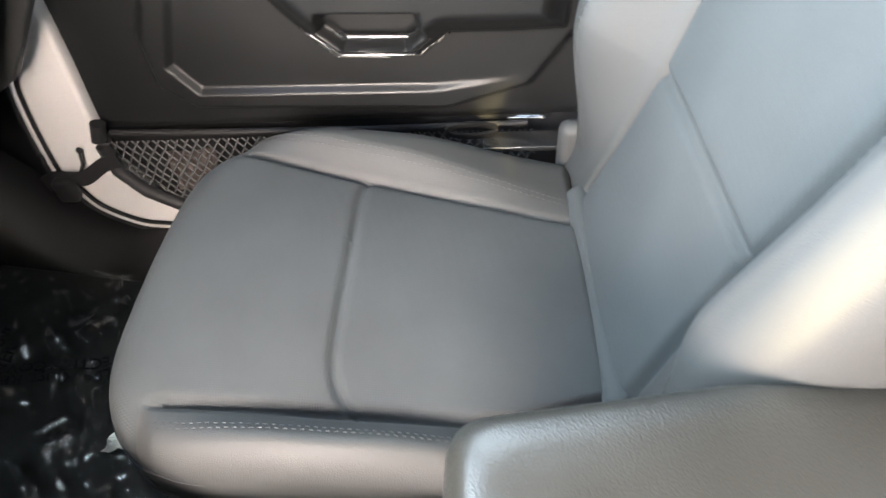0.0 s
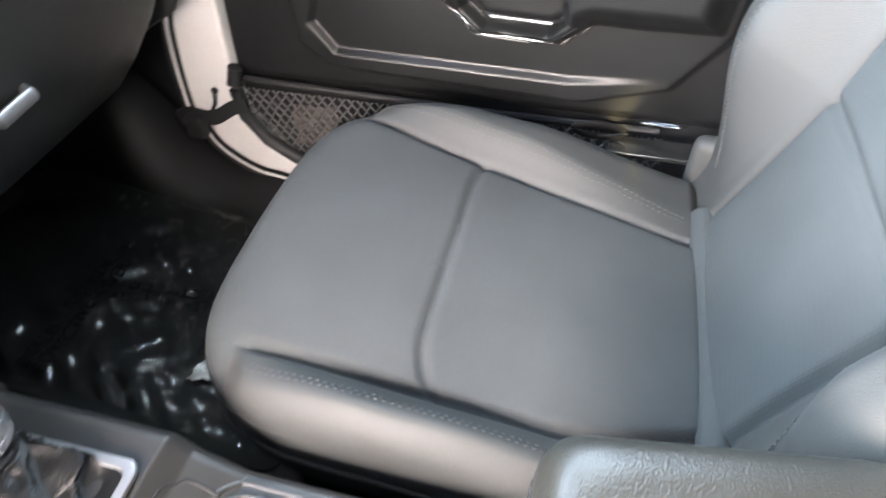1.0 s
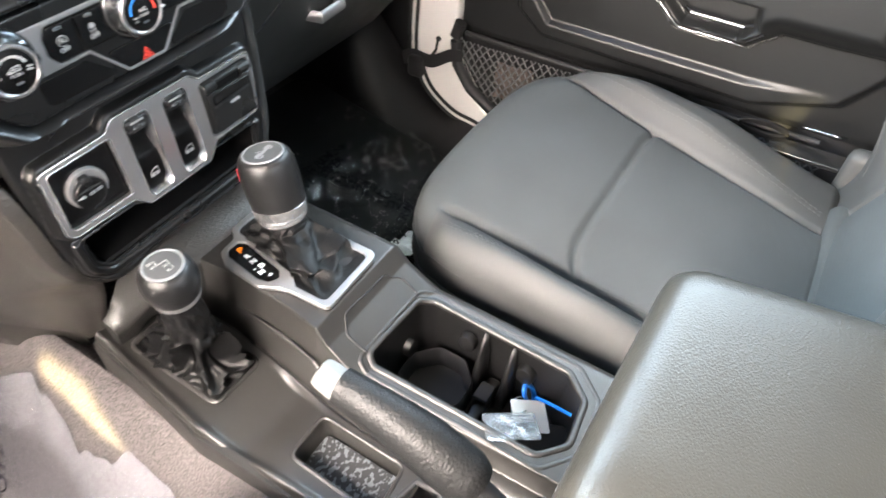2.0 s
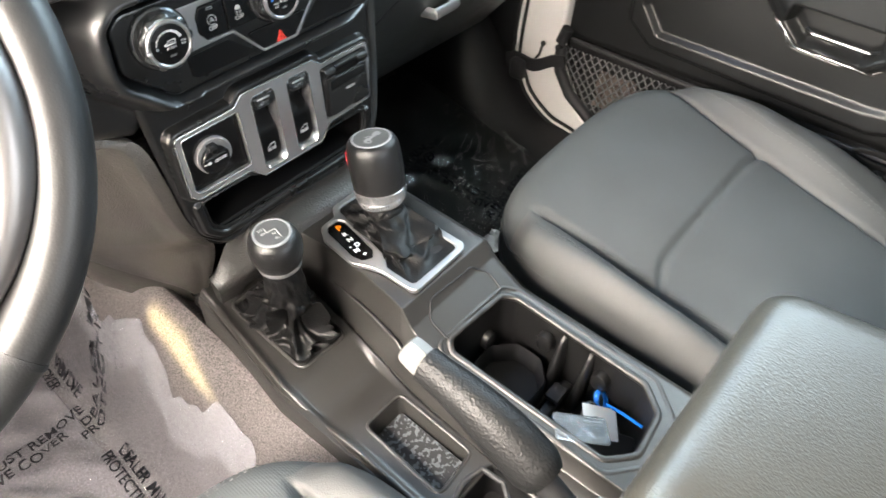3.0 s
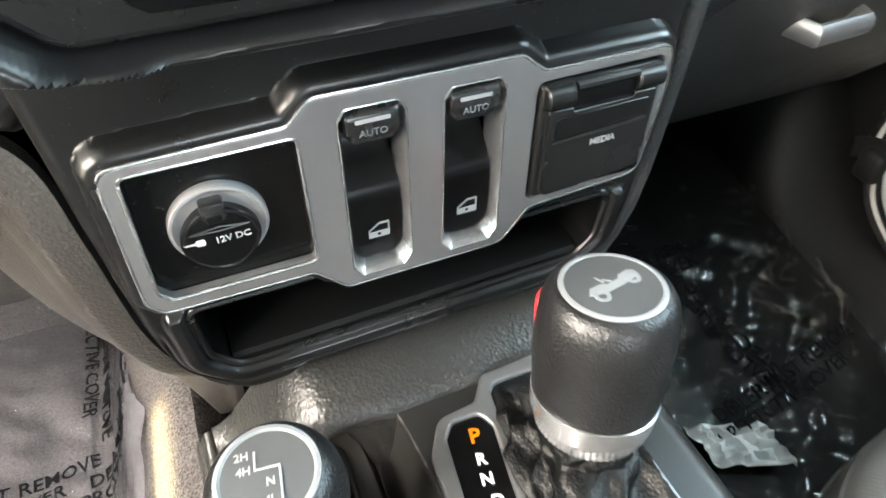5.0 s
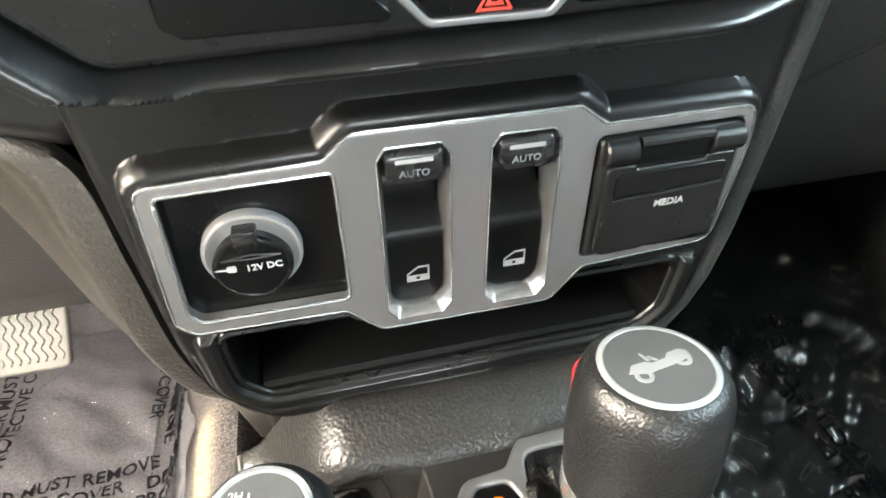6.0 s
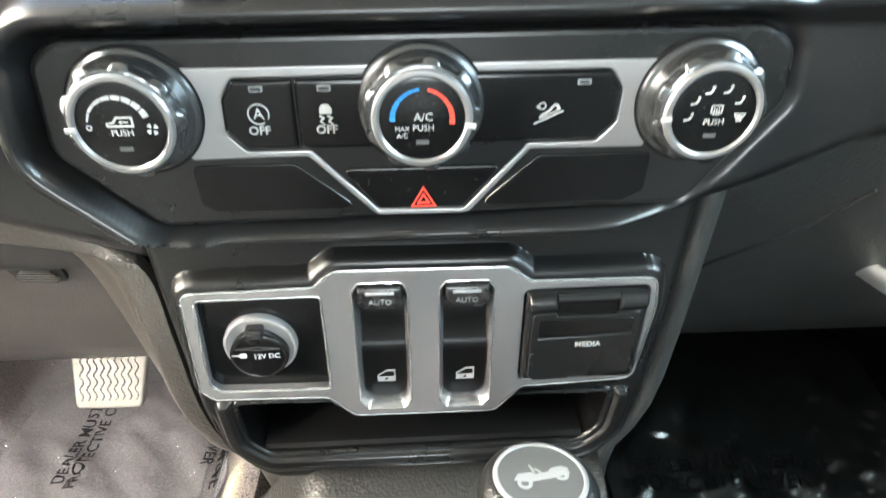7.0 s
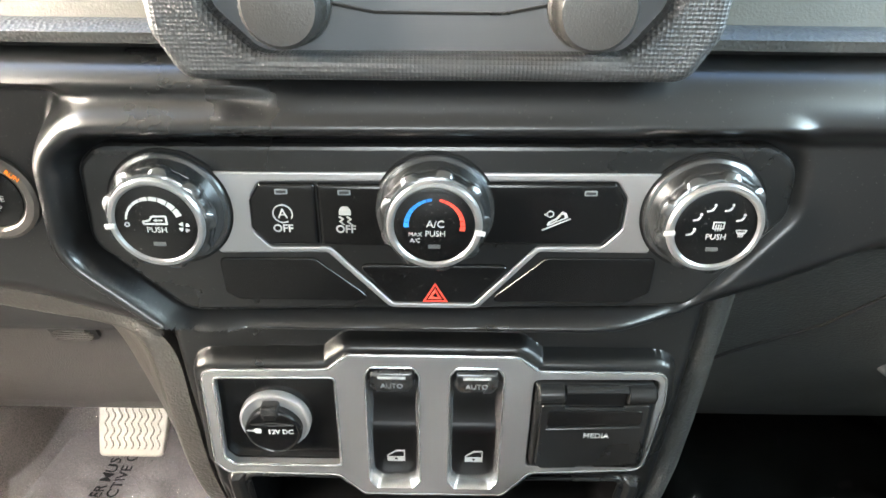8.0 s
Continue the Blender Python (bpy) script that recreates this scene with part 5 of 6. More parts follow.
FY = FY + np.where(dl < rb, rb - np.sqrt(np.maximum(0, rb ** 2 - (rb - dl) ** 2)), 0)
rt = 0.022
dh = high - FZ
FY = FY + np.where(dh < rt, rt - np.sqrt(np.maximum(0, rt ** 2 - (rt - dh) ** 2)), 0) * 1.2
P = np.stack((FX, FY, FZ), -1)
bottom_row = np.stack((sx, np.full(sx.shape, 0.10), low[0] + 0.002), -1)[None]
top_row = np.stack((sx, np.full(sx.shape, 0.09), high[0] + 0.001), -1)[None]
part("fascia", grid_mesh(np.concatenate((bottom_row, P, top_row), 0)), fascia_pl, dash, "", 50)
# upper pad: stitched grained strip and smooth face above it
rings = []
for x in np.linspace(-0.80, 0.80, 60):
    rings.append([(x, 0.030, 0.7230), (x, 0.021, 0.7260), (x, 0.0205, 0.7300), (x, 0.026, 0.7330), (x, 0.036, 0.7338)])
part("upper_strip", loft(rings, caps=False, closed=False), grained, dash, "grained strip along the dash pad", 60)
rings = []
for x in np.linspace(-0.80, 0.80, 30):
    rings.append([(x, 0.032, 0.7320), (x, 0.040, 0.7500), (x, 0.060, 0.7900), (x, 0.110, 0.8300), (x, 0.320, 0.8350)])
part("upper_pad", loft(rings, caps=False, closed=False), material("smooth_grey_dash_skin", (0.034, 0.032, 0.024), 0.58, 0, 0.3, 900, "noise", 0.15, 9), dash, "smooth grey dash face", 60)

# knee panel and glove box
knee_rows = [[(x, 0.062, 0.603), (x, 0.085, 0.600), (x, 0.112, 0.584), (x, 0.134, 0.556), (x, 0.157, 0.515), (x, 0.189, 0.445), (x, 0.226, 0.362), (x, 0.300, 0.286), (x, 0.306, 0.279), (x, 0.316, 0.280), (x, 0.33, 0.31)] for x in np.linspace(-0.76, -0.160, 44)]
part("knee_panel", loft(knee_rows, caps=False, closed=False), kneepl, dash, "grained grey knee panel", 60)
glove_rows = []
for x in np.linspace(0.150, 0.655, 46):
    e = float(smooth(0.60, 0.655, np.array(x))) * 0.03
    glove_rows.append([(x, 0.028 + e, 0.640), (x, 0.050 + e, 0.602), (x, 0.075 + e, 0.565), (x, 0.100 + e, 0.525), (x, 0.140 + e, 0.462), (x, 0.195 + e, 0.392), (x, 0.240 + e, 0.344), (x, 0.248 + e, 0.340), (x, 0.30, 0.355)])
part("glove_box", loft(glove_rows, caps=False, closed=False), grained, dash, "grained black glove box", 50)
part("glove_seam", tube(fine([(0.168, 0.1180, 0.495), (0.185, 0.0985, 0.526), (0.222, 0.0740, 0.566), (0.232, 0.0500, 0.601)], 0.006), 0.0012, 6), dark, dash)
end_cap = [(0.03, 0.64), (0.05, 0.60), (0.075, 0.54), (0.150, 0.440), (0.245, 0.386), (0.40, 0.386), (0.40, 0.72), (0.06, 0.72)]
part("end_cap", plate(rounded(end_cap, 0.01), Matrix(((0, 0, 1, 0.672), (1, 0, 0, 0), (0, 1, 0, 0), (0, 0, 0, 1))), 0.02, 0.004), grained, dash)
part("glove_handle", tube([(0.300, 0.120, 0.508), (0.308, 0.096, 0.506), (0.352, 0.096, 0.508), (0.360, 0.120, 0.510)], 0.0055, 10, squash=1.5), silver, dash, "silver glove box handle")
vent = part("speaker_grille", plate(rounded([(-0.017, -0.012), (0.017, -0.010), (0.019, 0.012), (-0.019, 0.012)], 0.006), facing(-0.2760, 0.1635, 0.486) @ Matrix.Rotation(radians(25), 4, "X"), 0.003), dark, dash, "small slatted grille")
for k in range(6):
    w = 0.013 + 0.003 * math.sin(k)
    part("slat", brick((-w, -0.0006, -0.0008), (w, 0.0006, 0.0016), 0.0004, 1, facing(-0.2760, 0.1627, 0.486) @ Matrix.Rotation(radians(25), 4, "X") @ Matrix.Translation((0.001 * k - 0.003, -0.0085 + 0.0036 * k, 0)) @ Matrix.Rotation(radians(-4), 4, "Z")), kneepl, vent)

# Unseen filler, added to keep light from leaking through the hollow dash.
part("dash_filler", brick((-0.795, 0.135, 0.505), (0.795, 0.72, 0.795), 0.01), dark, dash)
# side covers of the centre stack: the driver's one flares out under the dash, the other is a narrow strip
inner_l = [(-0.46, 0.062, 0.606), (-0.30, 0.062, 0.603), (-0.215, 0.061, 0.591), (-0.170, 0.058, 0.577), (-0.1430, 0.051, 0.561), (-0.1355, 0.044, 0.520), (-0.1315, 0.043, 0.470), (-0.1225, 0.045, 0.437), (-0.1120, 0.052, 0.415), (-0.1050, 0.064, 0.392), (-0.1040, 0.085, 0.350), (-0.1120, 0.115, 0.285)]
outer_l = [(-0.46, 0.102, 0.588), (-0.33, 0.106, 0.580), (-0.268, 0.114, 0.568), (-0.240, 0.128, 0.548), (-0.2275, 0.144, 0.525), (-0.2205, 0.166, 0.482), (-0.2150, 0.186, 0.432), (-0.2120, 0.202, 0.392), (-0.2050, 0.212, 0.352), (-0.1800, 0.196, 0.320), (-0.1520, 0.164, 0.298), (-0.1240, 0.132, 0.278)]


in_c, out_c = through_points(inner_l, 90), through_points(outer_l, 90)
turn_f = np.interp(np.arange(90), [0, 14, 30], [0.0, 0.25, 1.0])[:, None]
face_dir = turn_f * np.array((-1.0, 0, 0)) + (1 - turn_f) * np.array((0, 0, -1.0))
face_w = np.interp(np.arange(90), [0, 20, 34, 58, 70, 89], [0.016, 0.020, 0.0175, 0.0135, 0.008, 0.004])[:, None]
crest = in_c + face_dir / np.linalg.norm(face_dir, axis=1)[:, None] * face_w + np.array((0, 0.0015, 0))
cols = [in_c + np.array((0, 0.008, 0)), in_c, in_c * 0.6 + crest * 0.4 + np.array((0, -0.0006, 0))]
bend_a, bend_b = in_c * 0.25 + crest * 0.75, crest + (out_c - crest) * 0.16
for f in np.linspace(0, 1, 12):
    cols.append(bend_a * (1 - f) ** 2 + crest * 2 * f * (1 - f) + bend_b * f * f)
for f in np.linspace(0.16, 1, 14)[1:]:
    cols.append(crest + (out_c - crest) * f + np.array((-0.008, -0.003, 0.002)) * math.sin(math.pi * (f - 0.16) / 0.84))
cols += [out_c + np.array((-0.002, 0.012, 0.0)), out_c + np.array((0.0, 0.014, 0.0)) - np.interp(np.arange(90), [0, 25, 40], [0.012, 0.012, 0.055])[:, None] * np.array((0, 0, 1.0))]
SIDE_P = np.stack(cols, 1)
part("stack_side", grid_mesh(SIDE_P), side_pl, dash, "grained side cover of the centre stack", 70)
part("side_seam", tube([tuple(p + np.array((-0.0012, 0.0015, -0.0005))) for p in out_c[8:66]], 0.0028, 6), shade_black, dash)
rows = []
for z, xa in ((0.640, 0.139), (0.600, 0.1385), (0.560, 0.1365), (0.520, 0.1345), (0.480, 0.1315), (0.455, 0.1275), (0.435, 0.1205), (0.418, 0.1105), (0.400, 0.108), (0.350, 0.108), (0.26, 0.112)):
    rows.append([(xa + dx, yy, z) for dx, yy in ((-0.001, 0.056), (0.0004, 0.0455), (0.0040, 0.0420), (0.0090, 0.0425), (0.0135, 0.0465), (0.0165, 0.0560), (0.018, 0.08), (0.020, 0.2), (0.022, 0.55))])
part("stack_side", loft(rows, caps=False, closed=False), grained, dash, "grained side cover of the centre stack", 60)

# ---- centre stack lower fascia with the storage slot ----
stack = thing("center_stack", "satin black lower fascia with an open storage slot", "fascia", at=(0, 0.05, 0.42))
fas = rounded([(-0.1378, 0.622), (-0.1345, 0.540), (-0.1305, 0.470), (-0.1240, 0.434), (-0.0990, 0.4045), (0.1020, 0.4055), (0.1250, 0.434), (0.1310, 0.470), (0.1348, 0.540), (0.1378, 0.622)], [0.0, 0.06, 0.06, 0.030, 0.026, 0.026, 0.030, 0.06, 0.06, 0.0])
slot_hole = rounded([(-0.1110, 0.4770), (-0.1085, 0.4430), (-0.0960, 0.4300), (0.0960, 0.4325), (0.1085, 0.4450), (0.1120, 0.4770)], [0.006, 0.012, 0.014, 0.014, 0.012, 0.006])
sil = rounded([(-0.1200, 0.5620), (-0.0540, 0.5640), (-0.0435, 0.5735), (0.0430, 0.5735), (0.0540, 0.5645), (0.1195, 0.5645), (0.1215, 0.5450), (0.1170, 0.4955), (0.0545, 0.4920), (0.0400, 0.4735), (-0.0395, 0.4735), (-0.0535, 0.4885), (-0.1165, 0.4895), (-0.1225, 0.4970)],
              [0.007, 0.006, 0.006, 0.006, 0.006, 0.007, 0.004, 0.008, 0.005, 0.006, 0.006, 0.005, 0.007, 0.004], 4)
fu, fv = np.meshgrid(np.linspace(0, 1, 380), np.linspace(0, 1, 300))
fz = 0.4048 + (0.620 - 0.4048) * fv
left_e = np.interp(fz, [0.4048, 0.410, 0.418, 0.434, 0.452, 0.470, 0.540, 0.622], [-0.0990, -0.1080, -0.1145, -0.1222, -0.1275, -0.1302, -0.1345, -0.1378])
fx = left_e + (-left_e * 1.006 - left_e) * fu
d_edge = inside_distance(fx, fz, fas)
d_slot = -inside_distance(fx, fz, slot_hole)
d_sil = -inside_distance(fx, fz, sil)
fy_ = 0.0405 + np.where(d_edge < 0.006, 0.006 - np.sqrt(np.maximum(0, 0.006 ** 2 - (0.006 - np.clip(d_edge, 0, 0.006)) ** 2)), 0)
# the rounded swelling round the silver plate, and the stepped lips round the slot
lift_w = np.interp(fz, [0.47, 0.50, 0.55, 0.575], [0.0058, 0.0060, 0.0062, 0.0070])
fy_ = fy_ - 0.0094 * np.clip(1 - (np.clip(d_sil - 0.0005, 0, 1) / lift_w) ** 2.6, 0, 1) ** 0.6 * np.where(fz > 0.480, 1, smooth(0.462, 0.480, fz))
fy_ = fy_ - 0.0040 * smooth(0.0120, 0.0085, d_slot) * smooth(0.4800, 0.4740, fz) + 0.0030 * smooth(0.0045, 0.0010, d_slot) * smooth(0.4800, 0.4740, fz)
fy_ = fy_ + 0.0022 * np.exp(-((d_slot - 0.0150) / 0.0012) ** 2) * smooth(0.470, 0.455, fz)
mid_s = inside_distance((fx[:-1, :-1] + fx[1:, 1:]) / 2, (fz[:-1, :-1] + fz[1:, 1:]) / 2, slot_hole) < 0
mid_p = inside_distance((fx[:-1, :-1] + fx[1:, 1:]) / 2, (fz[:-1, :-1] + fz[1:, 1:]) / 2, sil) < 0.0012
part("fascia_plate", grid_mesh(np.stack((fx, fy_, fz), -1), mid_s & mid_p), satin, stack, "", 60)
part("slot_rim", tube([(x, 0.0402, z) for x, z in slot_hole], 0.0020, 8, True), satin, stack)
# Lining, back and mat are near black: the slot's shade is painted.
part("slot_box", loft([[(x * k, y, z - (z - 0.430) * drop) for x, z in slot_hole] for y, k, drop in ((0.0400, 1.0, 0.0), (0.048, 0.99, 0.12), (0.135, 0.95, 0.45))], caps=False), shade_black, stack)
part("slot_back", plate([(-0.112, 0.425), (0.112, 0.425), (0.112, 0.480), (-0.112, 0.480)], facing(0, 0.133, 0), 0.003), shade_black, stack)
part("slot_mat", loft([[(-0.1000, y, z0), (-0.0990, y, z1), (0.0985, y, z1 + 0.0022), (0.1000, y, z0 + 0.0022)] for y, z0, z1 in ((0.0415, 0.4295, 0.4340), (0.0435, 0.4295, 0.4362), (0.0480, 0.4295, 0.4368), (0.1300, 0.4295, 0.4375))]), shade_black, stack, "rubber slot mat, near black for the slot's shade")
apron = []
for x in np.linspace(-0.126, 0.112, 48):
    bend = float(smooth(-0.060, -0.126, np.array(x)))
    by, bz = 0.040 * bend ** 1.4, -0.055 * bend ** 1.2
    away = float(smooth(-0.030, -0.052, np.array(x)))
    apron.append([(x, min(0.060, y + by + away * (0.042 * float(smooth(0.397, 0.375, np.array(z))) + max(0.0, 0.385 - z) * 0.10) * (1.0 if y < 0.01 else 0.0)), z + bz) for y, z in ((0.046, 0.4150), (0.030, 0.4130), (0.012, 0.4075), (0.004, 0.4010), (0.000, 0.3920), (0.000, 0.3300), (0.004, 0.2600), (0.060, 0.2600), (0.060, 0.3900))])
part("apron", loft(apron), roll_pl, stack, "grained roll across the console front", 70)

# silver switch panel
SP = 0.0296
panel = thing("switch_panel", "satin silver switch panel with power outlet and media cover", "switch panel", at=(0, 0.036, 0.47))
h_out = rounded([(-0.1142, 0.5580), (-0.0512, 0.5590), (-0.0512, 0.4955), (-0.1120, 0.4955), (-0.1165, 0.5010)], [0.004, 0.003, 0.003, 0.005, 0.004])
h_med = rounded([(0.0520, 0.5590), (0.1165, 0.5600), (0.1165, 0.5005), (0.0520, 0.4970)], 0.004)


def switch_hole(c, d, low_d, deep=0.0):
    """Outline of a switch opening, drawn in by d at the sides and by low_d at the foot."""
    return rounded([(c - 0.0138 + d, 0.5610 - d), (c - 0.0105 + d, 0.5660 - d), (c + 0.0105 - d, 0.5660 - d), (c + 0.0138 - d, 0.5610 - d), (c + 0.0140 - d, 0.4845 + low_d), (c + 0.0100 - d, 0.4785 + low_d), (c - 0.0100 + d, 0.4785 + low_d), (c - 0.0140 + d, 0.4845 + low_d)], 0.0025)


h_sw = [switch_hole(c, 0.0, 0.0) for c in (-0.0215, 0.0225)]
part("silver_plate", plate(sil, facing(0, SP, 0), 0.006, 0.0010, [h_out, h_med, *h_sw]), silver, panel)
part("edge_trim", tube([(x, SP + 0.0003, z) for x, z in h_out], 0.0008, 8, True), bright_silver, panel)
part("edge_trim", tube([(x, SP + 0.0006, z) for x, z in sil], 0.0008, 8, True), bright_silver, panel)
for c in (-0.0215, 0.0225):
    part("edge_chamfer", loft([[(x, y, z) for x, z in switch_hole(c, d, b)] for d, b, y in ((-0.0006, -0.0006, SP - 0.0001), (0.0, 0.0, SP - 0.0004), (0.0021, 0.0036, SP + 0.0062), (0.0023, 0.0040, SP + 0.0140))], caps=False), bright_silver, panel, "bright chamfered edge", 30)
part("outlet_panel", plate(h_out, facing(0, 0.0355, 0), 0.003), gloss, panel)


def window_switch(cx):
    w = 0.0122
    sw = part("window_switch", loft([[(cx + x, y, z) for x in (-w, w)] + [(cx + w, 0.060, z), (cx - w, 0.060, z)] for y, z in
                                     ((0.0375, 0.4790), (0.0362, 0.4860), (0.0352, 0.5000), (0.0350, 0.5150), (0.0356, 0.5200), (0.0372, 0.5228), (0.0405, 0.5262), (0.0440, 0.5310), (0.0520, 0.5370), (0.0530, 0.5430), (0.0520, 0.5468), (0.0500, 0.5490), (0.0400, 0.5660))]), switch_pl, panel, "black window switch", 60)
    rows_ = []
    for y, z0, z1, k in ((0.0430, 0.5490, 0.5648, 1.0), (0.0320, 0.5490, 0.5650, 1.0), (0.0300, 0.5496, 0.5640, 0.97), (0.0290, 0.5510, 0.5622, 0.93)):
        rows_.append([(cx + x, y, z) for x, z in rounded([(-0.0116 * k, z0 + 0.0040), (-0.0080 * k, z0), (0.0080 * k, z0), (0.0116 * k, z0 + 0.0040), (0.0114 * k, z1 - 0.001), (-0.0114 * k, z1 - 0.001)], 0.0018, 3)])
    paddle = part("paddle", loft(rows_), frame_pl, sw, "", 40)
    tilt = facing(cx, 0.0288, 0.5600)
    part("mark", plate(rounded([(-0.0072, -0.0009), (0.0072, -0.0009), (0.0072, 0.0009), (-0.0072, 0.0009)], 0.0005), tilt, 0.0004), white_ink, paddle)
    part("auto_text", lettering("AUTO", 0.0042, facing(cx, 0.0288, 0.5545)), grey_ink, paddle)
    part("paddle_tip", tube([(cx - 0.0100, 0.0440, 0.5468), (cx, 0.0432, 0.5462), (cx + 0.0100, 0.0440, 0.5468)], 0.0006, 6), satin, sw)
    icon = plate([(-0.0050, -0.0030), (0.0050, -0.0030), (0.0050, 0.0034), (0.0000, 0.0034), (-0.0050, 0.0004)], facing(cx + 0.0005, 0.0347, 0.4985) @ Matrix.Diagonal((1, 1.3, 1, 1)), 0.0003, 0, [[(-0.0043, -0.0004), (0.0043, -0.0004), (0.0043, 0.0027), (0.0002, 0.0027), (-0.0043, 0.0002)], [(-0.0008, -0.0024), (0.0008, -0.0024), (0.0008, -0.0010), (-0.0008, -0.0010)]])
    part("window_icon", icon, white_ink, sw)


window_switch(-0.0215)
window_switch(0.0225)

# power outlet
OM = facing(-0.0870, 0.0385, 0.5245)
outlet = part("power_outlet", lathe([(0.0186, 0.0), (0.0192, 0.0030), (0.0192, 0.0062), (0.0186, 0.0074), (0.0176, 0.0076), (0.0158, 0.0062), (0.0115, 0.0056)], OM @ Matrix.Translation((0.0010, 0.0014, 0)), 56), satin_metal("pale_silver_paint", (0.36, 0.36, 0.365), 0.28, 0.50), panel, "bright outlet ring", 40)
part("cap", lathe([(0.0148, 0.0010), (0.0152, 0.0050), (0.0152, 0.0092), (0.0146, 0.0104), (0.0138, 0.0108), (0.0132, 0.0104), (0.0010, 0.0104)], OM @ Matrix.Translation((0.0004, -0.0028, 0)), 60, lambda a, h: 1 + 0.02 * math.cos(4 * a - 0.4) * (h > 0.004)), gloss, outlet, "black outlet cap", 25)
hinge = part("hinge", brick((-0.0046, 0.0078, 0.003), (0.0046, 0.0158, 0.0122), 0.0014, 2, OM), frame_pl, outlet)
# Solid near-black block; its colour stands for the shaded hinge slot.
part("hinge_gap", brick((-0.0028, 0.0072, 0.006), (0.0028, 0.0108, 0.0125), 0.0005, 2, OM), shade_black, hinge)
for dz in (0.0022, 0.0042):
    part("grip_line", tube([OM @ Vector((-0.0110, 0.0028, 0.0105)), OM @ Vector((0.0004, dz, 0.0106)), OM @ Vector((0.0118, 0.0026, 0.0105))], 0.00035, 6), satin, outlet)
part("outlet_text", lettering("12V DC", 0.0042, OM @ Matrix.Translation((0.0046, -0.0022, 0.0107)) @ Matrix.Rotation(radians(1), 4, "Z"), 0.0001), white_ink, outlet)
part("plug_icon", joined([plate([(-0.0140, -0.0012), (-0.0095, -0.0016), (-0.0095, -0.0008), (-0.0140, -0.0005)], OM @ Matrix.Translation((0, -0.0006, 0.0107)), 0.0003), plate(rounded([(-0.0095, -0.0026), (-0.0058, -0.0026), (-0.0058, 0.0004), (-0.0095, 0.0004)], 0.001), OM @ Matrix.Translation((0, -0.0006, 0.0107)), 0.0003)]), white_ink, outlet)

# media cover
media = part("media_cover", brick((0.0528, 0.0270, 0.4985), (0.1156, 0.0420, 0.5585), 0.0030), satin, panel, "black hinged media cover")
lid_m = rounded([(0.0560, 0.5465), (0.0685, 0.5465), (0.0690, 0.5445), (0.0995, 0.5450), (0.1000, 0.5470), (0.1130, 0.5470), (0.1130, 0.5250), (0.1120, 0.5040), (0.0890, 0.5015), (0.0870, 0.5025), (0.0800, 0.5022), (0.0785, 0.5008), (0.0590, 0.5000), (0.0560, 0.5040)], [0.003, 0.001, 0.001, 0.001, 0.001, 0.003, 0.001, 0.004, 0.001, 0.001, 0.001, 0.001, 0.004, 0.003])
part("lid_face", plate(lid_m, facing(0, 0.0252, 0), 0.004, 0.0012), satin, media)
part("lid_panel", plate(rounded([(0.0600, 0.5428), (0.1095, 0.5435), (0.1095, 0.5338), (0.0840, 0.5332), (0.0600, 0.5312)], 0.0025), facing(0, 0.0247, 0), 0.0020, 0.0007), gloss, media)
for x0, x1 in ((0.0540, 0.0682), (0.1000, 0.1148)):
    part("hinge_block", tube([(x0, 0.0285, 0.5523), (x0 + 0.001, 0.0285, 0.5523), (x1 - 0.001, 0.0285, 0.5526), (x1, 0.0285, 0.5526)], [0.0048, 0.0057, 0.0057, 0.0048], 18), satin, media)
# Solid near-black block painted as the shaded recess behind the bar.
part("hinge_recess", brick((0.0684, 0.0255, 0.5462), (0.0998, 0.0290, 0.5580), 0.001), shade_black, media)
part("hinge_bar", tube([(0.0684, 0.0262, 0.5560), (0.0998, 0.0262, 0.5564)], 0.0024, 10), satin, media)
part("crease", tube([(0.0600, 0.0250, 0.5300), (0.086, 0.0244, 0.5318), (0.1095, 0.0250, 0.5326)], 0.0007, 6), satin, media)
part("media_text", lettering("MEDIA", 0.0047, facing(0.0868, 0.0248, 0.5258), 0.0001), white_ink, media)
for x0, z0, sgn in ((0.0572, 0.516, 1), (0.1118, 0.518, -1)):
    part("grip_notch", tube([(x0 + 0.0012 * sgn, 0.0250, z0 + 0.0045), (x0, 0.0250, z0 + 0.0030), (x0, 0.0250, z0 - 0.0030), (x0 + 0.0012 * sgn, 0.0250, z0 - 0.0045)], 0.0005, 6), satin, media)

# ---- climate panel ----
PY = 0.0150
climate = thing("climate_panel", "black climate panel with three round knobs and silver trim", "control panel", at=(0, 0.015, 0.61))
inner_hex = [(x * 0.999, 0.651 + (z - 0.651) * 0.997) for x, z in hex_r]
part("face_plate", plate(inner_hex, facing(0, PY - 0.0026, 0), 0.009, 0.0026), satin, climate)
trim_out = rounded([(-0.0900, 0.6785), (0.0925, 0.6800), (0.0915, 0.6440), (0.0450, 0.6440), (0.0200, 0.6148), (-0.0190, 0.6148), (-0.0450, 0.6425), (-0.0915, 0.6415)], [0.002, 0.002, 0.002, 0.003, 0.006, 0.006, 0.003, 0.002])
trim_in = rounded([(-0.0705, 0.6745), (0.0740, 0.6765), (0.0790, 0.6690), (0.0785, 0.6550), (0.0715, 0.6470), (0.0438, 0.6465), (0.0184, 0.6174), (-0.0178, 0.6174), (-0.0438, 0.6452), (-0.0690, 0.6450), (-0.0748, 0.6520), (-0.0745, 0.6680)], 0.003)
part("silver_trim", plate(trim_out, facing(0, PY - 0.0035, 0), 0.006, 0.0008, [trim_in]), silver, climate)
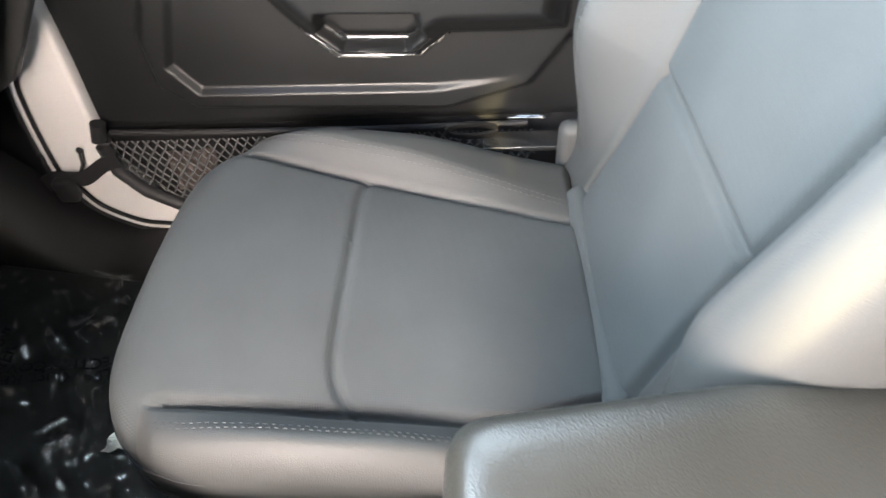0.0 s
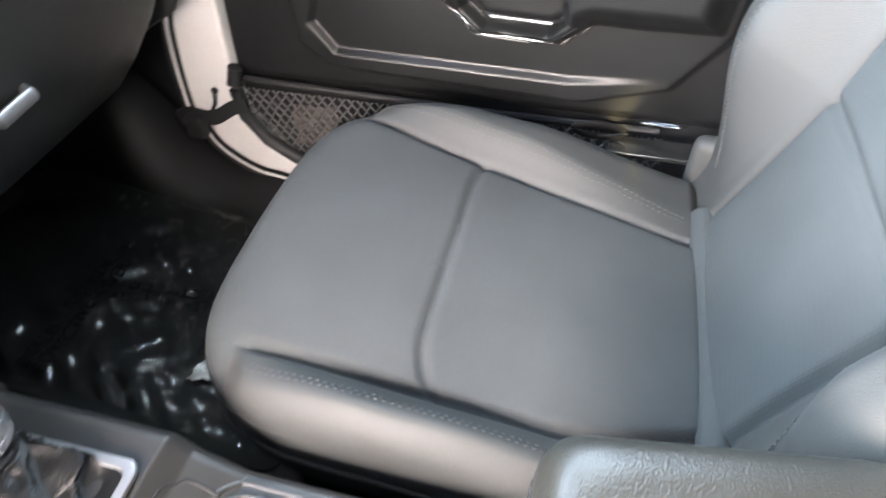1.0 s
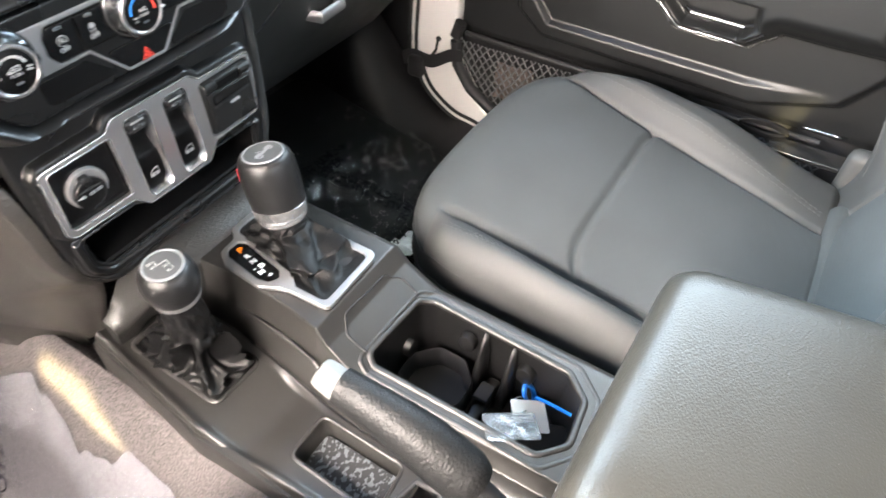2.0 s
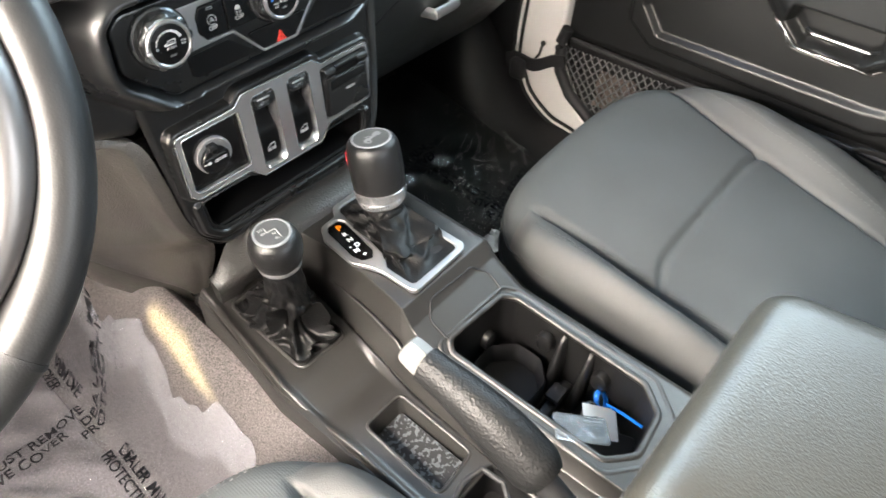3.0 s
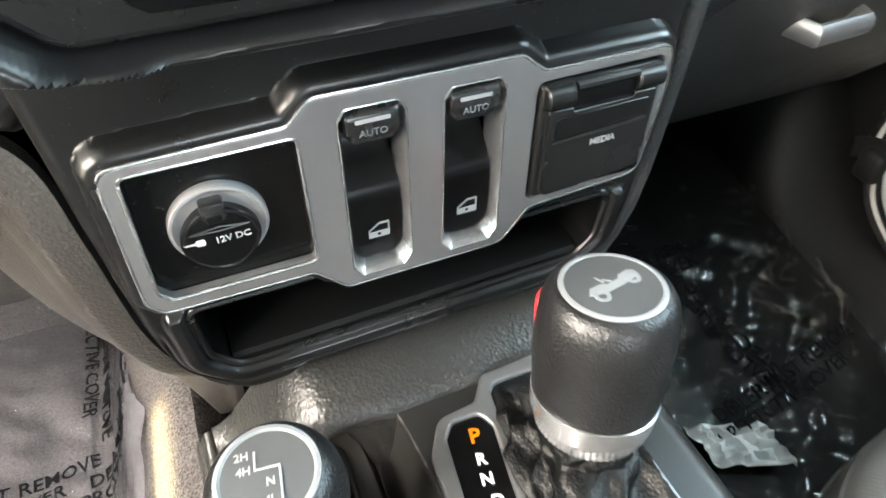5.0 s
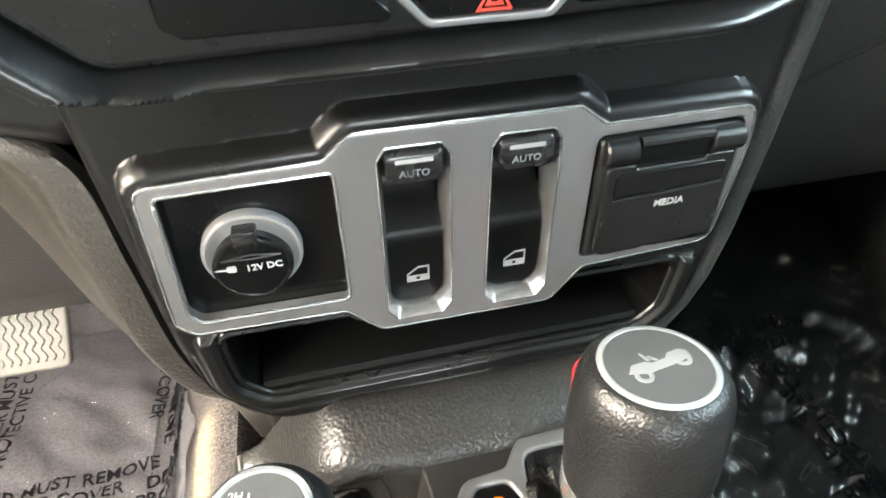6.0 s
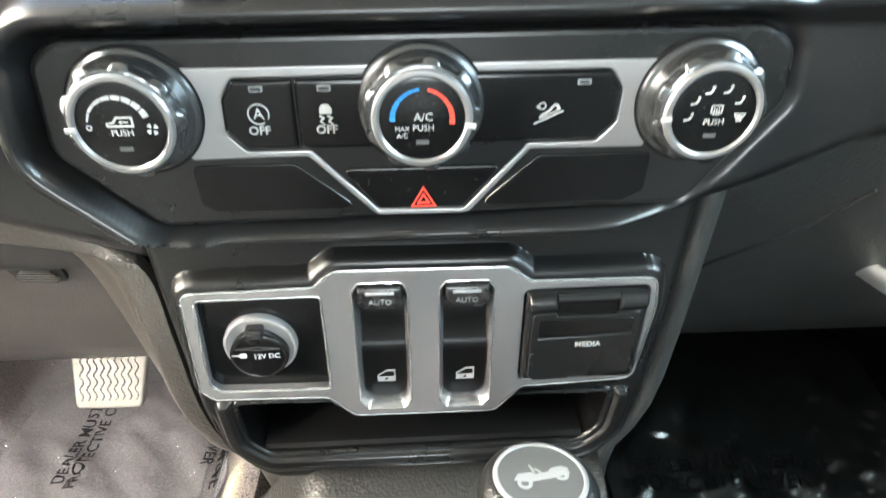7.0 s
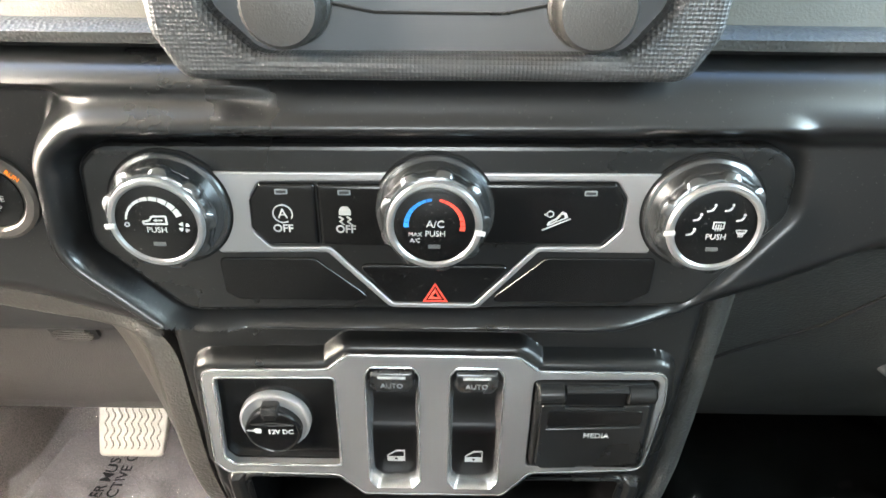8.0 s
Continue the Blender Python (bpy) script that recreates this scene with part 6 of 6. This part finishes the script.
for side, pts in (("l", [(-0.0480, 0.6740), (-0.0705, 0.6738), (-0.0755, 0.6665), (-0.0760, 0.6540), (-0.0690, 0.6462), (-0.0480, 0.6462)]),
                  ("m", [(-0.0474, 0.6740), (-0.0160, 0.6742), (-0.0180, 0.6462), (-0.0474, 0.6462)]),
                  ("r", [(0.0190, 0.6755), (0.0735, 0.6758), (0.0780, 0.6685), (0.0775, 0.6555), (0.0708, 0.6478), (0.0190, 0.6475)])):
    btn = part("push_button", plate(rounded(pts, 0.0015), facing(0, PY - 0.0045, 0), 0.006, 0.0016), gloss, climate, "gloss black push button")
    cx = {"l": -0.0615, "m": -0.0360, "r": 0.0635}[side]
    zz = 0.6708 if side != "r" else 0.6718
    part("indicator", plate(rounded([(-0.0026, -0.0011), (0.0026, -0.0011), (0.0026, 0.0011), (-0.0026, 0.0011)], 0.0004), facing(cx, PY - 0.0047, zz), 0.0004), grey_ink, btn)
    part("indicator_lens", plate(rounded([(-0.0020, -0.0006), (0.0020, -0.0006), (0.0020, 0.0006), (-0.0020, 0.0006)], 0.0003), facing(cx, PY - 0.0049, zz), 0.0004), dark, btn)
FACE = PY - 0.0049


def ring_icon(x, z, r, w, a0=0.0, a1=360.0, y=FACE, mat=white_ink, parent=None, name="icon"):
    aa = np.linspace(radians(a0), radians(a1), 40)
    pts = [(r * math.cos(a), r * math.sin(a)) for a in aa] + [((r - w) * math.cos(a), (r - w) * math.sin(a)) for a in aa[::-1]]
    return part(name, plate(pts, facing(x, y, z), 0.0003), mat, parent or climate)


ring_icon(-0.0618, 0.6610, 0.0042, 0.0005, -30, 300)
part("icon", lettering("A", 0.0062, facing(-0.0618, FACE, 0.6610)), white_ink, climate)
part("text", lettering("OFF", 0.0048, facing(-0.0622, FACE, 0.6543), 0.0001), white_ink, climate)
part("text", lettering("OFF", 0.0048, facing(-0.0362, FACE, 0.6543), 0.0001), white_ink, climate)
car = [plate(rounded([(-0.0024, 0.0008), (0.0024, 0.0008), (0.0024, 0.0028), (0.0013, 0.0046), (-0.0013, 0.0046), (-0.0024, 0.0028)], 0.0004), facing(-0.0362, FACE, 0.6600), 0.0003)]
for s in (-0.0016, 0.0016):
    car.append(plate([(s - 0.0012, -0.0002), (s + 0.0002, -0.0010), (s - 0.0010, -0.0022), (s + 0.0008, -0.0038), (s + 0.0014, -0.0036), (s - 0.0002, -0.0022), (s + 0.0012, -0.0010), (s - 0.0006, 0.0003)], facing(-0.0362, FACE, 0.6600), 0.0003))
part("icon", joined(car), white_ink, climate)
ring_icon(0.0480, 0.6625, 0.0015, 0.0004)
hill = [plate([(-0.0058, -0.0046), (0.0056, 0.0008), (0.0054, 0.0012), (-0.0060, -0.0041)], facing(0.0510, FACE, 0.6595), 0.0003),
        plate(rounded([(-0.0042, -0.0026), (0.0044, 0.0016), (0.0034, 0.0036), (0.0016, 0.0040), (-0.0006, 0.0012), (-0.0036, -0.0006)], 0.0004), facing(0.0510, FACE, 0.6595), 0.0003, 0,
              [[(-0.0028, -0.0014), (0.0030, 0.0014), (0.0026, 0.0028), (0.0018, 0.0030), (-0.0002, 0.0004), (-0.0026, -0.0008)]]),
        plate([(-0.0056, 0.0028), (-0.0040, 0.0038), (-0.0040, 0.0018)], facing(0.0510, FACE, 0.6595), 0.0003)]
part("icon", joined(hill), white_ink, climate)

# blank slots and hazard switch
part("blank_panel", plate(rounded([(-0.0920, 0.6390), (-0.0510, 0.6395), (-0.0255, 0.6180), (-0.0860, 0.6180), (-0.0915, 0.6215)], 0.003), facing(0, PY - 0.0034, 0), 0.003, 0.0007), gloss, climate, "blank black panel")
part("blank_panel", plate(rounded([(0.0955, 0.6415), (0.0485, 0.6410), (0.0235, 0.6180), (0.0860, 0.6190), (0.0950, 0.6240)], 0.003), facing(0, PY - 0.0034, 0), 0.003, 0.0007), gloss, climate, "blank black panel")
haz = part("hazard_switch", plate(rounded([(-0.0335, 0.6370), (0.0345, 0.6375), (0.0172, 0.6180), (-0.0170, 0.6180)], 0.003), facing(0, PY - 0.0042, 0), 0.005, 0.0010), gloss, climate, "black hazard switch")
tri_o = [(-0.0056, -0.0040), (0.0056, -0.0040), (0, 0.0058)]
tri_i = [(-0.0042, -0.0032), (0.0042, -0.0032), (0, 0.0042)]
tri_j = [(-0.0030, -0.0025), (0.0030, -0.0025), (0, 0.0028)]
tri_k = [(-0.0014, -0.0015), (0.0014, -0.0015), (0, 0.0009)]
HM = facing(0.0010, PY - 0.0044, 0.6228)
part("triangle", joined([plate(tri_o, HM, 0.0003, 0, [tri_i]), plate(tri_j, HM, 0.0003, 0, [tri_k])]), red_ink, haz, "red warning triangle")


# knobs
ring_grey = satin_metal("satin_grey_ring", (0.26, 0.26, 0.262), 0.32, 0.7)


def climate_knob(cx, cz, point_angle):
    m = facing(cx, PY - 0.0026, cz)
    knob = part("knob", lathe([(0.0246, -0.001), (0.0246, 0.0016), (0.0240, 0.0026), (0.0226, 0.0034), (0.0210, 0.0085), (0.0196, 0.0092)], m, 72), smoke, climate, "smoked chrome knob", 25)
    part("knob_gap", lathe([(0.0256, -0.001), (0.0256, 0.0009), (0.0246, 0.0011)], m, 60), shade_black, knob)
    part("knob_ribs", lathe([(0.0190, 0.0068), (0.0204, 0.0076), (0.0208, 0.0090), (0.0207, 0.0122), (0.0200, 0.0136), (0.0185, 0.0142)], m, 160,
                            lambda a, h: 1 + 0.075 * max(0.0, math.cos(a * 9)) ** 0.4 * (1 if 0.0072 < h < 0.0130 else 0.45)), smoke, knob, "ribbed smoked chrome grip", 35)
    part("knob_ring", lathe([(0.0188, 0.0136), (0.0189, 0.0150), (0.0182, 0.0161), (0.0168, 0.0162), (0.0158, 0.0152)], m, 72), ring_grey, knob, "satin silver ring")
    part("knob_face", lathe([(0.0159, 0.0140), (0.0159, 0.0154), (0.0142, 0.0158), (0.0008, 0.0159)], m, 64), gloss, knob, "gloss black push face")
    a = radians(point_angle)
    part("pointer", brick((-0.0018, -0.0010, 0), (0.0024, 0.0010, 0.0012), 0.0003, 1, m @ Matrix.Translation((0.0177 * math.cos(a), 0.0177 * math.sin(a), 0.0156)) @ Matrix.Rotation(a, 4, "Z")), white_ink, knob)
    part("push_lamp", plate(rounded([(-0.0024, -0.0008), (0.0024, -0.0008), (0.0024, 0.0008), (-0.0024, 0.0008)], 0.0004), m @ Matrix.Translation((0, -0.0086, 0.0163)), 0.0003), disc_grey, knob)
    return knob, m @ Matrix.Translation((0, 0, 0.0162)) @ Matrix.Diagonal((0.94, 0.94, 1, 1))


def words(body, size, m, x, y, parent, bold=0.0, mat=white_ink):
    part("text", lettering(body, size, m @ Matrix.Translation((x, y, 0)), bold), mat, parent)


def arc(m, r, w0, w1, a0, a1, n, mat, parent, gap=0.12):
    bits = []
    for k in range(n):
        s0, s1 = a0 + (a1 - a0) * (k + gap) / n, a0 + (a1 - a0) * (k + 1) / n
        wa, wb = w0 + (w1 - w0) * k / n, w0 + (w1 - w0) * (k + 1) / n
        aa = [radians(s0 + (s1 - s0) * q / 4) for q in range(5)]
        pts = [(r * math.cos(a), r * math.sin(a)) for a in aa] + [((r - wa - (wb - wa) * q / 4) * math.cos(aa[q]), (r - wa - (wb - wa) * q / 4) * math.sin(aa[q])) for q in range(4, -1, -1)]
        bits.append(plate(pts, m, 0.0002))
    tagged(part("scale", joined(bits), mat, parent), kind="stuff")


KZ = 0.6628
kn, m = climate_knob(-0.1080, KZ - 0.0005, 184)
arc(m, 0.0124, 0.0007, 0.0026, 172, 20, 8, white_ink, kn)
words("PUSH", 0.0036, m, 0.0002, -0.0026, kn)
part("off_mark", plate([(-0.0118 + 0.0011 * math.cos(a), -0.0002 + 0.0011 * math.sin(a)) for a in np.linspace(0, 6.28, 16)[:-1]], m, 0.0002, 0, [[(-0.0118 + 0.0007 * math.cos(a), -0.0002 + 0.0007 * math.sin(a)) for a in np.linspace(0, 6.28, 12)[:-1]]]), white_ink, kn)
fan = [plate(rounded([(0.0118 + 0.0004 * math.cos(a), -0.0012 + 0.0004 * math.sin(a)), (0.0118 + 0.0026 * math.cos(a - 0.45), -0.0012 + 0.0026 * math.sin(a - 0.45)), (0.0118 + 0.0026 * math.cos(a + 0.45), -0.0012 + 0.0026 * math.sin(a + 0.45))], 0.0004), m, 0.0002) for a in (0.6, 2.17, 3.74, 5.31)]
part("fan_icon", joined(fan), white_ink, kn)
carp = plate(rounded([(-0.0052, -0.0002), (0.0052, -0.0002), (0.0052, 0.0040), (-0.0010, 0.0040), (-0.0026, 0.0020), (-0.0052, 0.0016)], 0.0006), m, 0.0002, 0, [rounded([(-0.0044, 0.0006), (0.0044, 0.0006), (0.0044, 0.0033), (-0.0006, 0.0033), (-0.0022, 0.0013), (-0.0044, 0.0011)], 0.0004), ])
part("recirculation_icon", joined([carp, plate([(0.0004, 0.0016), (0.0034, 0.0016), (0.0034, 0.0021), (0.0004, 0.0021)], m, 0.0002), plate([(-0.0006, 0.0018), (0.0008, 0.0026), (0.0008, 0.0010)], m, 0.0002)]), white_ink, kn)
kn, m = climate_knob(0.0008, KZ, -8)
arc(m, 0.0128, 0.0022, 0.0010, 182, 95, 8, blue_ink, kn)
arc(m, 0.0128, 0.0010, 0.0022, 82, -8, 8, red_ink, kn)
words("A/C", 0.0046, m, 0.0004, 0.0012, kn)
words("PUSH", 0.0036, m, 0.0004, -0.0032, kn)
words("MAX", 0.0027, m, -0.0080, -0.0036, kn)
words("A/C", 0.0027, m, -0.0080, -0.0064, kn)
kn, m = climate_knob(0.1103, KZ + 0.0005, 186)
words("PUSH", 0.0036, m, 0.0004, -0.0034, kn)
part("defrost_icon", joined([plate(rounded([(-0.0024, -0.0010), (0.0024, -0.0010), (0.0024, 0.0024), (-0.0024, 0.0024)], 0.0003), m @ Matrix.Translation((0.0006, 0.0012, 0)), 0.0002, 0, [[(-0.0019, -0.0005), (0.0019, -0.0005), (0.0019, 0.0019), (-0.0019, 0.0019)]])] +
                            [plate([(s - 0.0002, -0.0018), (s + 0.0002, -0.0018), (s + 0.0002, 0.0012), (s - 0.0002, 0.0012)], m @ Matrix.Translation((0.0006, 0.0012, 0)), 0.0002) for s in (-0.001, 0, 0.001)]), white_ink, kn)
for a, kind in ((186, 0), (148, 1), (112, 2), (72, 1), (32, 1), (-6, 3)):
    c = m @ Matrix.Translation((0.0105 * math.cos(radians(a)), 0.0105 * math.sin(radians(a)), 0))
    bits = [plate([(0.0014 + 0.0006 * math.cos(q), 0.0012 + 0.0006 * math.sin(q)) for q in np.linspace(0, 6.28, 10)[:-1]], c, 0.0002),
            plate([(0.0010, 0.0004), (0.0018, 0.0003), (0.0008, -0.0014), (-0.0016, -0.0018), (-0.0016, -0.0011), (0.0002, -0.0008)], c, 0.0002)]
    if kind == 3:
        bits = [plate([(-0.0024, 0.0012), (0.0024, 0.0012), (0.0016, -0.0008), (-0.0016, -0.0008)], c, 0.0002, 0, [[(-0.0018, 0.0007), (0.0018, 0.0007), (0.0012, -0.0004), (-0.0012, -0.0004)]])] + [plate([(s - 0.0002, -0.0022), (s + 0.0002, -0.0022), (s + 0.0002, 0.0004), (s - 0.0002, 0.0004)], c, 0.0002) for s in (-0.0008, 0, 0.0008)]
    part("airflow_icon", joined(bits), white_ink, kn)

# ---- screen surround above ----
screen = thing("screen_unit", "black patterned screen surround with two dark knobs", "car screen", at=(0, 0.0, 0.72))
pattern = material("embossed_black_plastic", (0.045, 0.046, 0.048), 0.34, 0.3, 1.0, 700, "dots", 0.15, 20)
so = rounded([(-0.0870, 0.7180), (0.0885, 0.7190), (0.0980, 0.7350), (0.1060, 0.8700), (-0.1040, 0.8700), (-0.0960, 0.7340)], [0.010, 0.010, 0.012, 0.02, 0.02, 0.012])
si = rounded([(-0.0600, 0.7275), (0.0665, 0.7285), (0.0790, 0.7440), (0.0840, 0.8580), (-0.0800, 0.8580), (-0.0760, 0.7430)], [0.010, 0.010, 0.012, 0.01, 0.01, 0.012])
part("surround", plate(so, facing(0, -0.004, 0), 0.05, 0.0040, [si]), pattern, screen, "embossed black surround")
part("screen_panel", plate(so, facing(0, 0.004, 0), 0.012), material("grey_screen_panel", (0.060, 0.063, 0.068), 0.38, 0.4), screen, "smooth dark grey lower panel")
part("glass", plate(rounded([(-0.070, 0.765), (0.074, 0.765), (0.076, 0.855), (-0.072, 0.855)], 0.004), facing(0, 0.0025, 0), 0.002), gloss, screen, "dark display glass")
for cx in (-0.0490, 0.0530):
    m = facing(cx, 0.004, 0.7435)
    part("tuning_knob", lathe([(0.0145, 0), (0.0145, 0.003), (0.0135, 0.004), (0.0132, 0.014), (0.0118, 0.016), (0.0010, 0.0165)], m, 72, lambda a, h: 1 + (0.015 * math.cos(a * 36) if 0.003 < h < 0.015 else 0)), shell, screen, "ribbed black knob")
part("crease_line", tube(fine([(-0.036, 0.0035, 0.7435), (-0.02, 0.0035, 0.7405), (0.024, 0.0035, 0.7405), (0.040, 0.0035, 0.7435)], 0.006), 0.0006, 6), satin, screen)

# engine start button
start = thing("start_button", "round black engine start button with grey ring", "button", at=(-0.209, 0.05, 0.65))
SM = facing(-0.2090, 0.0490, 0.6500) @ Matrix.Diagonal((1.06, 1.06, 1, 1))
part("bezel", lathe([(0.0205, -0.004), (0.0205, 0.0020), (0.0190, 0.0034), (0.0160, 0.0036), (0.0142, 0.0020)], SM, 56), material("grey_ring_paint", (0.13, 0.12, 0.11), 0.35, 0.7), start, "grey ring")
part("cap", lathe([(0.0140, -0.002), (0.0140, 0.0030), (0.0120, 0.0036), (0.0010, 0.0034)], SM, 48), gloss, start)
for k, wd in enumerate(("START", "ENGINE", "STOP")):
    words(wd, 0.0038, SM @ Matrix.Translation((0, 0, 0.0038)), 0.000, 0.0046 - 0.0046 * k, start)
words("RUN", 0.0032, SM @ Matrix.Translation((0.0135, 0.0110, 0.0040)) @ Matrix.Rotation(radians(-40), 4, "Z"), 0, 0, start, mat=amber)

# ---- steering wheel ----
wheel = thing("steering_wheel", "black leather steering wheel with bright spoke trim", "steering wheel", at=(-0.404, -0.10, 0.77))
t0 = 0.474
WM = Matrix(((1, 0, 0, -0.404), (0, math.sin(t0), -math.cos(t0), -0.098), (0, math.cos(t0), math.sin(t0), 0.772), (0, 0, 0, 1)))
part("rim", tube([WM @ Vector((0.182 * math.cos(a), 0.182 * math.sin(a), 0)) for a in np.linspace(0, 2 * math.pi, 97)[:-1]], 0.0165, 20, True), wheel_leather, wheel)
for a0, a1 in ((-62, -58), (18, 22)):
    part("rim_joint", tube([WM @ Vector((0.182 * math.cos(radians(a)), 0.182 * math.sin(radians(a)), 0)) for a in (a0 + 1.4, a0 + 2.6)], 0.0170, 20), dark, wheel)
part("hub", lathe([(0.070, -0.03), (0.075, 0.0), (0.070, 0.02), (0.045, 0.030), (0.001, 0.032)], WM, 48), shell, wheel)


def spoke(a, w, mat, label, r0=0.06, r1=0.178, lift=0.004):
    c, s = math.cos(radians(a)), math.sin(radians(a))
    rows = []
    for r in np.linspace(r0, r1, 10):
        k = w * (1.0 + 0.8 * ((r - r0) / (r1 - r0) - 0.5) ** 2)
        rows.append([WM @ Vector((r * c - s * v, r * s + c * v, h)) for v, h in ((-k, -0.006), (-k, lift), (-k * 0.7, lift + 0.006), (k * 0.7, lift + 0.006), (k, lift), (k, -0.006))])
    part("spoke", loft(rows), mat, wheel, label)


spoke(-8, 0.030, shell, "black spoke")
spoke(188, 0.030, shell, "black spoke")
spoke(-90, 0.024, shell, "black spoke")
trim_pts = [WM @ Vector((0.158 * math.cos(radians(a)), 0.158 * math.sin(radians(a)), 0.002)) for a in np.linspace(24, -62, 30)]
part("spoke_trim", tube(trim_pts, [0.004 + 0.011 * math.sin(math.pi * k / 29) for k in range(30)], 12), material("pale_silver_trim", (0.20, 0.19, 0.19), 0.36, 0.8), wheel, "pale silver inner rim trim")

# ---- pedals ----
pedal_metal = material("pale_pedal_metal", (0.21, 0.205, 0.195), 0.45, 0.3)


def pedal(name, label, place, w, h, tilt, rows, arm_top):
    ob = thing(name, label, "pedal", at=place)
    m = Matrix.Translation(place) @ Matrix.Rotation(radians(tilt), 4, "X")
    part("pad", plate(rounded([(-w * 0.86, -h), (w * 0.86, -h), (w, h * 0.7), (w * 0.93, h), (-w * 0.93, h), (-w, h * 0.7)], 0.008), m, 0.010, 0.003), pedal_metal, ob)
    for k in range(rows):
        x = -w * 0.72 + 1.44 * w * k / (rows - 1)
        part("rib", tube([m @ Vector((x + 0.0022 * math.sin(q * 1.25), -h * 0.72 + h * 1.5 * q / 16, 0.0002)) for q in range(17)], 0.0014, 6), pedal_metal, ob)
    part("arm", tube([m @ Vector((0, h * 0.5, -0.008)), m @ Vector((0, h * 1.2, -0.03)), arm_top], 0.009, 10), dark, ob)


pedal("brake_pedal", "ribbed pale metal brake pedal under the knee panel", (-0.374, 0.345, 0.212), 0.045, 0.036, 55, 9, (-0.36, 0.46, 0.55))
pedal("accelerator_pedal", "ribbed pale metal accelerator pedal beside the tunnel", (-0.244, 0.425, 0.150), 0.026, 0.045, 60, 6, (-0.25, 0.50, 0.50))
